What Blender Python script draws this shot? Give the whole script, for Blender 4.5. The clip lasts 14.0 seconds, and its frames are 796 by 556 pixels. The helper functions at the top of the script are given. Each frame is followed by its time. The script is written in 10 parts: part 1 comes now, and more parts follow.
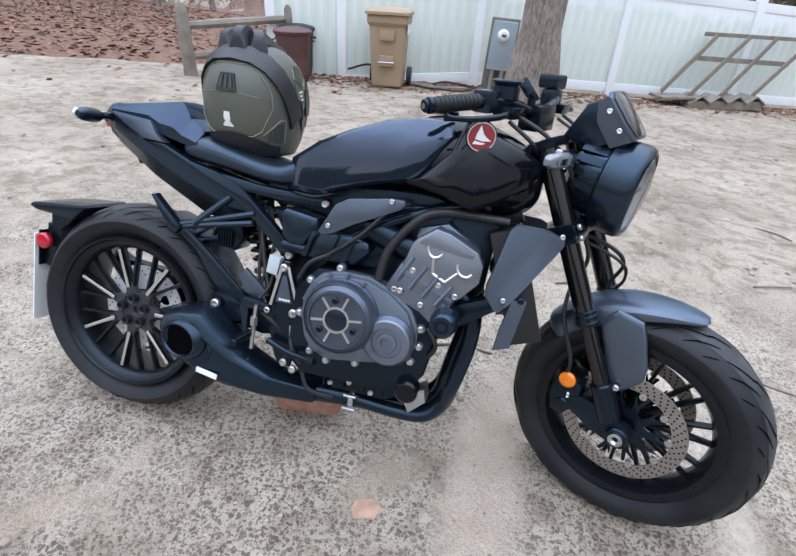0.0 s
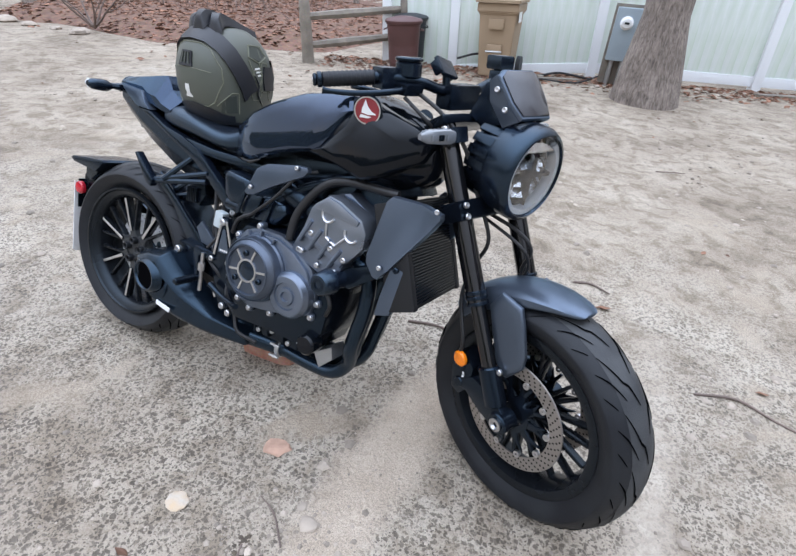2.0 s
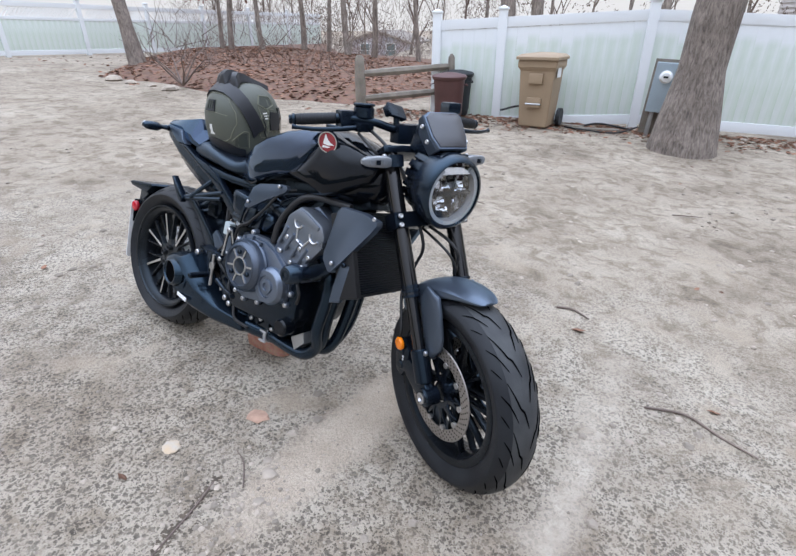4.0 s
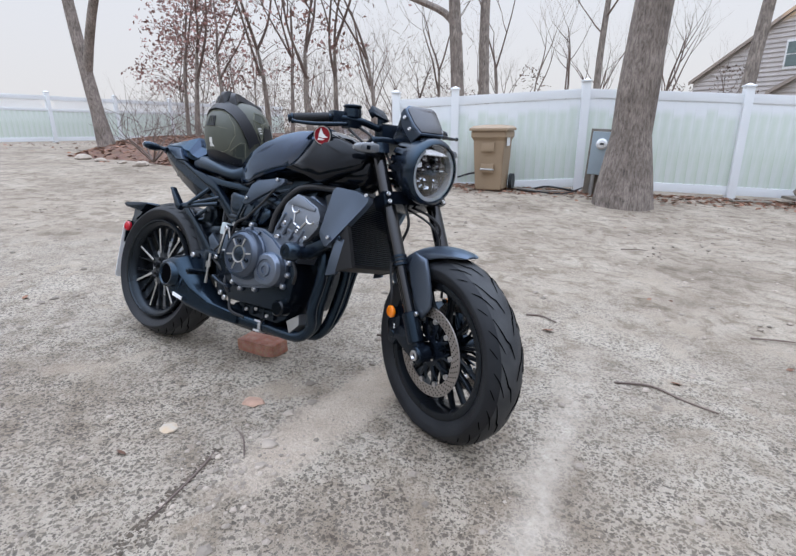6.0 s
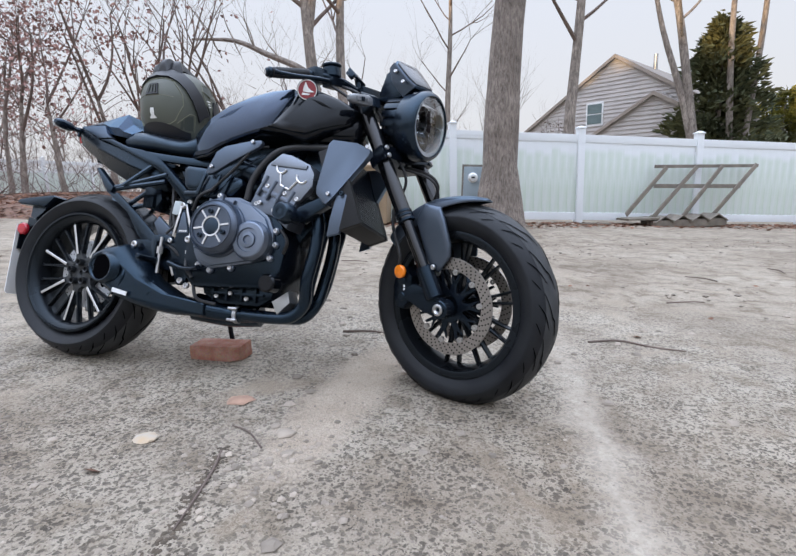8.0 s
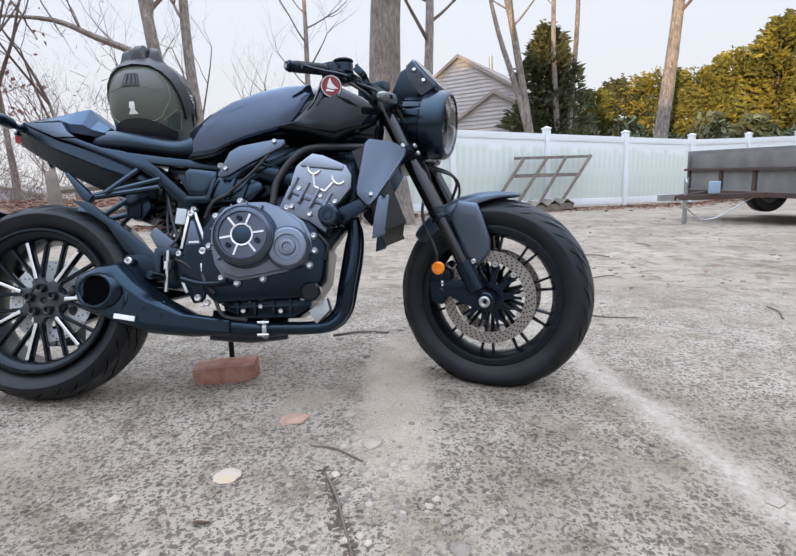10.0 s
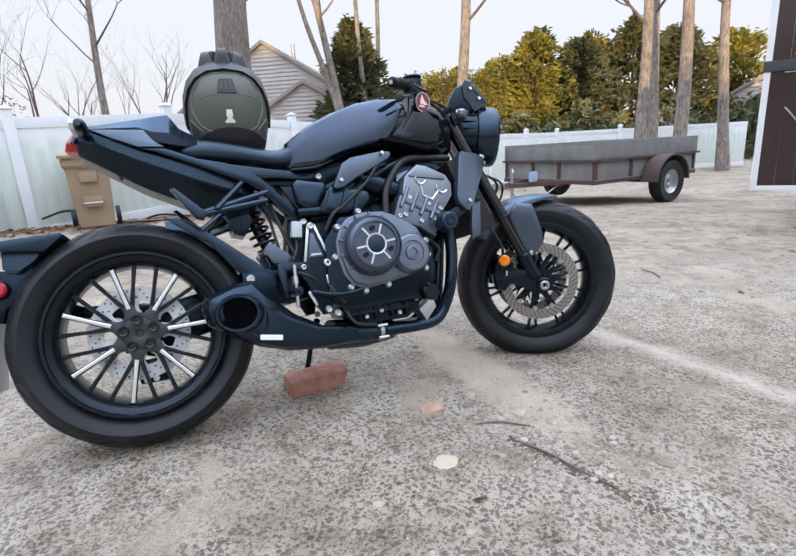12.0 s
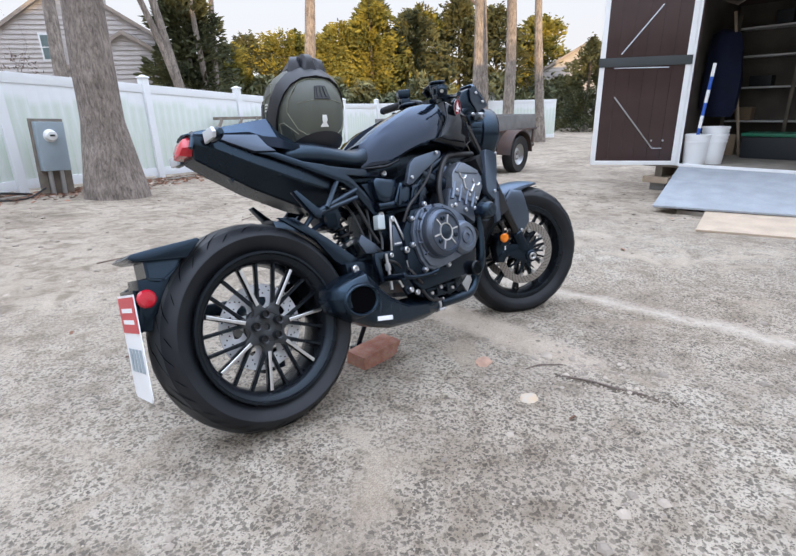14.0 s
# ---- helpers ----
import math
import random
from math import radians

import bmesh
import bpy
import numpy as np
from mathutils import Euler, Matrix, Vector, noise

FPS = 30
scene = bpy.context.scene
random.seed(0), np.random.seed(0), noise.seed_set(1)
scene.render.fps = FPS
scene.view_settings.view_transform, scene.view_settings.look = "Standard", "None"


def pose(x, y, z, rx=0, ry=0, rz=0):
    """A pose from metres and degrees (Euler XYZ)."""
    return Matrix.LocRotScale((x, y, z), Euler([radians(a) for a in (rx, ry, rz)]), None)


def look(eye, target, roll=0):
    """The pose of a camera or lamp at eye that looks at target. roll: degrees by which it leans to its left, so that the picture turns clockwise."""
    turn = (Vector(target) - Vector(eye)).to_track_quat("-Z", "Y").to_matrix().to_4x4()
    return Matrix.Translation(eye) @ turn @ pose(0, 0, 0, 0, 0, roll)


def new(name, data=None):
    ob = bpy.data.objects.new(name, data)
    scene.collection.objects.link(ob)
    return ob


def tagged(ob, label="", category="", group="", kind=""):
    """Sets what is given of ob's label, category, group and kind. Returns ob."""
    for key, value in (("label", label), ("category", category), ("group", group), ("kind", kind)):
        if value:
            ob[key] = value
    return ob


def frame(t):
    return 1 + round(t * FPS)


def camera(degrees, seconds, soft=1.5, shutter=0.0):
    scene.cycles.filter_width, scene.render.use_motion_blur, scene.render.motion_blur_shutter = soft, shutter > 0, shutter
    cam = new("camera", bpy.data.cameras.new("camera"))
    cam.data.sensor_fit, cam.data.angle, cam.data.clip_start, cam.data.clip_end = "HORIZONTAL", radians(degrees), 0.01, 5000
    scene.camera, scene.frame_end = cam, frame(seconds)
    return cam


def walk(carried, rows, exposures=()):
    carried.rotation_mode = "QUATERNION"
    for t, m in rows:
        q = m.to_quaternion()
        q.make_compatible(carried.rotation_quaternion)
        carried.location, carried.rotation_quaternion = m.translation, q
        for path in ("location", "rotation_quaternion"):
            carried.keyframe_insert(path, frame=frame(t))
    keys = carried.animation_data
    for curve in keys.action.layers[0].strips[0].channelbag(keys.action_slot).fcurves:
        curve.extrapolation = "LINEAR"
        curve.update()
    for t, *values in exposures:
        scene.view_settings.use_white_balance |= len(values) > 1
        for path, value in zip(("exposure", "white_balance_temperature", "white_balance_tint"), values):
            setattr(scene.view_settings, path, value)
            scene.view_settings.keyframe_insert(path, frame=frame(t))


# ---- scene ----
cam = camera(77.7, 14.0)
PATH = [
    (0, (1.120, -1.030, 1.239), (0.698, 0.640, 0.223), 3.09),
    (0.5, (1.302, -0.885, 1.224), (0.726, 0.718, 0.176), 2.78),
    (1, (1.455, -0.815, 1.216), (0.761, 0.725, 0.145), 2.44),
    (1.5, (1.553, -0.827, 1.217), (0.758, 0.666, 0.149), 1.88),
    (2, (1.710, -0.895, 1.241), (0.838, 0.563, 0.184), 1.14),
    (2.5, (1.819, -0.941, 1.273), (0.869, 0.486, 0.243), 0.80),
    (3, (1.951, -0.927, 1.290), (0.916, 0.454, 0.279), 0.55),
    (3.2, (2.023, -0.923, 1.285), (0.952, 0.446, 0.295), 0.18),
    (5.3, (2.243, -1.183, 1.166), (1.111, 0.295, 0.436), 0.38),
    (5.5, (2.250, -1.207, 1.116), (1.130, 0.297, 0.419), 0.12),
    (6, (2.296, -1.285, 0.981), (1.218, 0.294, 0.394), -0.50),
    (6.5, (2.328, -1.387, 0.845), (1.309, 0.266, 0.365), -1.37),
    (7, (2.209, -1.479, 0.698), (1.341, 0.276, 0.291), -1.43),
    (7.5, (2.008, -1.480, 0.659), (1.273, 0.337, 0.265), -1.50),
    (7.7, (1.926, -1.473, 0.629), (1.245, 0.369, 0.251), -1.58),
    (9.8, (1.327, -1.538, 0.652), (1.205, 0.416, 0.244), -3.27),
    (10, (1.226, -1.574, 0.669), (1.182, 0.381, 0.249), -3.38),
    (10.5, (0.953, -1.592, 0.702), (1.091, 0.352, 0.252), -3.59),
    (11, (0.680, -1.563, 0.734), (1.006, 0.353, 0.263), -3.51),
    (11.5, (0.469, -1.597, 0.776), (0.990, 0.273, 0.294), -3.42),
    (12, (0.213, -1.549, 0.801), (0.929, 0.248, 0.292), -3.29),
    (12.5, (-0.035, -1.480, 0.835), (0.841, 0.241, 0.316), -3.22),
    (13, (-0.250, -1.502, 0.869), (0.777, 0.128, 0.332), -3.21),
    (13.5, (-0.445, -1.468, 0.882), (0.698, 0.062, 0.290), -3.23),
    (14, (-0.605, -1.342, 0.967), (0.631, 0.085, 0.306), -1.54),
]
walk(cam, [(t, look(eye, target, roll)) for t, eye, target, roll in PATH],
     [(0, 0.21), (1.5, 0.20), (3.0, 0.11), (5.3, -0.02), (6.5, -0.08), (7.7, -0.07), (10, 0.05), (12, 0.13), (13, 0.17), (14, 0.14)])

# ---- light ----
world = bpy.data.worlds.new("world")
scene.world = world
world.use_nodes = True
wn, wl = world.node_tree.nodes, world.node_tree.links
SUN_EL, SUN_AZ = radians(5.5), radians(208)
sky = wn.new("ShaderNodeTexSky")
sky.sky_type = "NISHITA"
sky.sun_disc = False
sky.sun_elevation, sky.sun_rotation = SUN_EL, SUN_AZ
sky.air_density, sky.dust_density, sky.ozone_density = 1.0, 3.0, 1.0
# a thin overcast: pale at the horizon, brighter and bluer overhead
where = wn.new("ShaderNodeTexCoord")
axis = wn.new("ShaderNodeSeparateXYZ")
wl.new(where.outputs["Generated"], axis.inputs["Vector"])
veil = wn.new("ShaderNodeValToRGB")
veil.color_ramp.elements[0].position, veil.color_ramp.elements[0].color = 0.0, (0.80, 0.795, 0.815, 1)
veil.color_ramp.elements[1].position, veil.color_ramp.elements[1].color = 0.80, (0.82, 0.93, 1.16, 1)
lift = wn.new("ShaderNodeMapRange")
lift.interpolation_type = "SMOOTHSTEP"
lift.inputs["From Min"].default_value, lift.inputs["From Max"].default_value = 0.30, 1.0
lift.inputs["To Min"].default_value, lift.inputs["To Max"].default_value = 11.0, 42.0
wl.new(axis.outputs["Z"], veil.inputs["Fac"])
wl.new(axis.outputs["Z"], lift.inputs["Value"])
bright = wn.new("ShaderNodeVectorMath")
bright.operation = "SCALE"
wl.new(veil.outputs["Color"], bright.inputs[0])
wl.new(lift.outputs["Result"], bright.inputs["Scale"])
cloud = wn.new("ShaderNodeMix")
cloud.data_type = "RGBA"
cloud.inputs["Factor"].default_value = 0.9
wl.new(sky.outputs["Color"], cloud.inputs["A"])
wl.new(bright.outputs["Vector"], cloud.inputs["B"])
wl.new(cloud.outputs["Result"], wn["Background"].inputs["Color"])
wn["Background"].inputs["Strength"].default_value = 0.10

sun = new("sun", bpy.data.lights.new("sun", "SUN"))
sun.data.energy, sun.data.angle, sun.data.color = 4.5, radians(0.6), (1.0, 0.68, 0.34)
sun.matrix_world = look((0, 0, 0), (-math.sin(SUN_AZ) * math.cos(SUN_EL), -math.cos(SUN_AZ) * math.cos(SUN_EL), -math.sin(SUN_EL)))


# ---- building helpers ----
def part(name, bm, material, parent=None, label="", smooth=True):
    """One mesh object made from bm, under a thing or a part."""
    if smooth is not None:
        for f in bm.faces:
            f.smooth = smooth
    me = bpy.data.meshes.new(name)
    bm.to_mesh(me)
    bm.free()
    if smooth:
        sharp(me)
    me.materials.append(material)
    ob = new(name, me)
    if parent is not None:
        ob.parent = parent
    return tagged(ob, label)


def sharp(me, degrees=38):
    """Smooth shading with sharp edges where faces meet at more than the angle."""
    me.set_sharp_from_angle(angle=radians(degrees))


def share(name, me, parent, m=None):
    ob = new(name, me)
    ob.parent = parent
    if m is not None:
        ob.matrix_basis = m
    return ob


def thing(name, m, label, category, group="", kind=""):
    ob = new(name)
    ob.empty_display_size = 0.1
    ob.matrix_basis = m
    return tagged(ob, label, category, group, kind)


def add(bm, verts, faces):
    vs = [bm.verts.new(v) for v in verts]
    out = []
    for f in faces:
        try:
            out.append(bm.faces.new([vs[i] for i in f]))
        except ValueError:
            pass
    return vs, out


def box(bm, x0, x1, y0, y1, z0, z1, bevel=0.0, m=None):
    vs, fs = add(bm, [(x, y, z) for x in (x0, x1) for y in (y0, y1) for z in (z0, z1)],
                 [(0, 1, 3, 2), (4, 6, 7, 5), (0, 4, 5, 1), (2, 3, 7, 6), (0, 2, 6, 4), (1, 5, 7, 3)])
    if bevel:
        es = list({e for f in fs for e in f.edges})
        got = bmesh.ops.bevel(bm, geom=es, offset=bevel, segments=2, profile=0.7, affect="EDGES", clamp_overlap=True)
        vs = list({v for f in got["faces"] for v in f.verts} | {v for v in vs if v.is_valid})
    if m is not None:
        bmesh.ops.transform(bm, matrix=m, verts=vs)
    return bm


def slab(bm, outline, y0, y1, bevel=0.0, axes="xz", m=None):
    """A plate: an outline of pairs in the plane of the axes, given thickness along the third."""
    order = {"xz": lambda a, b, c: (a, c, b), "xy": lambda a, b, c: (a, b, c), "yz": lambda a, b, c: (c, a, b)}[axes]
    n = len(outline)
    vs, fs = add(bm, [order(a, b, y) for y in (y0, y1) for a, b in outline],
                 [tuple(range(n)), tuple(range(2 * n - 1, n - 1, -1))] + [(i, i + n, (i + 1) % n + n, (i + 1) % n) for i in range(n)])
    bmesh.ops.recalc_face_normals(bm, faces=fs)
    if bevel:
        es = list({e for f in fs[:2] for e in f.edges})
        got = bmesh.ops.bevel(bm, geom=es, offset=bevel, segments=2, profile=0.6, affect="EDGES", clamp_overlap=True)
        vs = list({v for f in got["faces"] for v in f.verts} | {v for v in vs if v.is_valid})
    if m is not None:
        bmesh.ops.transform(bm, matrix=m, verts=vs)
    return bm


def loft(bm, rings, closed=True, caps=True):
    """A skin over rings of equal count."""
    n = len(rings[0])
    vs = [[bm.verts.new(v) for v in ring] for ring in rings]
    fs = []
    for a, b in zip(vs, vs[1:]):
        for i in range(n if closed else n - 1):
            fs.append(bm.faces.new((a[i], a[(i + 1) % n], b[(i + 1) % n], b[i])))
    if caps and closed:
        fs += [bm.faces.new(vs[0][::-1]), bm.faces.new(vs[-1])]
    bmesh.ops.recalc_face_normals(bm, faces=fs)
    return vs


def basis(way):
    way = Vector(way).normalized()
    side = way.cross(Vector((0, 0, 1)))
    if side.length < 1e-3:
        side = way.cross(Vector((0, 1, 0)))
    side.normalize()
    return way, side, side.cross(way).normalized()


def rod(bm, a, b, r, r2=None, n=12, bevel=0.0):
    """A round bar from a to b, with softened ends when a bevel is given."""
    a, b, r2 = Vector(a), Vector(b), r if r2 is None else r2
    way, s, u = basis(b - a)
    ring = lambda c, q: [c + q * (math.cos(2 * math.pi * i / n) * s + math.sin(2 * math.pi * i / n) * u) for i in range(n)]
    rings = [ring(a, r), ring(b, r2)]
    if bevel:
        rings = [ring(a, r - bevel), ring(a + way * bevel, r), ring(b - way * bevel, r2), ring(b, r2 - bevel)]
    loft(bm, rings)
    return bm


def smooth_line(points, per=6):
    """A flowing line through points."""
    p = [Vector(q) for q in points]
    p = [2 * p[0] - p[1]] + p + [2 * p[-1] - p[-2]]
    out = []
    for a, b, c, d in zip(p, p[1:], p[2:], p[3:]):
        for k in range(per):
            t = k / per
            out.append(0.5 * (2 * b + (c - a) * t + (2 * a - 5 * b + 4 * c - d) * t * t + (3 * b - a - 3 * c + d) * t ** 3))
    return out + [p[-2]]


def pipe(bm, points, r, n=10, per=6, caps=True):
    """A bent tube through points; r is one radius or one per point."""
    line = smooth_line(points, per) if per > 1 else [Vector(q) for q in points]
    rs = r if isinstance(r, (list, tuple)) else [r] * len(points)
    m = len(line) - 1
    way0 = (line[1] - line[0]).normalized()
    _, s, u = basis(way0)
    rings = []
    for k, c in enumerate(line):
        way = (line[min(k + 1, m)] - line[max(k - 1, 0)]).normalized()
        s = (s - way * s.dot(way)).normalized()
        u = way.cross(s)
        f = k / m * (len(rs) - 1)
        i = min(int(f), len(rs) - 2) if len(rs) > 1 else 0
        q = rs[i] + (rs[min(i + 1, len(rs) - 1)] - rs[i]) * (f - i)
        rings.append([c + q * (math.cos(2 * math.pi * j / n) * s + math.sin(2 * math.pi * j / n) * u) for j in range(n)])
    loft(bm, rings, caps=caps)
    return bm


def lathe(bm, outline, n=48, m=None, closed=True):
    """Turns pairs (radius, along y) round the y axis."""
    rings = [[Vector((r * math.cos(2 * math.pi * i / n), y, r * math.sin(2 * math.pi * i / n))) for i in range(n)] for r, y in outline]
    if m is not None:
        rings = [[m @ v for v in ring] for ring in rings]
    if closed:
        rings.append(rings[0])
        vs = [[bm.verts.new(v) for v in ring] for ring in rings[:-1]]
        vs.append(vs[0])
        fs = []
        for a, b in zip(vs, vs[1:]):
            for i in range(n):
                fs.append(bm.faces.new((a[i], a[(i + 1) % n], b[(i + 1) % n], b[i])))
        bmesh.ops.recalc_face_normals(bm, faces=fs)
    else:
        loft(bm, rings)
    return bm


def ground_z(x, y):
    cx = max(-12.5, min(9.0, x))
    far = max(0.0, min(1.0, (y - 3.0) / 6.0))
    fall = 0.05 * min(cx, 2.2) + 0.025 * max(0.0, cx - 2.2) + 0.03 * far * max(0.0, cx - 2.2)
    # beyond the lane the land dips towards the small far house
    u = 0.756 * x + 0.655 * y
    dip = 0.07 * min(22.0, max(0.0, y - 11.5)) * min(1.0, max(0.0, (u + 1.9) / 0.9)) * min(1.0, max(0.0, 4.5 - u))
    return -fall - dip - 0.01 * max(-4.0, min(10.0, y)) - 0.014


# ---- materials ----
def mat(name, color, rough=0.6, metal=0.0, coat=0.0, bump=0.0, scale=60.0, vary=0.12, spots=3.0, transmission=0.0, ior=1.45, emit=None, grain=0.0, sheen=0.0, detail=6.0, tone=None, spec=0.5, tint=None, coat_ior=1.5):
    """A surface with variation at two scales: broad stains and fine grain, and a fine relief. tone: a second colour for the broad stains."""
    m = bpy.data.materials.new(name)
    m.use_nodes = True
    nt = m.node_tree
    N, Lk = nt.nodes, nt.links
    b = N["Principled BSDF"]
    co = N.new("ShaderNodeTexCoord")
    n1, n2 = N.new("ShaderNodeTexNoise"), N.new("ShaderNodeTexNoise")
    n1.inputs["Scale"].default_value, n1.inputs["Detail"].default_value = spots, detail
    n2.inputs["Scale"].default_value, n2.inputs["Detail"].default_value = scale, 4.0
    for n in (n1, n2):
        Lk.new(co.outputs["Object"], n.inputs["Vector"])
    c = Vector(color)
    r1 = N.new("ShaderNodeValToRGB")
    lo, hi = (c * (1 - vary), c * (1 + vary)) if tone is None else (c, Vector(tone))
    r1.color_ramp.elements[0].position, r1.color_ramp.elements[1].position = 0.32, 0.68
    r1.color_ramp.elements[0].color, r1.color_ramp.elements[1].color = (*lo, 1), (*[min(1, v) for v in hi], 1)
    Lk.new(n1.outputs["Fac"], r1.inputs["Fac"])
    mix = N.new("ShaderNodeMix")
    mix.data_type, mix.blend_type = "RGBA", "OVERLAY"
    mix.inputs["Factor"].default_value = grain
    Lk.new(r1.outputs["Color"], mix.inputs["A"])
    Lk.new(n2.outputs["Color"], mix.inputs["B"])
    Lk.new(mix.outputs["Result"], b.inputs["Base Color"])
    mr = N.new("ShaderNodeMapRange")
    mr.inputs["To Min"].default_value, mr.inputs["To Max"].default_value = max(0.02, rough * 0.82), min(1.0, rough * 1.18)
    Lk.new(n1.outputs["Fac"], mr.inputs["Value"])
    Lk.new(mr.outputs["Result"], b.inputs["Roughness"])
    b.inputs["Metallic"].default_value = metal
    b.inputs["Specular IOR Level"].default_value = spec
    b.inputs["Coat Weight"].default_value = coat
    b.inputs["Coat Roughness"].default_value = 0.04
    b.inputs["Coat IOR"].default_value = coat_ior
    if tint:
        b.inputs["Specular Tint"].default_value = (*tint, 1)
    b.inputs["Transmission Weight"].default_value = transmission
    b.inputs["IOR"].default_value = ior
    b.inputs["Sheen Weight"].default_value = sheen
    if bump:
        bp = N.new("ShaderNodeBump")
        bp.inputs["Strength"].default_value, bp.inputs["Distance"].default_value = bump, 0.004
        Lk.new(n2.outputs["Fac"], bp.inputs["Height"])
        Lk.new(bp.outputs["Normal"], b.inputs["Normal"])
    if emit:
        b.inputs["Emission Color"].default_value, b.inputs["Emission Strength"].default_value = (*emit[:3], 1), emit[3]
    return m


def island_vary(m, amount=0.25, by_object=False):
    """Makes each loose piece, or each object, of a material a little lighter or darker."""
    nt = m.node_tree
    N, Lk = nt.nodes, nt.links
    b = N["Principled BSDF"]
    src = b.inputs["Base Color"].links[0].from_socket
    g = N.new("ShaderNodeObjectInfo") if by_object else N.new("ShaderNodeNewGeometry")
    rnd = g.outputs["Random"] if by_object else g.outputs["Random Per Island"]
    mr = N.new("ShaderNodeMapRange")
    mr.inputs["To Min"].default_value, mr.inputs["To Max"].default_value = 1 - amount, 1 + amount
    Lk.new(rnd, mr.inputs["Value"])
    hsv = N.new("ShaderNodeHueSaturation")
    Lk.new(mr.outputs["Result"], hsv.inputs["Value"])
    Lk.new(src, hsv.inputs["Color"])
    Lk.new(hsv.outputs["Color"], b.inputs["Base Color"])
    return m


JOINT = (0.12, 1.95)


def ground_material():
    """Packed sand over worn, pebbled concrete, with damp streaks and fine gravel."""
    m = bpy.data.materials.new("sandy_concrete")
    m.use_nodes = True
    nt = m.node_tree
    N, Lk = nt.nodes, nt.links
    b = N["Principled BSDF"]
    co = N.new("ShaderNodeTexCoord")

    def noise(scale, detail=6.0, rough=0.55, dist=0.0):
        n = N.new("ShaderNodeTexNoise")
        n.inputs["Scale"].default_value, n.inputs["Detail"].default_value = scale, detail
        n.inputs["Roughness"].default_value, n.inputs["Distortion"].default_value = rough, dist
        Lk.new(co.outputs["Object"], n.inputs["Vector"])
        return n.outputs["Fac"]

    def ramp(src, stops):
        r = N.new("ShaderNodeValToRGB")
        while len(r.color_ramp.elements) < len(stops):
            r.color_ramp.elements.new(0.5)
        for e, (p, c) in zip(r.color_ramp.elements, stops):
            e.position, e.color = p, (*c, 1) if len(c) == 3 else c
        Lk.new(src, r.inputs["Fac"])
        return r.outputs["Color"]

    def mixed(f, a, c, kind="MIX"):
        x = N.new("ShaderNodeMix")
        x.data_type, x.blend_type = "RGBA", kind
        for s, v in (("Factor", f), ("A", a), ("B", c)):
            if isinstance(v, float):
                x.inputs[s].default_value = v
            else:
                Lk.new(v, x.inputs[s])
        return x.outputs["Result"]

    sand = ramp(noise(1.1, 8.0, 0.6, 0.4), [(0.30, (0.205, 0.158, 0.112)), (0.47, (0.345, 0.284, 0.215)), (0.68, (0.470, 0.404, 0.320))])
    concrete = ramp(noise(2.2, 6.0), [(0.35, (0.315, 0.268, 0.213)), (0.65, (0.430, 0.380, 0.310))])
    # aggregate: dark pebbles of two sizes bared in the pale cement
    warp = N.new("ShaderNodeTexNoise")
    warp.inputs["Scale"].default_value, warp.inputs["Detail"].default_value = 55.0, 3.0
    Lk.new(co.outputs["Object"], warp.inputs["Vector"])
    bent = N.new("ShaderNodeVectorMath")
    bent.operation = "MULTIPLY_ADD"
    Lk.new(warp.outputs["Color"], bent.inputs[0])
    bent.inputs[1].default_value = (0.028, 0.028, 0.028)
    Lk.new(co.outputs["Object"], bent.inputs[2])

    def pebbles(scale, edge, keep):
        v = N.new("ShaderNodeTexVoronoi")
        v.inputs["Scale"].default_value, v.inputs["Randomness"].default_value = scale, 1.0
        Lk.new(bent.outputs[0], v.inputs["Vector"])
        inside = ramp(v.outputs["Distance"], [(edge - 0.02, (1, 1, 1)), (edge + 0.15, (0, 0, 0))])
        chosen = ramp(v.outputs["Color"], [(keep, (1, 1, 1)), (keep + 0.02, (0, 0, 0))])
        tint = ramp(v.outputs["Color"], [(0.0, (0.092, 0.079, 0.063)), (0.45, (0.150, 0.127, 0.101)), (1.0, (0.27, 0.230, 0.185))])
        return mixed(1.0, inside, chosen, "MULTIPLY"), tint, v

    big, tint1, v = pebbles(62.0, 0.36, 0.70)
    small, tint2, _ = pebbles(118.0, 0.34, 0.62)
    # bare stretches and stretches where the cement skin is whole
    bare = ramp(noise(3.4, 7.0, 0.65, 0.5), [(0.32, (0.55, 0.55, 0.55)), (0.50, (1, 1, 1))])
    worn = mixed(mixed(1.0, small, bare, "MULTIPLY"), concrete, tint2)
    worn = mixed(mixed(1.0, big, bare, "MULTIPLY"), worn, tint1)
    stone = worn
    dark = ramp(noise(9.0, 6.0, 0.65, 0.5), [(0.36, (0.60, 0.56, 0.51)), (0.54, (1, 1, 1))])
    worn = mixed(0.45, mixed(0.8, worn, dark, "MULTIPLY"), ramp(noise(210.0, 4.0, 0.7), [(0.38, (0.55, 0.53, 0.50)), (0.60, (1.12, 1.12, 1.12))]), "MULTIPLY")
    # where the concrete shows: a broad patch round the parked machine, ragged at its edge
    sep = N.new("ShaderNodeSeparateXYZ")
    Lk.new(co.outputs["Object"], sep.inputs["Vector"])

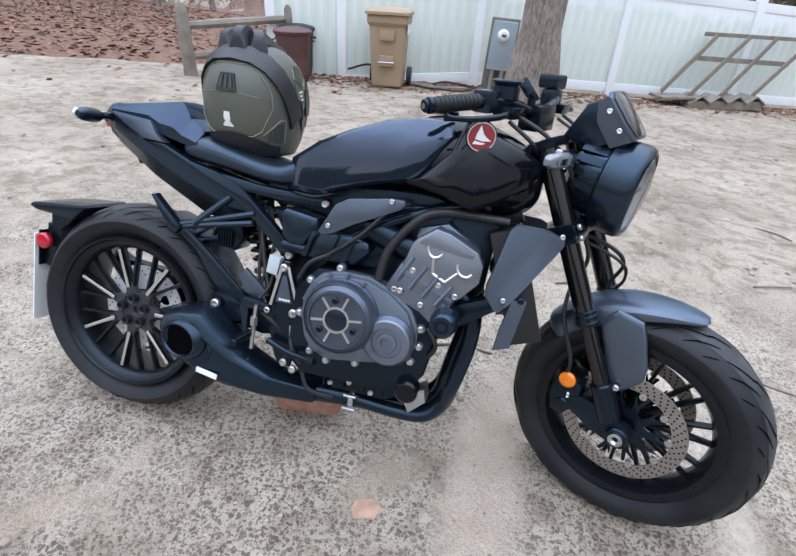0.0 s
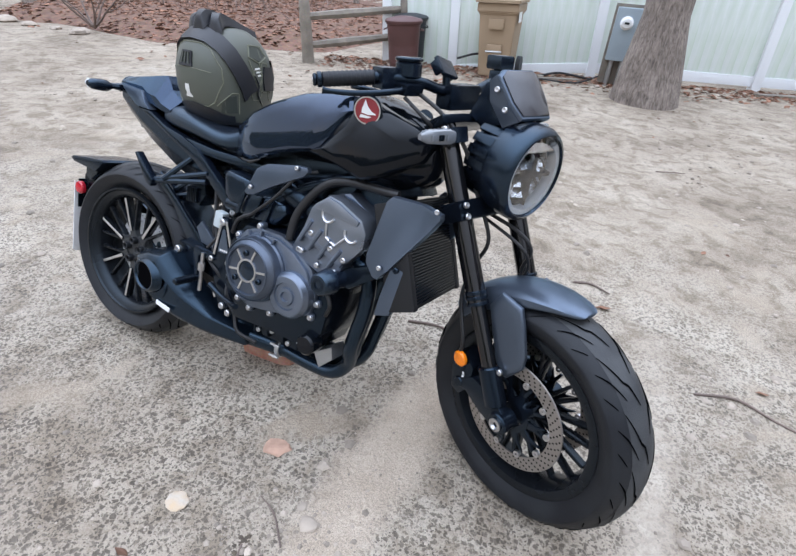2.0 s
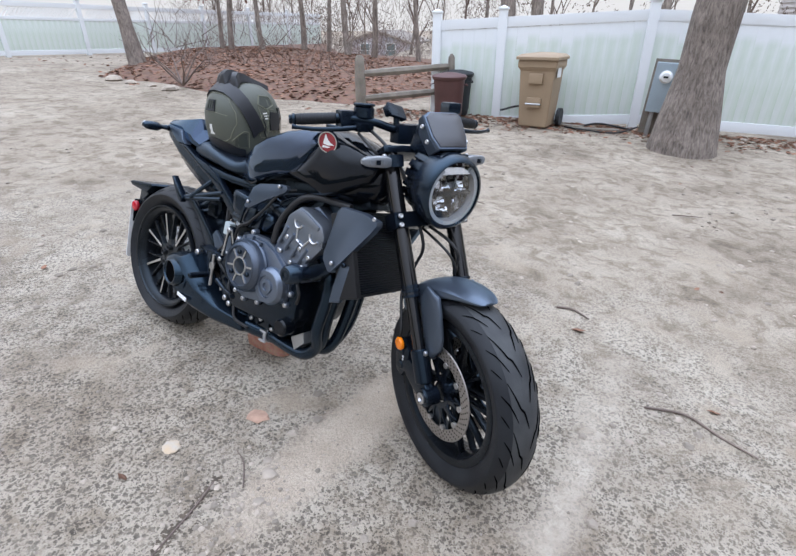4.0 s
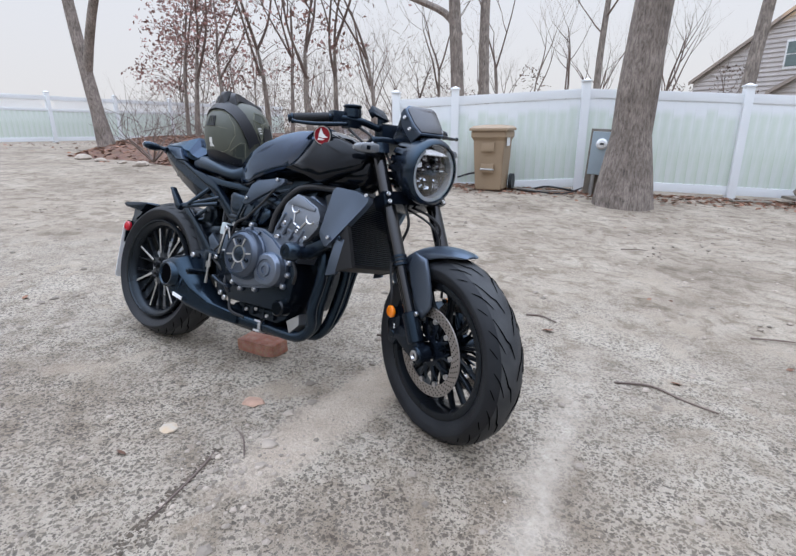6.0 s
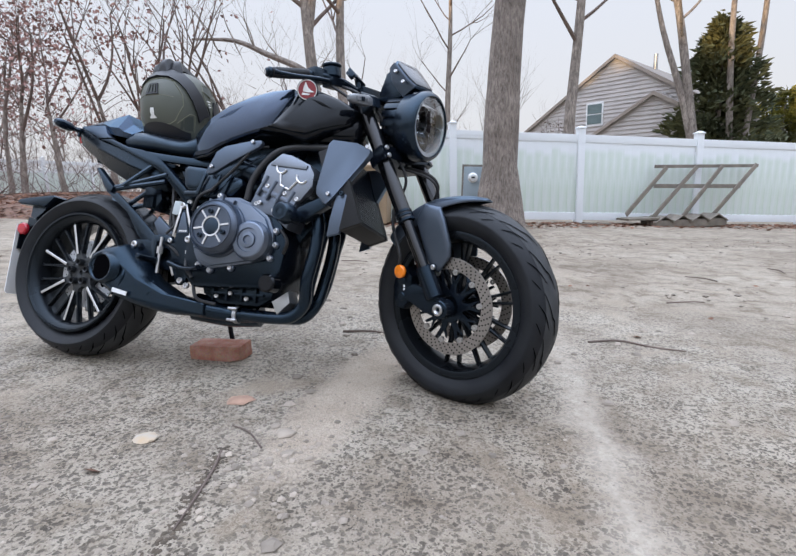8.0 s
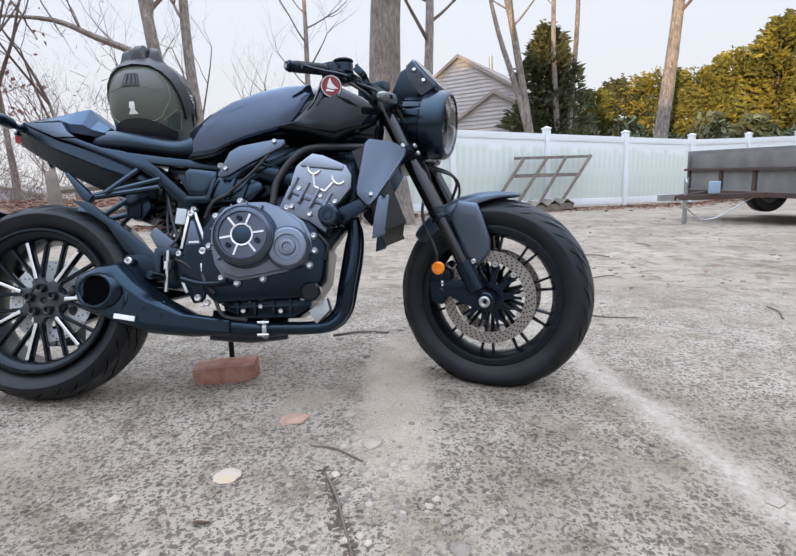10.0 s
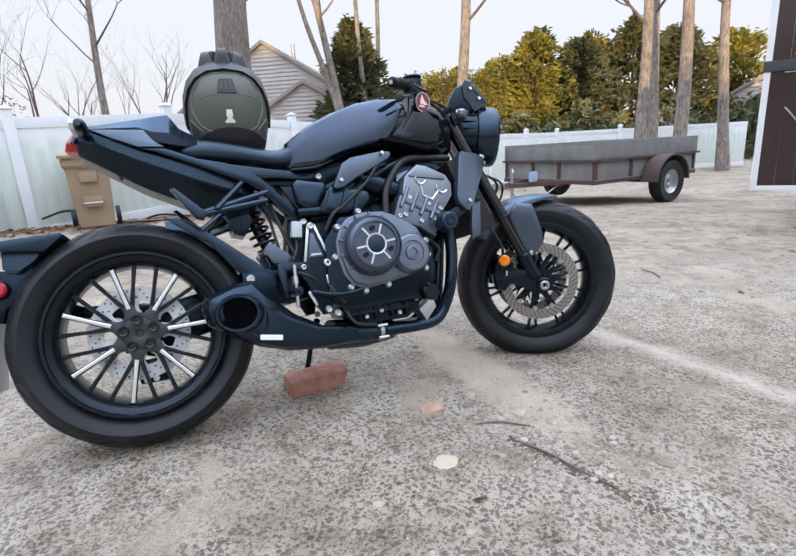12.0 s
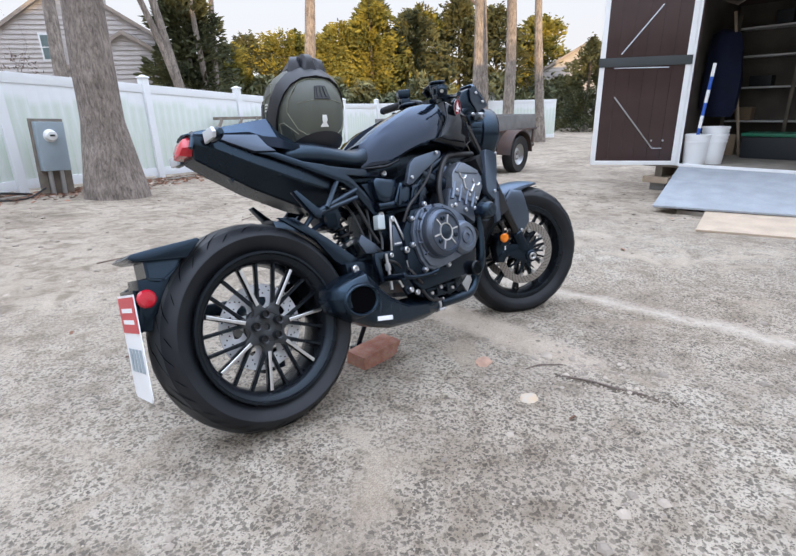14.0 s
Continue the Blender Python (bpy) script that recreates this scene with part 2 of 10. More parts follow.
    def lane(cx, cy, rx, ry):
        out = []
        for src, c, r in (("X", cx, rx), ("Y", cy, ry)):
            s1 = N.new("ShaderNodeMath")
            s1.operation = "SUBTRACT"
            Lk.new(sep.outputs[src], s1.inputs[0])
            s1.inputs[1].default_value = c
            s2 = N.new("ShaderNodeMath")
            s2.operation = "DIVIDE"
            Lk.new(s1.outputs[0], s2.inputs[0])
            s2.inputs[1].default_value = r
            s3 = N.new("ShaderNodeMath")
            s3.operation = "POWER"
            Lk.new(s2.outputs[0], s3.inputs[0])
            s3.inputs[1].default_value = 2.0
            out.append(s3.outputs[0])
        s = N.new("ShaderNodeMath")
        s.operation = "ADD"
        Lk.new(out[0], s.inputs[0])
        Lk.new(out[1], s.inputs[1])
        return s.outputs[0]

    patch = lane(1.0, -0.9, 4.2, 2.7)
    wob = N.new("ShaderNodeMath")
    wob.operation = "MULTIPLY_ADD"
    Lk.new(noise(2.6, 7.0, 0.62, 0.6), wob.inputs[0])
    wob.inputs[1].default_value = 2.6
    Lk.new(patch, wob.inputs[2])
    mr = N.new("ShaderNodeMapRange")
    mr.inputs["From Min"].default_value, mr.inputs["From Max"].default_value = 1.55, 2.5
    mr.inputs["To Min"].default_value, mr.inputs["To Max"].default_value = 1.0, 0.0
    Lk.new(wob.outputs[0], mr.inputs["Value"])
    speck = mixed(0.34, sand, stone)
    fine = ramp(noise(260.0, 3.0, 0.7), [(0.36, (0.50, 0.48, 0.46)), (0.62, (1.10, 1.10, 1.10))])
    # trodden and damp mottling
    trod = ramp(noise(7.0, 10.0, 0.68, 0.6), [(0.38, (0.50, 0.46, 0.41)), (0.54, (1, 1, 1))])
    speck = mixed(0.85, speck, trod, "MULTIPLY")
    sandy = mixed(0.75, speck, fine, "MULTIPLY")
    col = mixed(mr.outputs["Result"], sandy, worn)
    # drifts of pale sand over the concrete
    drift = ramp(noise(1.7, 9.0, 0.62, 0.8), [(0.57, (0, 0, 0)), (0.67, (1, 1, 1))])
    col = mixed(drift, col, mixed(0.9, sand, fine, "MULTIPLY"))
    # a broad brown stain where leaves have rotted on the slab
    rot = N.new("ShaderNodeMath")
    rot.operation = "MULTIPLY_ADD"
    Lk.new(noise(3.2, 9.0, 0.66, 0.7), rot.inputs[0])
    rot.inputs[1].default_value = 2.2
    Lk.new(lane(0.36, -0.66, 0.80, 0.58), rot.inputs[2])
    rm = N.new("ShaderNodeMapRange")
    rm.inputs["From Min"].default_value, rm.inputs["From Max"].default_value = 1.1, 2.4
    rm.inputs["To Min"].default_value, rm.inputs["To Max"].default_value = 0.30, 0.0
    Lk.new(rot.outputs[0], rm.inputs["Value"])
    brown = N.new("ShaderNodeRGB")
    brown.outputs[0].default_value = (0.50, 0.40, 0.31, 1)
    col = mixed(rm.outputs["Result"], col, mixed(1.0, col, brown.outputs[0], "MULTIPLY"))
    # a dull, trodden stretch beyond the front wheel
    dull = N.new("ShaderNodeMath")
    dull.operation = "MULTIPLY_ADD"
    Lk.new(noise(2.4, 9.0, 0.66, 0.7), dull.inputs[0])
    dull.inputs[1].default_value = 2.2
    Lk.new(lane(2.15, -0.45, 1.0, 0.75), dull.inputs[2])
    dm = N.new("ShaderNodeMapRange")
    dm.inputs["From Min"].default_value, dm.inputs["From Max"].default_value = 1.1, 2.6
    dm.inputs["To Min"].default_value, dm.inputs["To Max"].default_value = 0.40, 0.0
    Lk.new(dull.outputs[0], dm.inputs["Value"])
    col = mixed(dm.outputs["Result"], col, mixed(1.0, col, brown.outputs[0], "MULTIPLY"))
    # a worn pale joint that runs out past the front wheel
    along = N.new("ShaderNodeMath")
    along.operation = "MULTIPLY_ADD"
    Lk.new(sep.outputs["Y"], along.inputs[0])
    along.inputs[1].default_value = JOINT[0]
    Lk.new(sep.outputs["X"], along.inputs[2])
    jw = N.new("ShaderNodeMath")
    jw.operation = "MULTIPLY_ADD"
    Lk.new(noise(4.0, 6.0, 0.6, 0.3), jw.inputs[0])
    jw.inputs[1].default_value = 0.30
    Lk.new(along.outputs[0], jw.inputs[2])
    off = N.new("ShaderNodeMath")
    off.operation = "SUBTRACT"
    Lk.new(jw.outputs[0], off.inputs[0])
    off.inputs[1].default_value = JOINT[1] + 0.15
    size = N.new("ShaderNodeMath")
    size.operation = "ABSOLUTE"
    Lk.new(off.outputs[0], size.inputs[0])
    line = N.new("ShaderNodeMapRange")
    line.inputs["From Min"].default_value, line.inputs["From Max"].default_value = 0.0, 0.11
    line.inputs["To Min"].default_value, line.inputs["To Max"].default_value = 0.70, 0.0
    Lk.new(size.outputs[0], line.inputs["Value"])
    near = N.new("ShaderNodeMapRange")
    near.inputs["From Min"].default_value, near.inputs["From Max"].default_value = 0.2, 1.3
    near.inputs["To Min"].default_value, near.inputs["To Max"].default_value = 1.0, 0.12
    Lk.new(sep.outputs["Y"], near.inputs["Value"])
    fade = N.new("ShaderNodeMath")
    fade.operation = "MULTIPLY"
    Lk.new(line.outputs["Result"], fade.inputs[0])
    Lk.new(near.outputs["Result"], fade.inputs[1])
    # a tongue of drifted sand that lies across the concrete before the front wheel
    tongue = N.new("ShaderNodeMath")
    tongue.operation = "MULTIPLY_ADD"
    Lk.new(noise(5.0, 8.0, 0.65, 0.4), tongue.inputs[0])
    tongue.inputs[1].default_value = 1.8
    Lk.new(lane(1.16, 0.02, 0.15, 0.62), tongue.inputs[2])
    tm = N.new("ShaderNodeMapRange")
    tm.inputs["From Min"].default_value, tm.inputs["From Max"].default_value = 1.35, 2.0
    tm.inputs["To Min"].default_value, tm.inputs["To Max"].default_value = 0.92, 0.0
    Lk.new(tongue.outputs[0], tm.inputs["Value"])
    col = mixed(tm.outputs["Result"], col, mixed(0.8, ramp(noise(9.0, 7.0), [(0.3, (0.385, 0.315, 0.242)), (0.7, (0.480, 0.402, 0.318))]), fine, "MULTIPLY"))
    col = mixed(fade.outputs[0], col, ramp(noise(40.0, 5.0), [(0.3, (0.40, 0.342, 0.275)), (0.7, (0.52, 0.455, 0.378))]))
    Lk.new(col, b.inputs["Base Color"])
    b.inputs["Roughness"].default_value = 0.92
    hsum = N.new("ShaderNodeMath")
    hsum.operation = "ADD"
    Lk.new(v.outputs["Distance"], hsum.inputs[0])
    Lk.new(noise(120.0, 5.0, 0.65), hsum.inputs[1])
    bp = N.new("ShaderNodeBump")
    bp.inputs["Strength"].default_value, bp.inputs["Distance"].default_value = 0.8, 0.006
    Lk.new(hsum.outputs[0], bp.inputs["Height"])
    bp2 = N.new("ShaderNodeBump")
    bp2.inputs["Strength"].default_value, bp2.inputs["Distance"].default_value = 0.6, 0.03
    Lk.new(noise(5.0, 8.0, 0.6), bp2.inputs["Height"])
    Lk.new(bp2.outputs["Normal"], bp.inputs["Normal"])
    Lk.new(bp.outputs["Normal"], b.inputs["Normal"])
    return m


def streaked(name, base, stain, low, high, rough=0.4):
    """White vinyl with an algae film that runs down in streaks."""
    m = mat(name, base, rough, vary=0.03)
    nt = m.node_tree
    N, Lk = nt.nodes, nt.links
    b = N["Principled BSDF"]
    src = b.inputs["Base Color"].links[0].from_socket
    co = N.new("ShaderNodeTexCoord")
    mp = N.new("ShaderNodeMapping")
    mp.inputs["Scale"].default_value = (7.0, 7.0, 0.5)
    Lk.new(co.outputs["Object"], mp.inputs["Vector"])
    n = N.new("ShaderNodeTexNoise")
    n.inputs["Scale"].default_value, n.inputs["Detail"].default_value = 1.3, 7.0
    Lk.new(mp.outputs["Vector"], n.inputs["Vector"])
    n2 = N.new("ShaderNodeTexNoise")
    n2.inputs["Scale"].default_value, n2.inputs["Detail"].default_value = 0.9, 5.0
    Lk.new(co.outputs["Object"], n2.inputs["Vector"])
    ad = N.new("ShaderNodeMath")
    ad.operation = "ADD"
    Lk.new(n.outputs["Fac"], ad.inputs[0])
    Lk.new(n2.outputs["Fac"], ad.inputs[1])
    mr = N.new("ShaderNodeMapRange")
    mr.inputs["From Min"].default_value, mr.inputs["From Max"].default_value = 0.80, 1.15
    mr.inputs["To Min"].default_value, mr.inputs["To Max"].default_value = low, high
    Lk.new(ad.outputs[0], mr.inputs["Value"])
    # the film stops short of the top rail, a little higher or lower on every board
    sep, own = N.new("ShaderNodeSeparateXYZ"), N.new("ShaderNodeObjectInfo")
    Lk.new(co.outputs["Object"], sep.inputs["Vector"])
    reach, fade, cut = N.new("ShaderNodeMath"), N.new("ShaderNodeMapRange"), N.new("ShaderNodeMath")
    reach.operation, cut.operation = "MULTIPLY_ADD", "MULTIPLY"
    Lk.new(own.outputs["Random"], reach.inputs[0])
    reach.inputs[1].default_value = 0.16
    Lk.new(sep.outputs["Z"], reach.inputs[2])
    fade.inputs["From Min"].default_value, fade.inputs["From Max"].default_value = 1.32, 1.42
    fade.inputs["To Min"].default_value, fade.inputs["To Max"].default_value = 1.0, 0.12
    Lk.new(reach.outputs[0], fade.inputs["Value"])
    Lk.new(mr.outputs["Result"], cut.inputs[0])
    Lk.new(fade.outputs["Result"], cut.inputs[1])
    x = N.new("ShaderNodeMix")
    x.data_type = "RGBA"
    Lk.new(cut.outputs[0], x.inputs["Factor"])
    Lk.new(src, x.inputs["A"])
    x.inputs["B"].default_value = (*stain, 1)
    Lk.new(x.outputs["Result"], b.inputs["Base Color"])
    return m


def bark(name, a, c, scale=9.0):
    """Furrowed bark, long ridges up the trunk."""
    m = mat(name, a, 0.9, vary=0.2, tone=c)
    nt = m.node_tree
    N, Lk = nt.nodes, nt.links
    b = N["Principled BSDF"]
    co = N.new("ShaderNodeTexCoord")
    mp = N.new("ShaderNodeMapping")
    mp.inputs["Scale"].default_value = (scale, scale, scale * 0.27)
    Lk.new(co.outputs["Object"], mp.inputs["Vector"])
    n = N.new("ShaderNodeTexNoise")
    n.inputs["Scale"].default_value, n.inputs["Detail"].default_value, n.inputs["Roughness"].default_value = 3.6, 9.0, 0.72
    n.inputs["Distortion"].default_value = 0.6
    Lk.new(mp.outputs["Vector"], n.inputs["Vector"])
    rp = N.new("ShaderNodeValToRGB")
    rp.color_ramp.elements[0].position, rp.color_ramp.elements[1].position = 0.36, 0.62
    rp.color_ramp.elements[0].color, rp.color_ramp.elements[1].color = (0.26, 0.24, 0.23, 1), (1.12, 1.10, 1.08, 1)
    Lk.new(n.outputs["Fac"], rp.inputs["Fac"])
    src = b.inputs["Base Color"].links[0].from_socket
    x = N.new("ShaderNodeMix")
    x.data_type, x.blend_type = "RGBA", "MULTIPLY"
    x.inputs["Factor"].default_value = 0.85
    Lk.new(src, x.inputs["A"])
    Lk.new(rp.outputs["Color"], x.inputs["B"])
    Lk.new(x.outputs["Result"], b.inputs["Base Color"])
    bp = N.new("ShaderNodeBump")
    bp.inputs["Strength"].default_value, bp.inputs["Distance"].default_value = 1.0, 0.03
    Lk.new(n.outputs["Fac"], bp.inputs["Height"])
    Lk.new(bp.outputs["Normal"], b.inputs["Normal"])
    return m


M_GROUND = ground_material()
M_VINYL = mat("white_vinyl", (0.78, 0.81, 0.83), 0.38, vary=0.03, spots=1.2)
M_VINYL_STAINED = streaked("stained_vinyl", (0.78, 0.81, 0.83), (0.56, 0.66, 0.56), 0.10, 0.95)
M_BARK = bark("grey_bark", (0.22, 0.185, 0.16), (0.36, 0.31, 0.275))
M_BARK2 = bark("pale_bark", (0.25, 0.215, 0.19), (0.38, 0.335, 0.295), 5.0)
M_TWIG = mat("twig_bark", (0.15, 0.112, 0.095), 0.9, vary=0.25)
M_OLDWOOD = mat("weathered_wood", (0.20, 0.175, 0.145), 0.85, bump=0.5, scale=90, vary=0.25, spots=6, grain=0.3)
M_DARKWOOD = mat("brown_stained_wood", (0.055, 0.036, 0.034), 0.6, bump=0.25, scale=70, vary=0.2)
M_LEAF = island_vary(mat("dry_leaves", (0.16, 0.075, 0.045), 0.85, vary=0.3, spots=20, tone=(0.24, 0.13, 0.085)), 0.5)
M_TAN = mat("tan_plastic", (0.31, 0.228, 0.150), 0.55, vary=0.08, bump=0.1)
M_BROWNBIN = mat("maroon_plastic", (0.085, 0.038, 0.036), 0.5, vary=0.15)
M_BLACKBIN = mat("black_bin_plastic", (0.02, 0.024, 0.028), 0.55, vary=0.15)
M_METERGREY = mat("grey_steel_box", (0.33, 0.40, 0.45), 0.45, metal=0.3, vary=0.08)
M_STEEL = mat("galvanised_steel", (0.45, 0.46, 0.47), 0.42, metal=0.9, vary=0.12)
M_BRICK = mat("red_brick", (0.31, 0.115, 0.075), 0.9, bump=0.9, scale=140, vary=0.25, spots=22, grain=0.45, tone=(0.40, 0.235, 0.175))
M_STONE = island_vary(mat("pale_stone", (0.285, 0.24, 0.195), 0.85, bump=0.5, scale=60, vary=0.2, spots=12), 0.35)
M_SIDING = mat("clapboard_siding", (0.50, 0.465, 0.445), 0.7, vary=0.08, spots=2)
M_ROOF = mat("asphalt_shingle", (0.22, 0.190, 0.165), 0.9, bump=0.6, scale=40, vary=0.2)
M_WHITEPAINT = mat("white_paint", (0.76, 0.77, 0.77), 0.5, vary=0.05)
M_REDPAINT = mat("red_paint", (0.40, 0.06, 0.05), 0.6, vary=0.12)
M_BLUEPAINT = mat("pale_blue_paint", (0.30, 0.40, 0.52), 0.6, vary=0.12)
M_WINDOW = mat("window_glass", (0.16, 0.21, 0.21), 0.06, vary=0.1)
M_RUST = mat("rusty_trailer_paint", (0.055, 0.042, 0.042), 0.75, vary=0.35, tone=(0.10, 0.06, 0.045), bump=0.3)
M_GREYBOARD = mat("grey_board", (0.19, 0.185, 0.18), 0.8, vary=0.18, spots=4, bump=0.3)
M_MESH = mat("dull_steel_panel", (0.22, 0.22, 0.215), 0.6, metal=0.2, vary=0.2)
M_PLYBLUE = mat("blue_grey_plywood", (0.285, 0.305, 0.325), 0.75, vary=0.12, spots=5, bump=0.25, grain=0.2)
M_PLYTAN = mat("raw_plywood", (0.42, 0.335, 0.25), 0.8, vary=0.12, spots=5, bump=0.25, grain=0.2)
M_RUBBER = mat("tyre_rubber", (0.009, 0.010, 0.013), 0.46, bump=0.2, scale=300, vary=0.2, spots=9, tone=(0.017, 0.019, 0.022), spec=0.3)
M_NAVY = mat("navy_cloth", (0.012, 0.018, 0.05), 0.95, vary=0.2)
M_BLUESTICK = mat("blue_plastic", (0.03, 0.10, 0.42), 0.4, vary=0.1)
M_GREENPL = mat("green_plastic", (0.02, 0.16, 0.09), 0.4, vary=0.1)
M_CABLE = mat("black_cable", (0.02, 0.02, 0.022), 0.6, vary=0.1)
# green needles with the low sun's gold painted into the tone
M_NEEDLE_SUN = island_vary(mat("sun_painted_needles", (0.085, 0.112, 0.042), 0.8, vary=0.3, spots=1.0, tone=(0.37, 0.315, 0.060)), 0.35)
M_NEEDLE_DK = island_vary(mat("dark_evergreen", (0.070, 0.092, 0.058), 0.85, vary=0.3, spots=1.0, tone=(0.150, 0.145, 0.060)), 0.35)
M_REDLEAF = island_vary(mat("rust_leaves", (0.31, 0.190, 0.170), 0.85, vary=0.3, spots=3), 0.4)
M_BRUSH = island_vary(mat("bare_brush", (0.17, 0.130, 0.105), 0.95, vary=0.3, spots=3), 0.4)


# ---- ground ----
def build_ground():
    bm = bmesh.new()
    xs = sorted({round(v, 3) for v in np.concatenate([np.linspace(-12, 12, 97), np.linspace(-70, 70, 57), [-2500, -900, -300, 300, 900, 2500]])})
    ys = sorted({round(v, 3) for v in np.concatenate([np.linspace(-6, 12, 73), np.linspace(-90, 90, 61), [-2500, -900, -300, 300, 900, 2500]])})
    grid = [[bm.verts.new((x, y, ground_z(x, y) + (0.012 * noise.noise(Vector((x * 0.9, y * 0.9, 0))) if max(abs(x), abs(y)) > 2.2 else 0.0))) for y in ys] for x in xs]
    for a, b in zip(grid, grid[1:]):
        for i in range(len(ys) - 1):
            bm.faces.new((a[i], b[i], b[i + 1], a[i + 1]))
    tagged(part("ground", bm, M_GROUND, smooth=True), "pale sandy yard over worn pebbled concrete", "ground", kind="structure")


build_ground()


# ---- white vinyl fence behind the yard ----
FENCE0, FENCE_DIR = Vector((0.02, 7.49)), Vector((0.896, 0.444)).normalized()


def fence_at(s, off=0.0):
    p = FENCE0 + FENCE_DIR * s + Vector((-FENCE_DIR.y, FENCE_DIR.x)) * off
    return p.x, p.y


def vinyl_post(parent, h=1.86):
    bm = bmesh.new()
    box(bm, -0.065, 0.065, -0.065, 0.065, -0.1, h, 0.006)
    p = part("post", bm, M_VINYL, parent)
    bm = bmesh.new()
    box(bm, -0.08, 0.08, -0.08, 0.08, h, h + 0.025, 0.006)
    add(bm, [(-0.07, -0.07, h + 0.025), (0.07, -0.07, h + 0.025), (0.07, 0.07, h + 0.025), (-0.07, 0.07, h + 0.025), (0, 0, h + 0.06)],
        [(0, 1, 4), (1, 2, 4), (2, 3, 4), (3, 0, 4)])
    part("post_cap", bm, M_VINYL, p)
    return p


def fence_panel(width, m, label, group, lattice=False, height=1.63, rise=0.0):
    """A privacy panel: top and bottom rails, tongue-and-groove boards; with a lattice top where one shows."""
    root = thing("fence_panel", m, label, "fence", group)
    vinyl_post(root, height + 0.10)

    def follow(bm):
        for v in bm.verts:
            v.co.z += rise * v.co.x / width
        return bm
    bm = bmesh.new()
    top = height - (0.42 if lattice else 0.0)
    box(bm, 0.06, width - 0.06, -0.022, 0.022, height - 0.14, height, 0.004)
    part("top_rail", follow(bm), M_VINYL, root)
    bm = bmesh.new()
    box(bm, 0.06, width - 0.06, -0.025, 0.025, 0.06, 0.20, 0.004)
    part("bottom_rail", follow(bm), M_VINYL, root)
    if lattice:
        bm = bmesh.new()
        box(bm, 0.06, width - 0.06, -0.022, 0.022, top - 0.08, top, 0.004)
        part("middle_rail", follow(bm), M_VINYL, root)
        bm = bmesh.new()
        for k in range(-3, int(width / 0.11) + 3):
            for d in (1, -1):
                a, b = 0.11 * k, 0.11 * k + d * (height - 0.14 - top)
                if min(a, b) > 0.07 and max(a, b) < width - 0.07:
                    rod(bm, (a, 0.004 * d, top), (b, 0.004 * d, height - 0.14), 0.012, n=4)
        part("lattice", follow(bm), M_VINYL, root)
        top -= 0.08
    else:
        top -= 0.14
    n = max(3, int((width - 0.13) / 0.155))
    w = (width - 0.13) / n
    bm = bmesh.new()
    box(bm, 0.0002, w - 0.0002, -0.011, 0.011, 0.2, top, 0.0007)
    first = part("board", bm, M_VINYL_STAINED, root)
    first.location = (0.065, 0, rise * 0.1 / width)
    for i in range(1, n):
        share("board", first.data, root, pose(0.065 + i * w, 0, rise * (i + 0.5) * w / width))
    return root


def build_fence():
    stations = [-3.1, -2.1] + [2.44 * k for k in range(0, 7)]
    spots = [Vector(fence_at(k)) for k in stations]
    corner = spots[-1]
    spots += [corner.lerp(Vector((19.4, 11.0)), k / 3) for k in (1, 2, 3)]
    for a, b in zip(spots, spots[1:]):
        d = b - a
        za, zb = ground_z(*a) - 0.28 * max(0.0, min(1.0, -a.x / 2.75)), ground_z(*b) - 0.28 * max(0.0, min(1.0, -b.x / 2.75))
        fence_panel(d.length, pose(a.x, a.y, za, 0, 0, math.degrees(math.atan2(d.y, d.x))), "white vinyl privacy fence panel with pale green algae", "white yard fence", rise=zb - za)


build_fence()


def build_far_fence():
    a, b = Vector((-16.95, -0.45)), Vector((-19.1, 19.0))
    d = (b - a)
    n = 8
    turn = math.degrees(math.atan2(d.y, d.x))
    for i in range(n):
        p = a + d * i / n
        fence_panel(d.length / n, pose(p.x, p.y, ground_z(p.x, p.y) - 0.02, 0, 0, turn), "white vinyl fence panel with a lattice top", "far white fence", lattice=True, height=1.56, rise=ground_z(*(a + d * (i + 1) / n)) - ground_z(p.x, p.y))


build_far_fence()


# ---- split-rail gate end ----
def build_rail_fence():
    p, q = Vector((-3.35, 4.95)), Vector((-2.55, 6.25))
    turn = math.degrees(math.atan2(q.y - p.y, q.x - p.x))
    z = ground_z(p.x, p.y)
    root = thing("rail_fence", pose(p.x, p.y, z, 0, 0, turn), "weathered grey split-rail fence end", "fence")
    span = (q - p).length
    for i, x in enumerate((0.0, span)):
        bm = bmesh.new()
        n = 10
        rings = []
        for zz, r in ((-0.1, 0.085), (0.25, 0.08), (0.55, 0.078), (0.79, 0.07), (0.84, 0.045)):
            rings.append([(x + r * (1 + 0.1 * math.sin(3 * k + zz * 4)) * math.cos(2 * math.pi * k / n), r * (1 + 0.1 * math.cos(2 * k)) * math.sin(2 * math.pi * k / n), zz) for k in range(n)])
        loft(bm, rings)
        part("post", bm, M_OLDWOOD, root)
    for h in (0.25, 0.61):
        bm = bmesh.new()
        pipe(bm, [(-0.05, 0, h - 0.03), (span * 0.4, 0.01, h), (span + 0.06, 0, h + 0.05)], [0.045, 0.06, 0.045], n=7, per=4)
        part("rail", bm, M_OLDWOOD, root)


build_rail_fence()


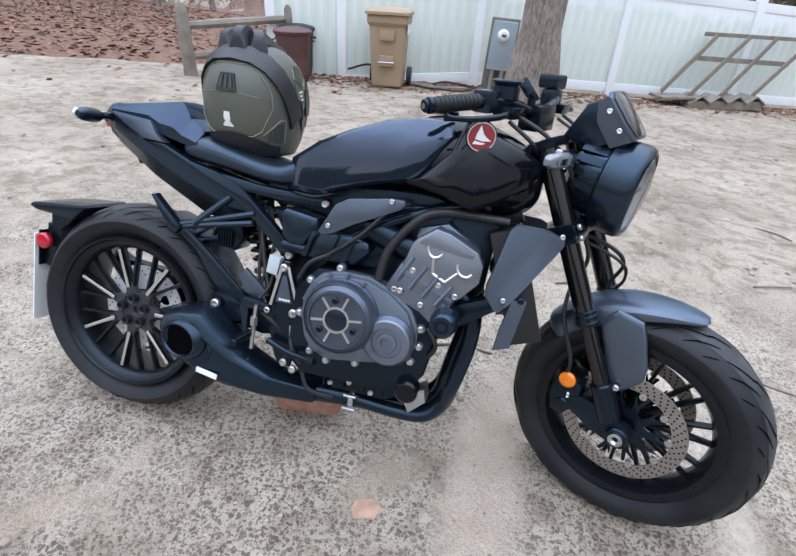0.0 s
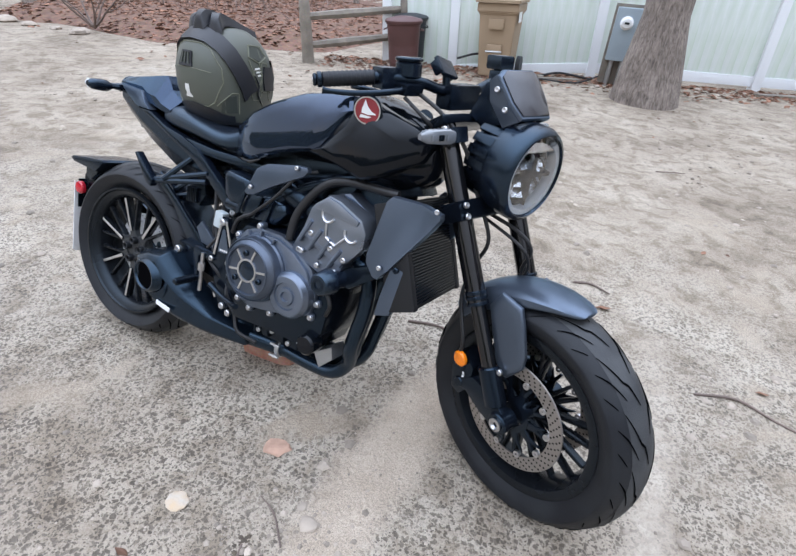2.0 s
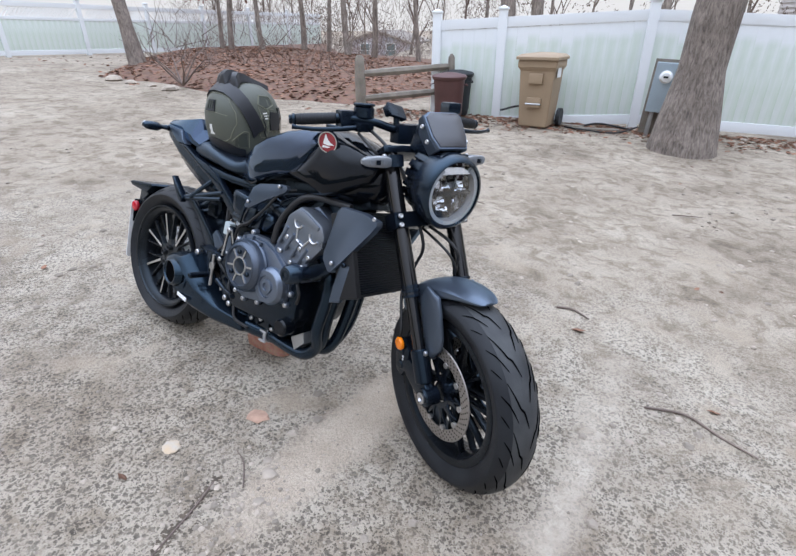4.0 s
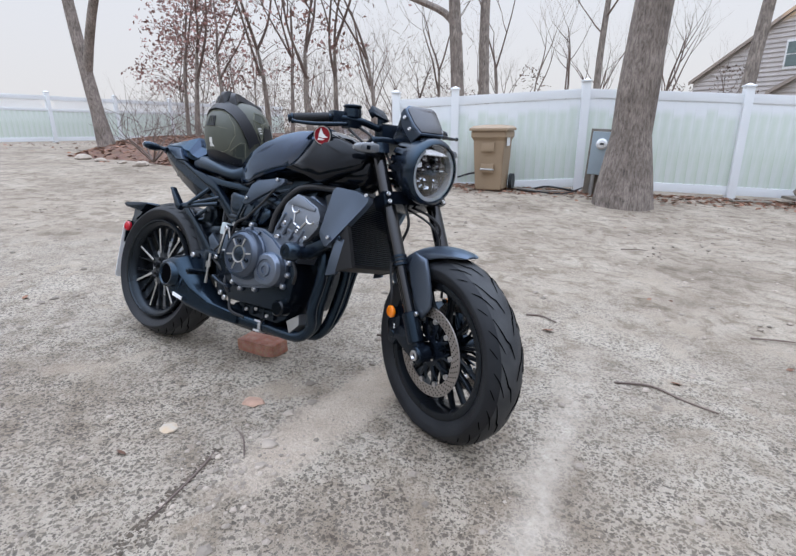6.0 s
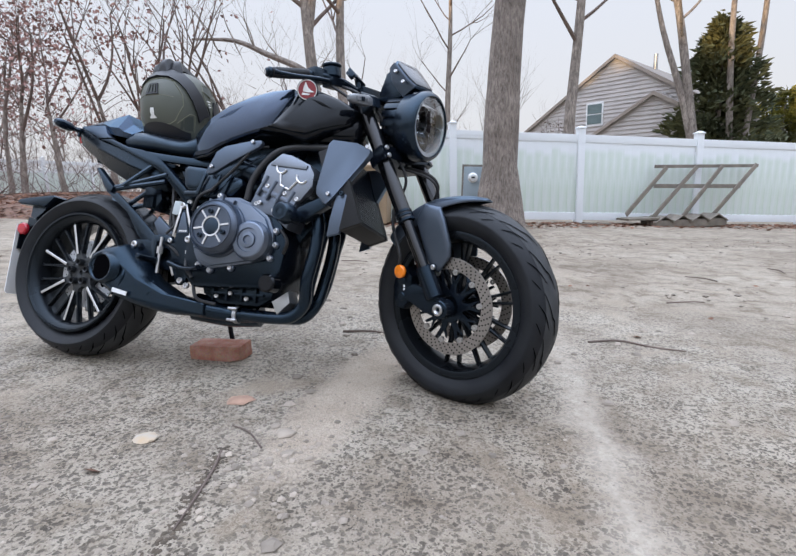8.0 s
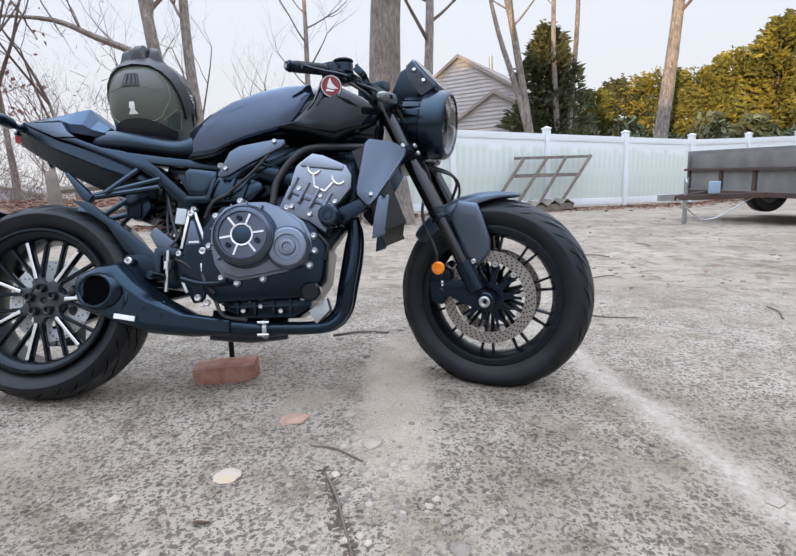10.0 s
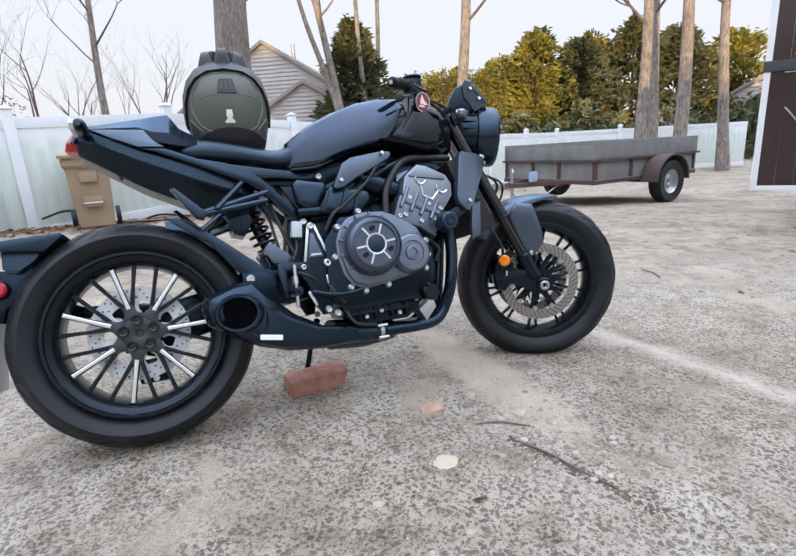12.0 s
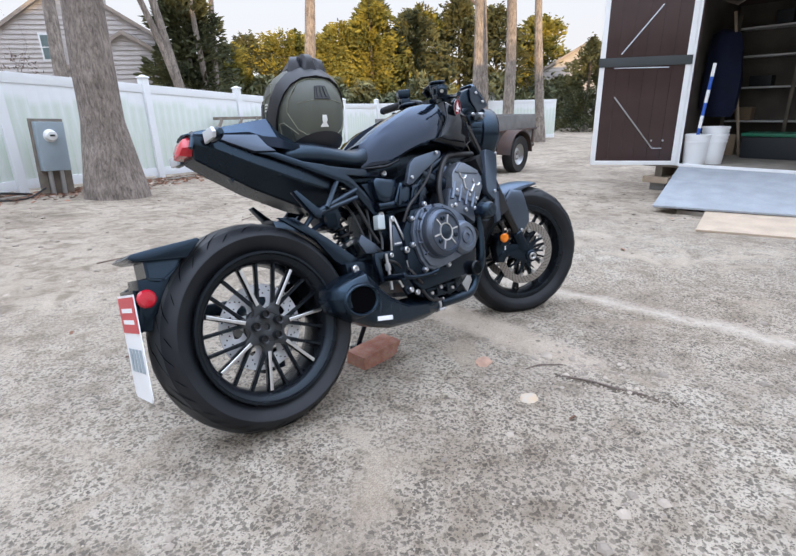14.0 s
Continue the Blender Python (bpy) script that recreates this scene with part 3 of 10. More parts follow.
# ---- bins ----
def wheelie_bin(m):
    root = thing("wheeled_bin", m, "tan plastic wheeled bin by the white fence", "bin")
    bm = bmesh.new()
    lo = [(-0.21, -0.22), (0.21, -0.22), (0.21, 0.20), (-0.21, 0.20)]
    rings = [[(x * k, y * k, z) for x, y in lo] for k, z in ((0.98, 0.02), (1.0, 0.05), (1.12, 0.55), (1.17, 0.80), (1.32, 0.82), (1.32, 0.93))]
    loft(bm, rings)
    bmesh.ops.bevel(bm, geom=list(bm.edges), offset=0.012, segments=2, affect="EDGES", clamp_overlap=True)
    body = part("body", bm, M_TAN, root)
    for z in (0.30, 0.62):
        bm = bmesh.new()
        box(bm, -0.10, 0.10, -0.30, -0.20, z, z + 0.13, 0.01)
        part("front_recess", bm, M_TAN, body)
    bm = bmesh.new()
    rod(bm, (-0.11, -0.30, 0.345), (0.11, -0.30, 0.345), 0.014)
    part("lift_bar", bm, M_STEEL, body)
    bm = bmesh.new()
    rings = [[(x * k, y * k - 0.01, z) for x, y in lo] for k, z in ((1.42, 0.93), (1.42, 0.965), (1.2, 1.0), (0.4, 1.02))]
    loft(bm, rings)
    part("lid", bm, M_TAN, root)
    bm = bmesh.new()
    box(bm, -0.24, 0.24, 0.22, 0.34, 0.87, 0.93, 0.015)
    part("handle", bm, M_TAN, root)
    for s in (-1, 1):
        bm = bmesh.new()
        lathe(bm, [(0.02, -0.03), (0.125, -0.03), (0.125, 0.03), (0.02, 0.03)], 20, pose(s * 0.27, 0.23, 0.125, 0, 0, 90))
        part("wheel", bm, M_BLACKBIN, root)
    bm = bmesh.new()
    box(bm, 0.263, 0.268, -0.16, 0.02, 0.70, 0.84)
    part("sticker", bm, M_WHITEPAINT, root, "white paper label")
    return root


def round_can(m, material, label, k=1.0):
    root = thing("rubbish_can", m, label, "bin")
    bm = bmesh.new()
    lathe(bm, [(0.0, 0.0), (0.21, 0.0), (0.225, 0.02), (0.27, 0.66), (0.285, 0.67), (0.285, 0.70), (0.26, 0.70), (0.24, 0.10), (0.0, 0.09)], 32, pose(0, 0, 0, 90), closed=False)
    part("body", bm, material, root)
    bm = bmesh.new()
    lathe(bm, [(0.30, 0.69), (0.305, 0.72), (0.28, 0.745), (0.12, 0.78), (0.0, 0.785)], 32, pose(0, 0, 0, 90), closed=False)
    part("lid", bm, material, root)
    for s in (-1, 1):
        bm = bmesh.new()
        pipe(bm, [(s * 0.28, -0.07, 0.6), (s * 0.33, 0, 0.58), (s * 0.28, 0.07, 0.6)], 0.012, n=6)
        part("handle", bm, material, root)
    return root


BINX, BINY = -1.05, 6.35
wheelie_bin(pose(BINX, BINY, ground_z(BINX, BINY), 0, 0, 8))
round_can(pose(-2.22, 5.70, ground_z(-2.22, 5.70), 0, 0, 20) @ Matrix.Scale(0.86, 4), M_BROWNBIN, "maroon plastic rubbish can with a lid")
round_can(pose(-2.4, 6.2, ground_z(-2.4, 6.2)) @ Matrix.Scale(0.86, 4), M_BLACKBIN, "black plastic rubbish can behind the maroon can")


# ---- electric meter on its stand ----
def build_meter():
    x, y = 0.42, 7.1
    root = thing("meter_box", pose(x, y, ground_z(x, y), 0, 3, 12), "grey steel electric meter box on posts", "meter box")
    bm = bmesh.new()
    box(bm, -0.17, 0.17, -0.08, 0.06, 0.33, 0.98, 0.012)
    part("cabinet", bm, M_METERGREY, root)
    bm = bmesh.new()
    lathe(bm, [(0.0, 0.075), (0.055, 0.07), (0.07, 0.05), (0.075, 0.0), (0.085, -0.005), (0.085, -0.02)][::-1], 28, pose(-0.02, -0.085, 0.80, 0, 0, 180), closed=False)
    dial = part("meter", bm, M_WHITEPAINT, root, "round glass-fronted meter")
    bm = bmesh.new()
    box(bm, -0.05, 0.01, -0.168, -0.160, 0.79, 0.815, 0.002)
    part("display", bm, M_BLACKBIN, dial)
    bm = bmesh.new()
    box(bm, -0.20, 0.21, 0.05, 0.09, -0.1, 1.02, 0.006)
    part("backboard", bm, M_OLDWOOD, root)
    for dx in (-0.08, 0.06):
        bm = bmesh.new()
        rod(bm, (dx, -0.01, -0.1), (dx, -0.01, 0.34), 0.03)
        part("conduit", bm, M_STEEL, root)


build_meter()


# ---- trees ----
def limb(bm, a, d, length, r, depth, rnd, droop=0.12, kids=3, bend=0.25, tips=None):
    """A crooked branch that forks and thins."""
    pts, p, way = [Vector(a)], Vector(a), Vector(d).normalized()
    segs = 4
    for i in range(segs):
        way = (way + Vector((rnd.uniform(-bend, bend), rnd.uniform(-bend, bend), rnd.uniform(-bend, bend) + droop)) * 0.5).normalized()
        p = p + way * length / segs
        pts.append(p.copy())
    rs = [r, r * 0.85, r * 0.7, r * 0.56, r * 0.42]
    pipe(bm, pts, rs, n=7 if r > 0.05 else (5 if r > 0.015 else 3), per=2 if r > 0.03 else 1)
    if depth == 0:
        if tips is not None:
            tips.append(pts[-1])
        return
    for k in range(kids):
        i = rnd.choice((2, 3, 4)) if k else 4
        q = pts[i]
        side = Vector((rnd.uniform(-1, 1), rnd.uniform(-1, 1), rnd.uniform(-0.25, 0.8)))
        limb(bm, q, (way * rnd.uniform(0.5, 1.1) + side).normalized(), length * rnd.uniform(0.5, 0.78), rs[i] * rnd.uniform(0.55, 0.8), depth - 1, rnd, droop, kids, bend, tips)


def bare_tree(x, y, h, r, seed, lean=(0.0, 0.0), depth=3, label="bare grey tree with thin winter branches", fork=0.45, material=None, kids=3, base_flare=1.35, clear=0.35, leaves=None, top=None, split=None):
    rnd = random.Random(seed)
    z = ground_z(x, y)
    root = thing("tree", pose(x, y, z), label, "tree")
    bm = bmesh.new()
    pts, rs = [], []
    for k in range(9):
        f = k / 8
        pts.append(Vector((lean[0] * f * h + 0.05 * h * 0.3 * math.sin(f * 5 + seed), lean[1] * f * h + 0.04 * h * 0.3 * math.cos(f * 4 + seed), -0.15 + f * h)))
        rs.append(r * ((base_flare if k == 0 else 1.0) - 0.62 * f))
    pts = [p - Vector((pts[0].x, pts[0].y, 0)) for p in pts]
    pipe(bm, pts, rs, n=14, per=4)
    if split:
        at = pts[split[0]]
        pipe(bm, [at - Vector((0, 0, 0.35)), at + Vector((split[1] * 0.35, split[2] * 0.35, h * 0.12)), at + Vector((split[1], split[2], h * 0.34)), at + Vector((split[1] * 1.5, split[2] * 1.5, h * 0.58))], [rs[split[0]] * 0.8, rs[split[0]] * 0.72, rs[split[0]] * 0.55, rs[split[0]] * 0.25], n=12, per=4)
    if r > 0.15:
        for v in bm.verts:
            v.co += Vector((v.co.x - 0, v.co.y - 0, 0)).normalized() * 0.012 * noise.noise(Vector((v.co.x * 7, v.co.y * 7, v.co.z * 1.5))) * (r / 0.25)
    part("trunk", bm, material or M_BARK2, root)
    bm = bmesh.new()
    tips = []
    n = 9
    for k in range(n):
        f = clear + (0.98 - clear) * k / (n - 1)
        i = min(7, int(f * 8))
        t = f * 8 - i
        p = pts[i].lerp(pts[i + 1], t)
        ang = k * 2.4 + seed
        limb(bm, p, (math.cos(ang), math.sin(ang), rnd.uniform(0.35, 0.95)), h * rnd.uniform(0.20, 0.36) * (1.15 - 0.6 * f), r * rnd.uniform(0.22, 0.4) * (1.1 - 0.5 * f), depth, rnd, kids=kids, tips=tips)
    part("crown", bm, material if material is not None and r < 0.2 else M_TWIG, root, smooth=True)
    if leaves:
        bm = bmesh.new()
        for p in tips:
            for _ in range(leaves[1]):
                c = p + Vector((rnd.gauss(0, 0.22), rnd.gauss(0, 0.22), rnd.gauss(-0.05, 0.2)))
                leaf_card(bm, c, rnd.uniform(0.045, 0.09), rnd)
        part("foliage", bm, leaves[0], root, smooth=False)
    return root


def leaf_card(bm, c, s, rnd):
    """One small leaf: a folded lozenge."""
    u = Vector((rnd.gauss(0, 1), rnd.gauss(0, 1), rnd.gauss(0, 1))).normalized()
    w = u.cross(Vector((rnd.gauss(0, 1), rnd.gauss(0, 1), rnd.gauss(0, 1)))).normalized()
    k = u.cross(w) * s * 0.25
    add(bm, [c - u * s, c + w * s * 0.55 + k, c + u * s, c - w * s * 0.55 + k], [(0, 1, 2), (0, 2, 3)])


def evergreen(x, y, h, w, seed, material, label="dense evergreen tree with low sunlight on its crown", count=9000, shape=0.75):
    rnd = random.Random(seed)
    root = thing("evergreen_tree", pose(x, y, ground_z(x, y)), label, "tree")
    bm = bmesh.new()
    pipe(bm, [(0, 0, -0.1), (0.03, 0.02, h * 0.5), (0, 0, h * 0.95)], [0.14, 0.09, 0.02], n=8, per=3)
    part("trunk", bm, M_BARK2, root)
    lobes = [(rnd.uniform(0, 6.28), rnd.random() ** 0.8 * 0.97, rnd.uniform(0.30, 1.55)) for _ in range(110)]
    verts, faces = [], []
    for i in range(count):
        ang, f, k = lobes[i % 110]
        f = max(0.02, min(0.99, f + rnd.gauss(0, 0.024)))
        ang += rnd.gauss(0, 0.26)
        reach = w * (1 - f) ** shape * k * (0.30 + 0.75 * rnd.random() ** 0.5)
        c = Vector((reach * math.cos(ang), reach * math.sin(ang), f * h + rnd.gauss(0, 0.12) - 0.12 * reach))
        out = Vector((math.cos(ang) + rnd.gauss(0, 0.4), math.sin(ang) + rnd.gauss(0, 0.4), rnd.uniform(-0.3, 0.9))).normalized()
        size = rnd.uniform(0.09, 0.24) * (h / 6)
        side = out.cross(Vector((rnd.gauss(0, 1), rnd.gauss(0, 1), rnd.gauss(0, 1)))).normalized()
        for q in (side, out.cross(side)):
            n = len(verts)
            verts += [c - out * size * 0.5, c + q * size * 0.26, c + out * size, c - q * size * 0.26]
            faces.append((n, n + 1, n + 2, n + 3))
    me = bpy.data.meshes.new("crown")
    me.from_pydata([tuple(v) for v in verts], [], faces)
    me.materials.append(material)
    share("crown", me, root)
    return root



bare_tree(0.97, 6.3, 9.0, 0.285, 3, lean=(0.085, 0.0), label="thick grey oak trunk before the white fence", material=M_BARK, clear=0.45, depth=2, base_flare=1.55)
bare_tree(-10.65, 5.1, 8.5, 0.165, 8, lean=(-0.13, 0.02), label="forked bare tree on the leaf-covered bank", material=M_BARK, clear=0.5, split=(2, 1.5, 0.3))
for i, (x, y, h, r) in enumerate([(-5.7, 14.0, 11, 0.24), (-5.0, 14.6, 11, 0.20), (-1.6, 15.5, 7.5, 0.13), (2.1, 15.2, 10, 0.20), (9.2, 14.6, 11, 0.24), (14.0, 11.0, 11, 0.2), (14.8, 10.2, 11, 0.22), (16.2, 12.4, 10, 0.2), (17.5, 10.5, 11, 0.19)]):
    ob = bare_tree(x, y, h, r, 20 + i, lean={4: (0.03, 0.0)}.get(i, (0.03 * math.sin(i * 2.1), 0.02)), depth=3 if i < 6 else 2, clear=0.5, split={0: (4, 0.8, 0.2)}.get(i))
    if i == 0:
        TALL_OAK = ob

bare_tree(6.7, 18.2, 10.5, 0.19, 61, lean=(-0.22, 0.03), label="leaning forked tree before the dark evergreen", material=M_BARK2, depth=2, clear=0.55, split=(2, -1.1, 0.2))
for x, y, seed in ((7.6, 19.2, 71), (7.95, 19.5, 74)):
    bare_tree(x, y, 12.0, 0.13, seed, lean=(0.01, 0.0), label="slender pale trunk behind the white fence", material=M_BARK2, depth=2, clear=0.6, base_flare=1.15)


def forked_tree(x, y, h, r, seed, label, lean=(0.0, 0.0), depth=4, leaves=None):
    """A young tree that forks low and spreads into fine crooked branches."""
    rnd = random.Random(seed)
    root = thing("tree", pose(x, y, ground_z(x, y)), label, "tree")
    bm = bmesh.new()
    first = []
    limb(bm, (0, 0, -0.1), (lean[0], lean[1], 1), h * 0.36, r, 0, rnd, droop=0.1, bend=0.16, tips=first)
    part("trunk", bm, M_BARK2, root)
    bm = bmesh.new()
    tips = []
    top = first[0]
    for n in range(3):
        a = rnd.uniform(0, 6.28)
        base = Vector(top) * (1.0 if n < 2 else 0.72)
        limb(bm, base, (0.45 * math.cos(a), 0.45 * math.sin(a), rnd.uniform(0.8, 1.2)), h * rnd.uniform(0.26, 0.34), r * rnd.uniform(0.38, 0.5), depth - 1, rnd, droop=0.16, kids=3, bend=0.30, tips=tips)
    part("crown", bm, M_TWIG, root, smooth=True)
    if leaves:
        bm = bmesh.new()
        for p in tips:
            if rnd.random() < 0.75:
                for _ in range(leaves):
                    leaf_card(bm, p + Vector((rnd.gauss(0, 0.45), rnd.gauss(0, 0.45), rnd.gauss(-0.9, 0.85))), rnd.uniform(0.05, 0.10), rnd)
        # level sprays of leaves lower down, each on a thin side shoot
        shoots = bmesh.new()
        for _ in range(5 * leaves):
            a, z, reach = rnd.uniform(0, 6.283), rnd.uniform(2.0, 0.62 * h), rnd.uniform(0.5, 1.7)
            c = Vector((lean[0] * z + reach * math.cos(a), lean[1] * z + reach * math.sin(a), z))
            pipe(shoots, [(lean[0] * z, lean[1] * z, z - 0.35 * reach), tuple(c * 0.5 + Vector((lean[0] * z, lean[1] * z, z - 0.1)) * 0.5), tuple(c)], [0.014, 0.009, 0.004], n=5, per=2)
            for _ in range(rnd.randint(10, 24)):
                leaf_card(bm, c + Vector((rnd.gauss(0, 0.32), rnd.gauss(0, 0.32), rnd.gauss(-0.03, 0.11))), rnd.uniform(0.05, 0.10), rnd)
        tagged(part("shoot", shoots, M_TWIG, root), kind="stuff")
        part("foliage", bm, M_REDLEAF, root, smooth=False)
    return root


for i, (x, y, h, r, leafy) in enumerate([(-16.1, 11.0, 8.6, 0.10, 3), (-14.8, 10.5, 8.8, 0.12, 3), (-13.6, 11.0, 8.6, 0.11, 3), (-12.6, 12.0, 9.0, 0.12, 2), (-12.6, 13.2, 9.0, 0.10, 0), (-10.4, 12.0, 8.8, 0.13, 2), (-10.0, 12.8, 9.4, 0.12, 1), (-8.6, 13.5, 8.6, 0.10, 0), (-18.5, 12.5, 6.0, 0.07, 5), (-7.0, 15.0, 7.5, 0.09, 0)]):
    forked_tree(x, y, h, r, 80 + i, "slender young oak keeping its rust-brown leaves" if leafy else "slender bare tree in the wood edge", lean=(0.10 * math.sin(2.3 * i), 0.05 * math.cos(i)), leaves=leafy, depth=5)
for i in range(30):
    rnd = random.Random(400 + i)
    forked_tree(-32 + i * 1.15 + rnd.uniform(-1, 1), 24 + rnd.uniform(-4, 6), rnd.uniform(4.5, 9), rnd.uniform(0.06, 0.12), 500 + i, "distant bare tree in the winter wood", lean=(rnd.uniform(-0.15, 0.15), 0.0))
rnd = random.Random(52)
shrub = thing("shrub", pose(-7.25, 4.24, ground_z(-7.25, 4.24) + 0.1), "small dark leafless shrub on the leaf bank", "shrub")
bm = bmesh.new()
for a, up in ((2.9, 0.55), (3.4, 0.9), (0.2, 0.6), (-0.3, 1.1), (1.5, 1.3), (4.6, 0.7)):
    limb(bm, (0, 0, -0.05), (math.cos(a), math.sin(a), up), rnd.uniform(0.55, 0.8), 0.022, 3, rnd, kids=3, bend=0.35)
part("crown", bm, M_TWIG, shrub)
# the long low limb of the tall oak behind the fence
bm = bmesh.new()
pipe(bm, [(-5.70, 14.0, 3.7), (-6.25, 14.0, 4.4), (-7.5, 13.9, 5.0), (-8.6, 13.8, 5.5), (-10.2, 13.7, 5.7)], [0.12, 0.11, 0.09, 0.07, 0.03], n=8, per=4)
rnd = random.Random(91)
for p in ((-7.0, 13.95, 4.8), (-7.9, 13.9, 5.2), (-8.6, 13.8, 5.5), (-9.4, 13.75, 5.6), (-10.1, 13.7, 5.7)):
    for _ in range(2):
        limb(bm, p, (rnd.uniform(-0.9, 0.3), rnd.uniform(-0.4, 0.4), rnd.uniform(-0.2, 1.0)), rnd.uniform(0.8, 1.4), 0.030, 2, rnd, kids=3, bend=0.35)
low = part("low_limb", bm, M_BARK2, TALL_OAK)
low.matrix_basis = TALL_OAK.matrix_basis.inverted()
# dk picks the dark needles; the others carry painted sun gold
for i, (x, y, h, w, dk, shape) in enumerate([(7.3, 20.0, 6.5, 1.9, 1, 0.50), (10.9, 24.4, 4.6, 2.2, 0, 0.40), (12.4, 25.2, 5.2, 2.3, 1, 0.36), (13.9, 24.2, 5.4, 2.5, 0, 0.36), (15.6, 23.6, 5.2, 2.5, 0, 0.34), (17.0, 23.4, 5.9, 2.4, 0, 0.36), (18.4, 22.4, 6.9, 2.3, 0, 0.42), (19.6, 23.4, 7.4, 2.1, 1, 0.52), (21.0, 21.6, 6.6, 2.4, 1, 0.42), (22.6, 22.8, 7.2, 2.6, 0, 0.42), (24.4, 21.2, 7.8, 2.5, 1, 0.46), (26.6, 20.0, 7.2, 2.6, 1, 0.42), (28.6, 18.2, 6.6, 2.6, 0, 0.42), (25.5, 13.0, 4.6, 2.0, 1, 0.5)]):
    evergreen(x, y, h, w, 200 + i, M_NEEDLE_DK if dk else M_NEEDLE_SUN, "dark evergreen tree behind the fence" if dk else "golden-lit evergreen tree behind the fence", shape=shape)


# ---- motorcycle materials ----
# the sky's blue is put into the specular tints of these surfaces
M_GLOSS = mat("sky_tinted_black_paint", (0.003, 0.004, 0.006), 0.14, coat=1.0, vary=0.05, spec=0.05, coat_ior=1.30, tint=(0.70, 0.86, 1.0))
M_SATIN = mat("satin_black_plastic", (0.004, 0.006, 0.011), 0.25, vary=0.15, bump=0.03, scale=240, spots=8, spec=0.8, coat=0.05, tint=(0.50, 0.75, 1.0))
M_DEEP = mat("black_metal", (0.004, 0.0055, 0.009), 0.22, metal=0.03, vary=0.2, spots=10, spec=0.5, tint=(0.50, 0.75, 1.0))
M_GRAPH = mat("graphite_paint", (0.094, 0.115, 0.150), 0.32, metal=0.7, coat=0.12, vary=0.08, spots=7, tint=(0.50, 0.75, 1.0))
M_ENGINE = mat("dark_engine_casting", (0.150, 0.172, 0.212), 0.36, metal=0.75, vary=0.16, bump=0.04, scale=180, spots=9, tint=(0.50, 0.75, 1.0))
M_DRUM = mat("black_drum_casting", (0.085, 0.098, 0.124), 0.34, metal=0.7, vary=0.14, bump=0.03, scale=180, spots=9, tint=(0.50, 0.75, 1.0))
M_CAM = mat("grey_cam_casting", (0.200, 0.220, 0.255), 0.28, metal=0.75, vary=0.12, bump=0.03, scale=180, spots=9, tint=(0.50, 0.75, 1.0))
M_EXH = mat("black_ceramic_exhaust", (0.004, 0.007, 0.012), 0.25, metal=0.03, vary=0.25, spots=9, bump=0.03, scale=200, spec=0.65, tint=(0.50, 0.75, 1.0))
M_ALU = mat("machined_aluminium", (0.66, 0.66, 0.67), 0.30, metal=1.0, vary=0.06)
M_BOLT = mat("zinc_bolt", (0.55, 0.55, 0.56), 0.34, metal=1.0, vary=0.1)
M_DISC = mat("brake_disc_steel", (0.36, 0.335, 0.315), 0.42, metal=0.9, vary=0.14, spots=14)
M_HUB = mat("satin_grey_hub", (0.036, 0.039, 0.042), 0.36, metal=0.3, vary=0.1)
M_DISC2 = mat("bright_disc_steel", (0.70, 0.71, 0.73), 0.40, metal=0.25, vary=0.06, spots=14)
M_NUT = mat("black_wheel_nut", (0.010, 0.011, 0.013), 0.30, vary=0.1)
# near-black that paints the shade inside holes, grooves and the muffler mouth
M_RECESS_SHADE = mat("painted_recess_shade", (0.0025, 0.0025, 0.003), 1.0, vary=0.1, spec=0.0)
M_SEAT = mat("seat_vinyl", (0.009, 0.012, 0.018), 0.30, bump=0.25, scale=420, vary=0.15, spec=0.9, tint=(0.50, 0.75, 1.0))
M_FORK = mat("black_anodised_tube", (0.012, 0.012, 0.014), 0.16, metal=0.6, coat=0.6, vary=0.1)
M_RIM = mat("satin_black_wheel", (0.007, 0.008, 0.010), 0.27, metal=0.05, vary=0.12, spec=0.35, tint=(0.70, 0.86, 1.0))
M_DUST = mat("dusty_tread", (0.018, 0.020, 0.023), 0.6, vary=0.25, spots=11, tone=(0.050, 0.052, 0.054), bump=0.3, scale=260)
M_ORANGE = mat("orange_reflector", (0.80, 0.20, 0.005), 0.18, coat=0.6, vary=0.12, spots=60)
M_CLEARLENS = mat("clear_signal_lens", (0.52, 0.54, 0.56), 0.16, coat=0.5, vary=0.1)
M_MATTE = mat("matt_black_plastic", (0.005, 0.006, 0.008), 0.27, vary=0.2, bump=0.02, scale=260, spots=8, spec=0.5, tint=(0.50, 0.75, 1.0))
# side and cowl carry the reflected sky's blue in their base colour too
M_KNEE = mat("sky_tinted_black_side", (0.026, 0.039, 0.066), 0.065, metal=0.7, coat=0.8, vary=0.05, spec=0.3, coat_ior=1.45, tint=(0.50, 0.75, 1.0))
M_COWL = mat("satin_black_cowl", (0.026, 0.038, 0.062), 0.20, metal=0.7, vary=0.08, coat=0.3, coat_ior=1.4, spec=0.3, tint=(0.50, 0.75, 1.0))
M_RED = mat("red_lens", (0.42, 0.008, 0.022), 0.10, coat=0.5, vary=0.12, spots=30)
M_TAILRED = mat("dark_red_lens", (0.42, 0.008, 0.020), 0.12, coat=0.4, vary=0.2, spots=30)
M_EMBLEM = mat("red_emblem", (0.22, 0.012, 0.022), 0.2, coat=0.8, vary=0.08)
M_LENS = mat("smoked_lens", (0.13, 0.14, 0.155), 0.12, coat=0.9, vary=0.1)


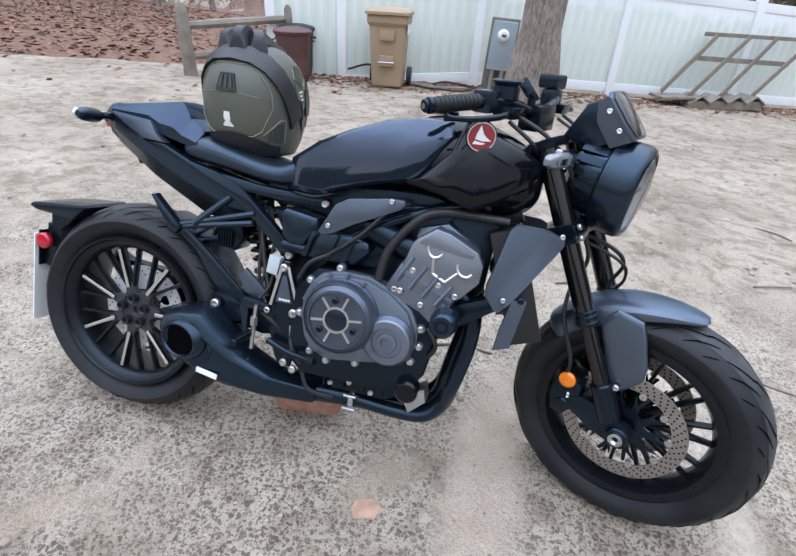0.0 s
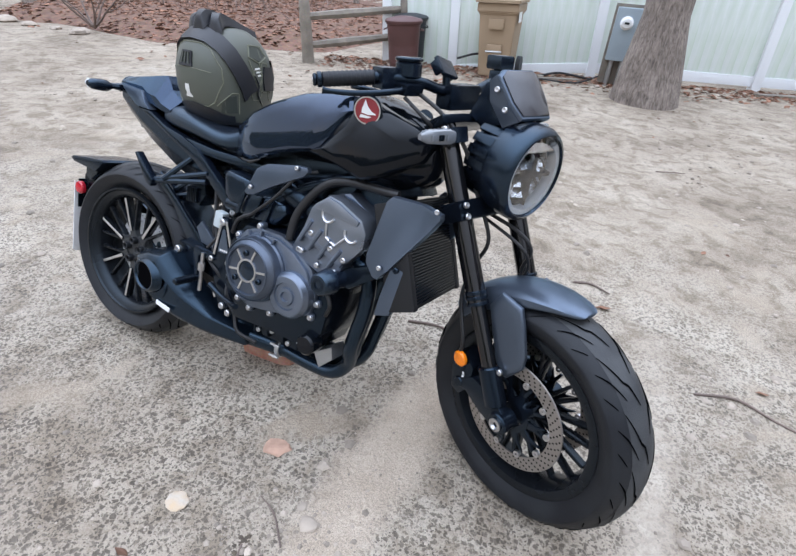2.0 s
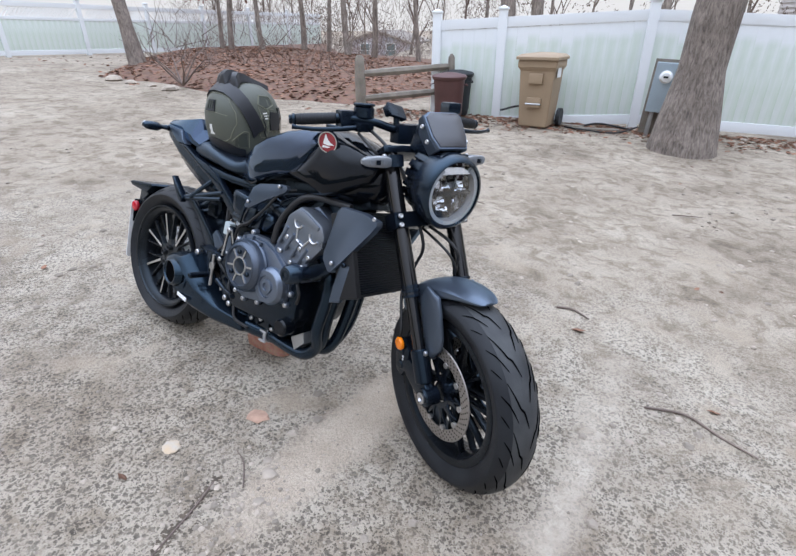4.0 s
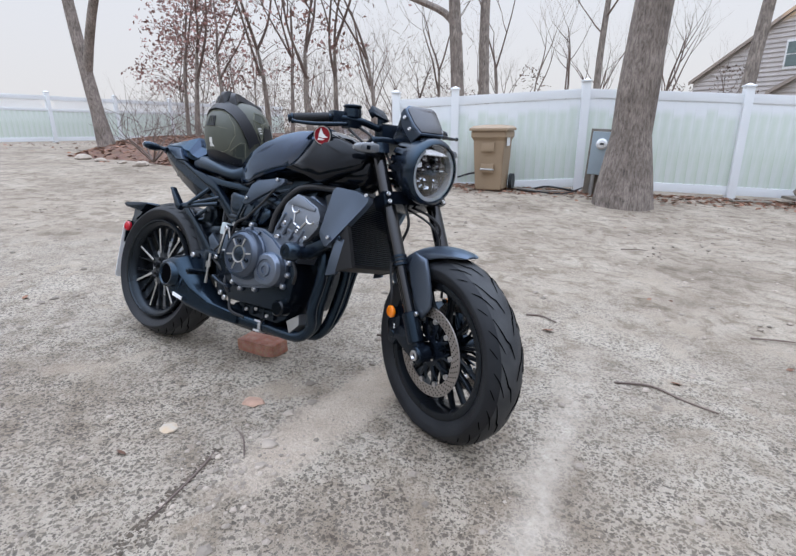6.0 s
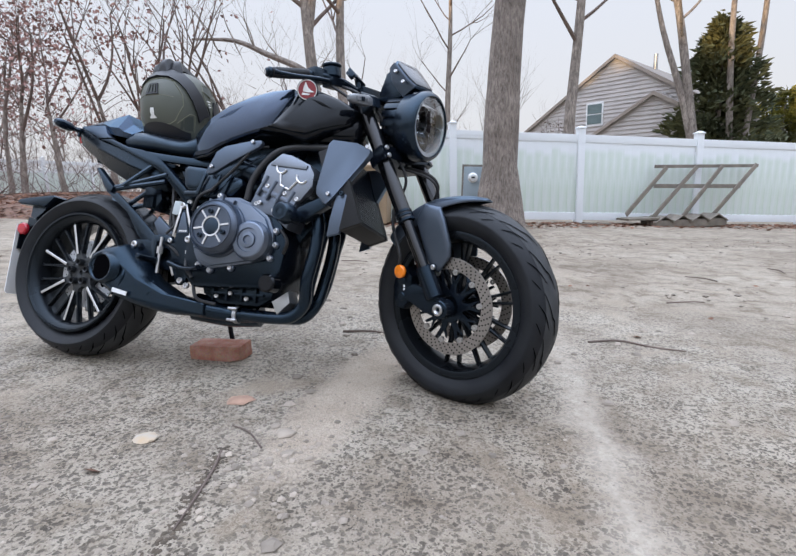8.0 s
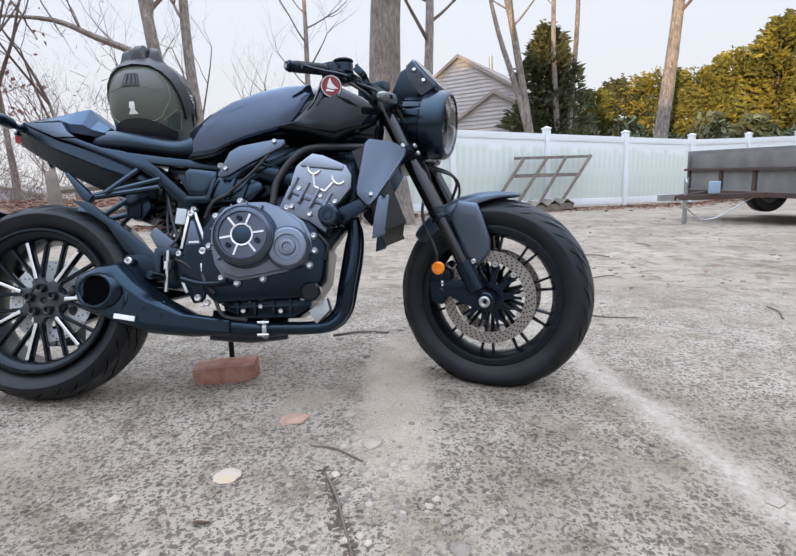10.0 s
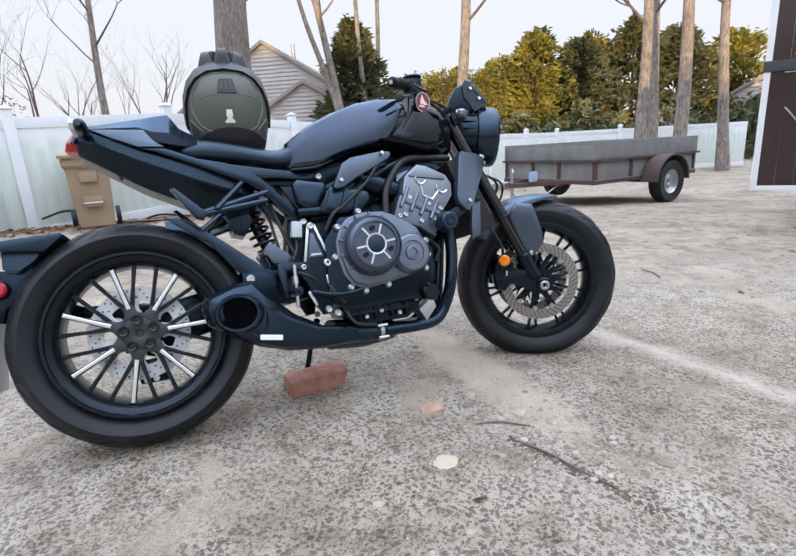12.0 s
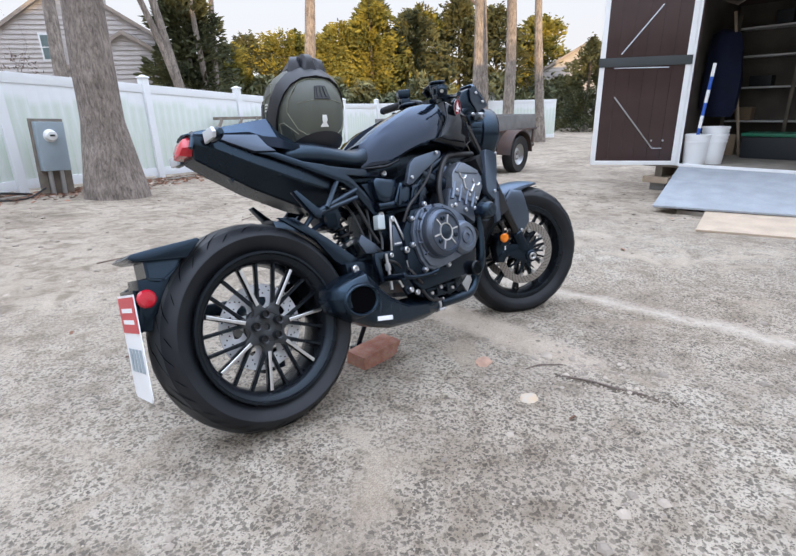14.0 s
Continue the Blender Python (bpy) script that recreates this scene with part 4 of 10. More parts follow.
def thin_glass(name):
    """A clear cover: see-through, with the gloss of glass."""
    m = bpy.data.materials.new(name)
    m.use_nodes = True
    N, Lk = m.node_tree.nodes, m.node_tree.links
    N.remove(N["Principled BSDF"])
    clear, gloss = N.new("ShaderNodeBsdfTransparent"), N.new("ShaderNodeBsdfGlossy")
    gloss.inputs["Roughness"].default_value = 0.03
    mix = N.new("ShaderNodeMixShader")
    edge, gain = N.new("ShaderNodeLayerWeight"), N.new("ShaderNodeMapRange")
    edge.inputs["Blend"].default_value = 0.35
    gain.inputs["To Min"].default_value, gain.inputs["To Max"].default_value = 0.03, 0.35
    Lk.new(edge.outputs["Facing"], gain.inputs["Value"])
    Lk.new(gain.outputs[0], mix.inputs[0])
    Lk.new(clear.outputs[0], mix.inputs[1])
    Lk.new(gloss.outputs[0], mix.inputs[2])
    Lk.new(mix.outputs[0], N["Material Output"].inputs["Surface"])
    return m


M_HEADGLASS = thin_glass("headlamp_glass")
M_DRL = mat("frosted_light_guide", (0.34, 0.385, 0.43), 0.28, coat=0.3, vary=0.05)
M_BOWL = mat("dark_chrome_bowl", (0.045, 0.047, 0.055), 0.16, metal=1.0, vary=0.1)
M_REFLECTOR = mat("headlamp_reflector", (0.72, 0.73, 0.75), 0.12, metal=1.0, vary=0.05)
M_WHITE = mat("white_label", (0.74, 0.74, 0.74), 0.5, vary=0.04)
M_RADIATOR = mat("radiator_core", (0.012, 0.012, 0.013), 0.6, metal=0.3, vary=0.1)
M_HOSE = mat("black_hose", (0.012, 0.012, 0.013), 0.5, vary=0.12)
M_CLEARTANK = mat("milky_reservoir", (0.42, 0.47, 0.48), 0.35, vary=0.08)
M_SPRING = mat("black_spring", (0.012, 0.012, 0.013), 0.35, metal=0.3, vary=0.1)
M_VISORDARK = mat("dark_screen_panel", (0.016, 0.017, 0.024), 0.20, coat=0.5, vary=0.1)
M_PLATE_RED = mat("plate_red", (0.50, 0.05, 0.06), 0.4, vary=0.05)

# ---- motorcycle ----
BIKE = Matrix.Translation((0, -0.04, 0)) @ pose(0, 0, 0, 0, 0, 1.5) @ pose(0, 0, 0, 0, 2.0, 0) @ pose(0, 0, 0, -17, 0, 0)
bike = thing("motorcycle", BIKE, "black naked motorcycle leaning on its side stand", "motorcycle")
STEER_DEG = 25.5
AXIS = Vector((-0.4226, 0.0, 0.9063))
HEAD = Vector((1.147, 0.0, 0.95))
STEER = Matrix.Translation(HEAD + Vector((0.029, 0.067, 0.002))) @ Matrix.Rotation(radians(-STEER_DEG), 4, AXIS) @ Matrix.Translation(-HEAD)


# what is clamped on above the yokes sits slightly back and up
STEER_TOP = Matrix.Translation((-0.016, 0.016, 0.014)) @ STEER
CLAMPED_ON = {"flyscreen", "grip", "handlebar", "headlamp", "instrument_housing", "lever", "phone_cradle", "screen_bracket", "signal_stalk", "switch_housing", "fluid_reservoir", "clutch_switch", "bar_clamp"}


def steered(ob):
    ob.matrix_basis = STEER_TOP if ob.name.split(".")[0] in CLAMPED_ON else STEER
    return ob


def sub(ob, levels=2):
    """A smoothed skin."""
    s = ob.modifiers.new("smooth_skin", "SUBSURF")
    s.levels = s.render_levels = levels
    return ob


def bulged(bm, outline, yf, bulge, thick, side=-1):
    """A panel on one side of the machine: an outline in x and z, its face swelling outwards, its back thick behind."""
    cx, cz = sum(p[0] for p in outline) / len(outline), sum(p[1] for p in outline) / len(outline)
    y_of = yf if callable(yf) else (lambda x, z: yf)
    def ring(k, out):
        r = []
        for x, z in outline:
            px, pz = cx + (x - cx) * k, cz + (z - cz) * k
            r.append((px, side * (y_of(px, pz) + out), pz))
        return r
    rings = [ring(1.0, -thick), ring(1.0, 0.0), ring(0.965, bulge * 0.45), ring(0.86, bulge * 0.85), ring(0.55, bulge)]
    loft(bm, rings)
    return bm


def plate(bm, pts, thick, bevel=0.0025, side=-1):
    """A flat-faced panel on one side of the machine: corners (x, distance from the middle, z), its edge softened, its back thick behind."""
    n = len(pts)
    vs, fs = add(bm, [(x, side * y, z) for x, y, z in pts] + [(x, side * (y - thick), z) for x, y, z in pts],
                 [tuple(range(n)), tuple(range(2 * n - 1, n - 1, -1))] + [(i, i + n, (i + 1) % n + n, (i + 1) % n) for i in range(n)])
    bmesh.ops.recalc_face_normals(bm, faces=fs)
    if bevel:
        bmesh.ops.bevel(bm, geom=list(fs[0].edges), offset=bevel, segments=2, profile=0.6, affect="EDGES", clamp_overlap=True)
    return bm


BOLT = None


def bolt(parent, at, way=(0, -1, 0), r=0.0075, material=None):
    """A hexagon-socket screw head."""
    global BOLT
    if BOLT is None:
        bm = bmesh.new()
        lathe(bm, [(0.35, -0.55), (0.35, -0.95), (0.75, -1.0), (1.0, -0.75), (1.0, 0.0), (0.0, 0.0), (0.0, -0.55)], 14, closed=True)
        for f in bm.faces:
            f.smooth = True
        me = bpy.data.meshes.new("bolt")
        bm.to_mesh(me)
        bm.free()
        sharp(me)
        me.materials.append(M_BOLT)
        BOLT = me
    q = Vector((0, -1, 0)).rotation_difference(Vector(way)).to_matrix().to_4x4()
    return share("bolt", BOLT, parent, Matrix.Translation(at) @ q @ Matrix.Diagonal((r, r * 1.0, r, 1)))


# ---- wheels ----
def tyre_outline(r, w, bead, flat=0.0):
    """Half-round road tyre: from the bead up over the tread and down again."""
    out = []
    side = [(bead, w * 0.62), (bead + (r - bead) * 0.25, w * 0.88), (bead + (r - bead) * 0.52, w * 0.995)]
    out += [(a, -b) for a, b in side]
    for k in range(11):
        t = -1 + 2 * k / 10
        out.append((r - (r - bead) * 0.42 * abs(t) ** 2.1, w * t * (1 - 0.03 * abs(t))))
    out += [(a, b) for a, b in side[::-1]]
    return out


def tread(parent, r, w, bead, n, material, seed=1, k=1.0):
    """Lightning-shaped grooves round the tread, laid on as dark strips."""
    bm = bmesh.new()
    def at(u, ang):
        rr = r - (r - bead) * 0.42 * abs(u) ** 2.1 + 0.0008
        return Vector((rr * math.cos(ang), w * u * (1 - 0.03 * abs(u)), rr * math.sin(ang)))
    def groove(line, wid):
        dense = []
        for (u0, a0), (u1, a1) in zip(line, line[1:]):
            for i in range(4):
                dense.append((u0 + (u1 - u0) * i / 4, a0 + (a1 - a0) * i / 4))
        dense.append(line[-1])
        m = len(dense)
        L = [at(u, a) for u, a in dense]
        prev = None
        for i, p in enumerate(L):
            way = (L[min(i + 1, m - 1)] - L[max(i - 1, 0)]).normalized()
            out = Vector((p.x, 0, p.z)).normalized()
            s = way.cross(out).normalized() * wid * (0.25 + 0.75 * math.sin(math.pi * (i + 0.6) / (m + 0.2)))
            pair = (bm.verts.new(p - s), bm.verts.new(p + s))
            if prev:
                bm.faces.new((prev[0], prev[1], pair[1], pair[0]))
            prev = pair
    step = 2 * math.pi / n
    for i in range(n):
        a = i * step
        for s in (1, -1):
            b = a + (step / 2 if s < 0 else 0)
            groove([(s * 0.06, b), (s * 0.22, b + 0.34 * step * k), (s * 0.34, b + 0.42 * step * k), (s * 0.62, b + 0.95 * step * k)], 0.0030)
            groove([(s * 0.45, b + 0.15 * step), (s * 0.66, b + 0.5 * step), (s * 0.86, b + 0.72 * step)], 0.0024)
            groove([(s * 0.74, b + 0.05 * step), (s * 0.93, b + 0.3 * step)], 0.0020)
    return part("tread_groove", bm, material, parent, smooth=False)


def drilled_disc(name, r0, r1, y, thick, rows, material, parent, n_holes=36, n=72):
    """A brake rotor: a flat ring with rows of dark discs laid on as drilled holes, and notched inner lugs."""
    bm = bmesh.new()
    outline = [(r0, y - thick / 2), (r1 - 0.001, y - thick / 2), (r1, y), (r1 - 0.001, y + thick / 2), (r0, y + thick / 2)]
    lathe(bm, outline, n)
    ob = part(name, bm, material, parent)
    bm = bmesh.new()
    for j, (rr, sz) in enumerate(rows):
        for i in range(n_holes):
            a = 2 * math.pi * (i + 0.33 * j) / n_holes
            for s in (-1, 1):
                yy = y + s * (thick / 2 + 0.0004)
                c = (rr * math.cos(a), rr * math.sin(a))
                add(bm, [(c[0] + sz * math.cos(q * math.pi / 4), yy, c[1] + sz * math.sin(q * math.pi / 4)) for q in range(8)], [tuple(range(8))])
    holes = part("hole_shade_disc", bm, M_RECESS_SHADE, ob, smooth=False)
    return ob


def spoke_mesh(name, r0, r1, w0, w1, y0, y1, d0, d1, twist=0.0, material=None):
    """One tapered spoke along +x, from the hub to the rim."""
    bm = bmesh.new()
    rings = []
    for k in range(5):
        f = k / 4
        x = r0 + (r1 - r0) * f
        w = w0 + (w1 - w0) * f
        y = y0 + (y1 - y0) * f
        d = d0 + (d1 - d0) * f
        z = twist * math.sin(math.pi * f * 0.5)
        rings.append([(x, y - d, z - w * 0.55), (x, y - d, z + w * 0.55), (x, y - d * 0.5, z + w), (x, y + d, z + w * 0.7), (x, y + d, z - w * 0.7), (x, y - d * 0.5, z - w)])
    loft(bm, rings)
    for f in bm.faces:
        f.smooth = True
    me = bpy.data.meshes.new(name)
    bm.to_mesh(me)
    bm.free()
    sharp(me, 30)
    me.materials.append(material)
    return me


def build_rear_wheel():
    c = Vector((0.0, 0.0, 0.318))
    at = Matrix.Translation(c)
    bm = bmesh.new()
    lathe(bm, [(0.238, -0.088), (0.238, -0.078), (0.226, -0.074), (0.222, -0.055), (0.205, -0.03), (0.205, 0.03), (0.222, 0.055), (0.226, 0.074), (0.238, 0.078), (0.238, 0.088),
               (0.232, 0.092), (0.220, 0.090), (0.210, 0.076), (0.196, 0.03), (0.196, -0.03), (0.200, -0.056), (0.205, -0.072), (0.214, -0.082), (0.2255, -0.087), (0.229, -0.094), (0.236, -0.094)], 96)
    wheel = part("rear_wheel", bm, M_RIM, bike, "satin black many-spoked rear wheel")
    wheel.matrix_basis = at
    bm = bmesh.new()
    lathe(bm, tyre_outline(0.331, 0.099, 0.232), 96)
    t = part("tyre", bm, M_RUBBER, wheel, "wide black road tyre")
    bm = bmesh.new()
    lathe(bm, [(0.3312 - (0.331 - 0.232) * 0.42 * abs(u) ** 2.1 + 0.0003, 0.099 * u * (1 - 0.03 * abs(u))) for u in (-0.62, -0.45, -0.3, -0.15, 0, 0.15, 0.3, 0.45, 0.62)], 96, closed=False)
    for f in [f for f in bm.faces if len(f.verts) > 4]:
        bm.faces.remove(f)
    part("tread_surface", bm, M_DUST, wheel)
    tread(wheel, 0.3317, 0.099, 0.232, 16, M_RECESS_SHADE)
    bm = bmesh.new()
    lathe(bm, [(0.0, -0.044), (0.009, -0.044), (0.011, -0.052), (0.016, -0.054), (0.050, -0.054), (0.058, -0.049), (0.060, -0.030), (0.052, 0.0), (0.05, 0.06), (0.0, 0.06)], 48, closed=False)
    hub = part("hub", bm, M_HUB, wheel)
    # seven webs that flow from the hub into the spokes
    for i in range(7):
        bm = bmesh.new()
        a = 2 * math.pi * i / 7 + math.pi / 2 + 0.26
        slab(bm, [(0.046, -0.030), (0.064, -0.0165), (0.084, -0.0135), (0.096, -0.006), (0.096, 0.006), (0.084, 0.0135), (0.064, 0.0165), (0.046, 0.030)], -0.058, -0.036, 0.005, m=Matrix.Rotation(-a, 4, "Y"))
        part("hub_web", bm, M_HUB, hub)
    for i in range(5):
        a = 2 * math.pi * i / 5 + 0.35
        bm = bmesh.new()
        lathe(bm, [(0.0, -0.055), (0.007, -0.055), (0.009, -0.062), (0.0125, -0.064), (0.0145, -0.060), (0.0145, -0.042), (0.0, -0.045)], 16, Matrix.Translation((0.041 * math.cos(a), -0.010, 0.041 * math.sin(a))), closed=False)
        part("wheel_nut", bm, M_NUT, wheel)
    # straight spokes in threes: a bright-faced one and a slim dark one fanning away on each side of it
    def straight(name, z0, r1, sweep, w, y0, y1, deep, material):
        bm = bmesh.new()
        p, q = Vector((0.076, 0, z0)), Vector((r1 * math.cos(sweep), 0, r1 * math.sin(sweep)))
        side = Vector((-(q - p).z, 0, (q - p).x)).normalized()
        rings = []
        for at2, y, k in ((p, y0, 1.25), (p.lerp(q, 0.5), (y0 + y1) / 2, 1.0), (q, y1, 1.15)):
            rings.append([at2 + side * (w * k * u) + Vector((0, y + deep * d, 0)) for u, d in ((-0.6, 0), (0.6, 0), (1, 0.35), (0.7, 1), (-0.7, 1), (-1, 0.35))])
        loft(bm, rings)
        me = bpy.data.meshes.new(name)
        bmesh.ops.recalc_face_normals(bm, faces=bm.faces)
        bm.to_mesh(me)
        bm.free()
        me.materials.append(material)
        return me
    main = straight("spoke", 0.0, 0.200, 0.0, 0.0072, -0.062, -0.066, 0.026, M_RIM)
    bright = straight("spoke_face", 0.0, 0.197, 0.0, 0.0046, -0.0645, -0.0685, 0.002, M_ALU)
    fans = [straight("spoke", d * 0.008, 0.200, d * 0.30, 0.0056, -0.056, -0.060, 0.020, M_RIM) for d in (-1, 1)]
    for i in range(7):
        turn = Matrix.Rotation(-(2 * math.pi * i / 7 + math.pi / 2 + 0.26), 4, "Y")
        share("spoke", main, wheel, turn)
        share("spoke_face", bright, wheel, turn)
        for me in fans:
            share("spoke", me, wheel, turn)
    disc = drilled_disc("rear_brake_disc", 0.096, 0.138, -0.012, 0.005, [(0.108, 0.0027), (0.119, 0.0027), (0.130, 0.0027)], M_DISC2, bike, 24)
    disc.matrix_basis = at
    # waisted arms of the disc's bright carrier, with round windows left between them
    bm = bmesh.new()
    slab(bm, [(0.058, -0.025), (0.070, -0.020), (0.082, -0.021), (0.090, -0.028), (0.0965, -0.040), (0.1005, 0.0), (0.0965, 0.040), (0.090, 0.028), (0.082, 0.021), (0.070, 0.020), (0.058, 0.025)], -0.0150, -0.0095, 0.0012)
    web = part("disc_web", bm, M_DISC2, disc, "bright waisted carrier arm")
    for i in range(1, 7):
        share("disc_web", web.data, disc, Matrix.Rotation(-2 * math.pi * i / 7, 4, "Y"))
    bm = bmesh.new()
    box(bm, -0.020, 0.062, 0.002, 0.085, -0.155, -0.085, 0.012, at)
    cal = part("rear_caliper", bm, M_DEEP, bike)
    for x in (0.0, 0.026):
        bm = bmesh.new()
        rod(bm, (x, -0.006, 0.198), (x, 0.012, 0.198), 0.0125, n=18, bevel=0.002)
        rod(bm, (x, -0.004, 0.176), (x, 0.012, 0.176), 0.010, n=14, bevel=0.002)
        part("caliper_piston", bm, M_ALU, cal)
    # single-sided swingarm on the far side
    bm = bmesh.new()
    slab(bm, [(-0.075, 0.36), (-0.06, 0.26), (0.02, 0.235), (0.12, 0.27), (0.48, 0.345), (0.53, 0.40), (0.50, 0.47), (0.30, 0.45), (0.08, 0.405), (-0.02, 0.41)], 0.095, 0.155, 0.014)
    part("swingarm", bm, M_DEEP, bike)
    bm = bmesh.new()
    rod(bm, (0.0, 0.16, 0.318), (0.0, -0.02, 0.318), 0.06, n=24, bevel=0.005)
    part("axle_carrier", bm, M_DEEP, bike)
    bm = bmesh.new()
    slab(bm, [(0.30, 0.46), (0.42, 0.47), (0.52, 0.47), (0.55, 0.36), (0.44, 0.34), (0.33, 0.36)], -0.07, 0.1, 0.015)
    part("swingarm_bridge", bm, M_DEEP, bike)


def build_front_wheel():
    c = Vector((1.49, 0.0, 0.304))
    at = Matrix.Translation(c)
    bm = bmesh.new()
    lathe(bm, [(0.232, -0.052), (0.232, -0.044), (0.222, -0.040), (0.216, -0.028), (0.206, -0.016), (0.206, 0.016), (0.216, 0.028), (0.222, 0.040), (0.232, 0.044), (0.232, 0.052),
               (0.222, 0.055), (0.208, 0.05), (0.202, 0.036), (0.194, 0.016), (0.194, -0.016), (0.202, -0.036), (0.208, -0.05), (0.222, -0.055)], 72)
    wheel = part("front_wheel", bm, M_RIM, bike, "satin black many-spoked front wheel")
    wheel.matrix_basis = STEER @ at @ Matrix.Scale(1.06, 4)
    bm = bmesh.new()
    lathe(bm, tyre_outline(0.318, 0.073, 0.226), 96)
    part("tyre", bm, M_RUBBER, wheel, "black road tyre with dusty tread")
    bm = bmesh.new()
    lathe(bm, [(0.3182 - (0.318 - 0.226) * 0.42 * abs(u) ** 2.1 + 0.0003, 0.073 * u * (1 - 0.03 * abs(u))) for u in (-0.62, -0.45, -0.3, -0.15, 0, 0.15, 0.3, 0.45, 0.62)], 96, closed=False)
    for f in [f for f in bm.faces if len(f.verts) > 4]:
        bm.faces.remove(f)
    part("tread_surface", bm, M_DUST, wheel)
    tread(wheel, 0.3187, 0.073, 0.226, 15, M_RECESS_SHADE, k=1.0)
    bm = bmesh.new()
    lathe(bm, [(0.0, -0.055), (0.03, -0.055), (0.034, -0.03), (0.028, 0.0), (0.034, 0.03), (0.03, 0.055), (0.0, 0.055)], 32, closed=False)
    part("hub", bm, M_DEEP, wheel)
    me = spoke_mesh("spoke", 0.026, 0.198, 0.0075, 0.0042, -0.012, -0.010, 0.013, 0.011, twist=0.012, material=M_RIM)
    me2 = spoke_mesh("spoke", 0.026, 0.198, 0.0075, 0.0042, 0.012, 0.010, 0.013, 0.011, twist=-0.012, material=M_RIM)
    for i in range(10):
        a = 2 * math.pi * i / 10 + 0.1
        share("spoke", me, wheel, Matrix.Rotation(-(a - 0.07), 4, "Y"))
        share("spoke", me2, wheel, Matrix.Rotation(-(a + 0.07 + 0.17), 4, "Y"))
    for s in (-1, 1):
        disc = drilled_disc("brake_disc", 0.118, 0.156, s * 0.066, 0.0045, [(0.124, 0.0028), (0.132, 0.0028), (0.141, 0.0028), (0.149, 0.0028)], M_DISC, bike, 44)
        disc.matrix_basis = STEER @ at @ Matrix.Scale(1.03, 4)
        bm = bmesh.new()
        lathe(bm, [(0.034, s * 0.058), (0.052, s * 0.058), (0.052, s * 0.066), (0.034, s * 0.066)], 32)
        part("disc_carrier", bm, M_DEEP, disc)
        bm = bmesh.new()
        slab(bm, [(0.048, -0.012), (0.075, -0.006), (0.108, -0.011), (0.108, -0.002), (0.08, 0.004), (0.104, 0.022), (0.097, 0.0215), (0.075, 0.012), (0.048, 0.012)], s * 0.0592, s * 0.0652, 0.0012)
        arm = part("carrier_arm", bm, M_DEEP, disc)
        bm = bmesh.new()
        lathe(bm, [(0.003, s * 0.0620), (0.009, s * 0.0620), (0.009, s * 0.0715), (0.003, s * 0.0715)], 12)
        button = part("disc_button", bm, M_BOLT, disc)
        for i in range(10):
            if i:
                share("carrier_arm", arm.data, disc, Matrix.Rotation(-2 * math.pi * i / 10, 4, "Y"))
            a = 2 * math.pi * (i + 0.12) / 10
            spot = Matrix.Translation((0.112 * math.cos(a), 0, 0.112 * math.sin(a)))
            if i:
                share("disc_button", button.data, disc, spot)
            else:
                button.matrix_basis = spot


build_rear_wheel()
build_front_wheel()


# ---- fork, steering and front end ----
def leg_x(z):
    return 1.475 - 0.466 * (z - 0.3)


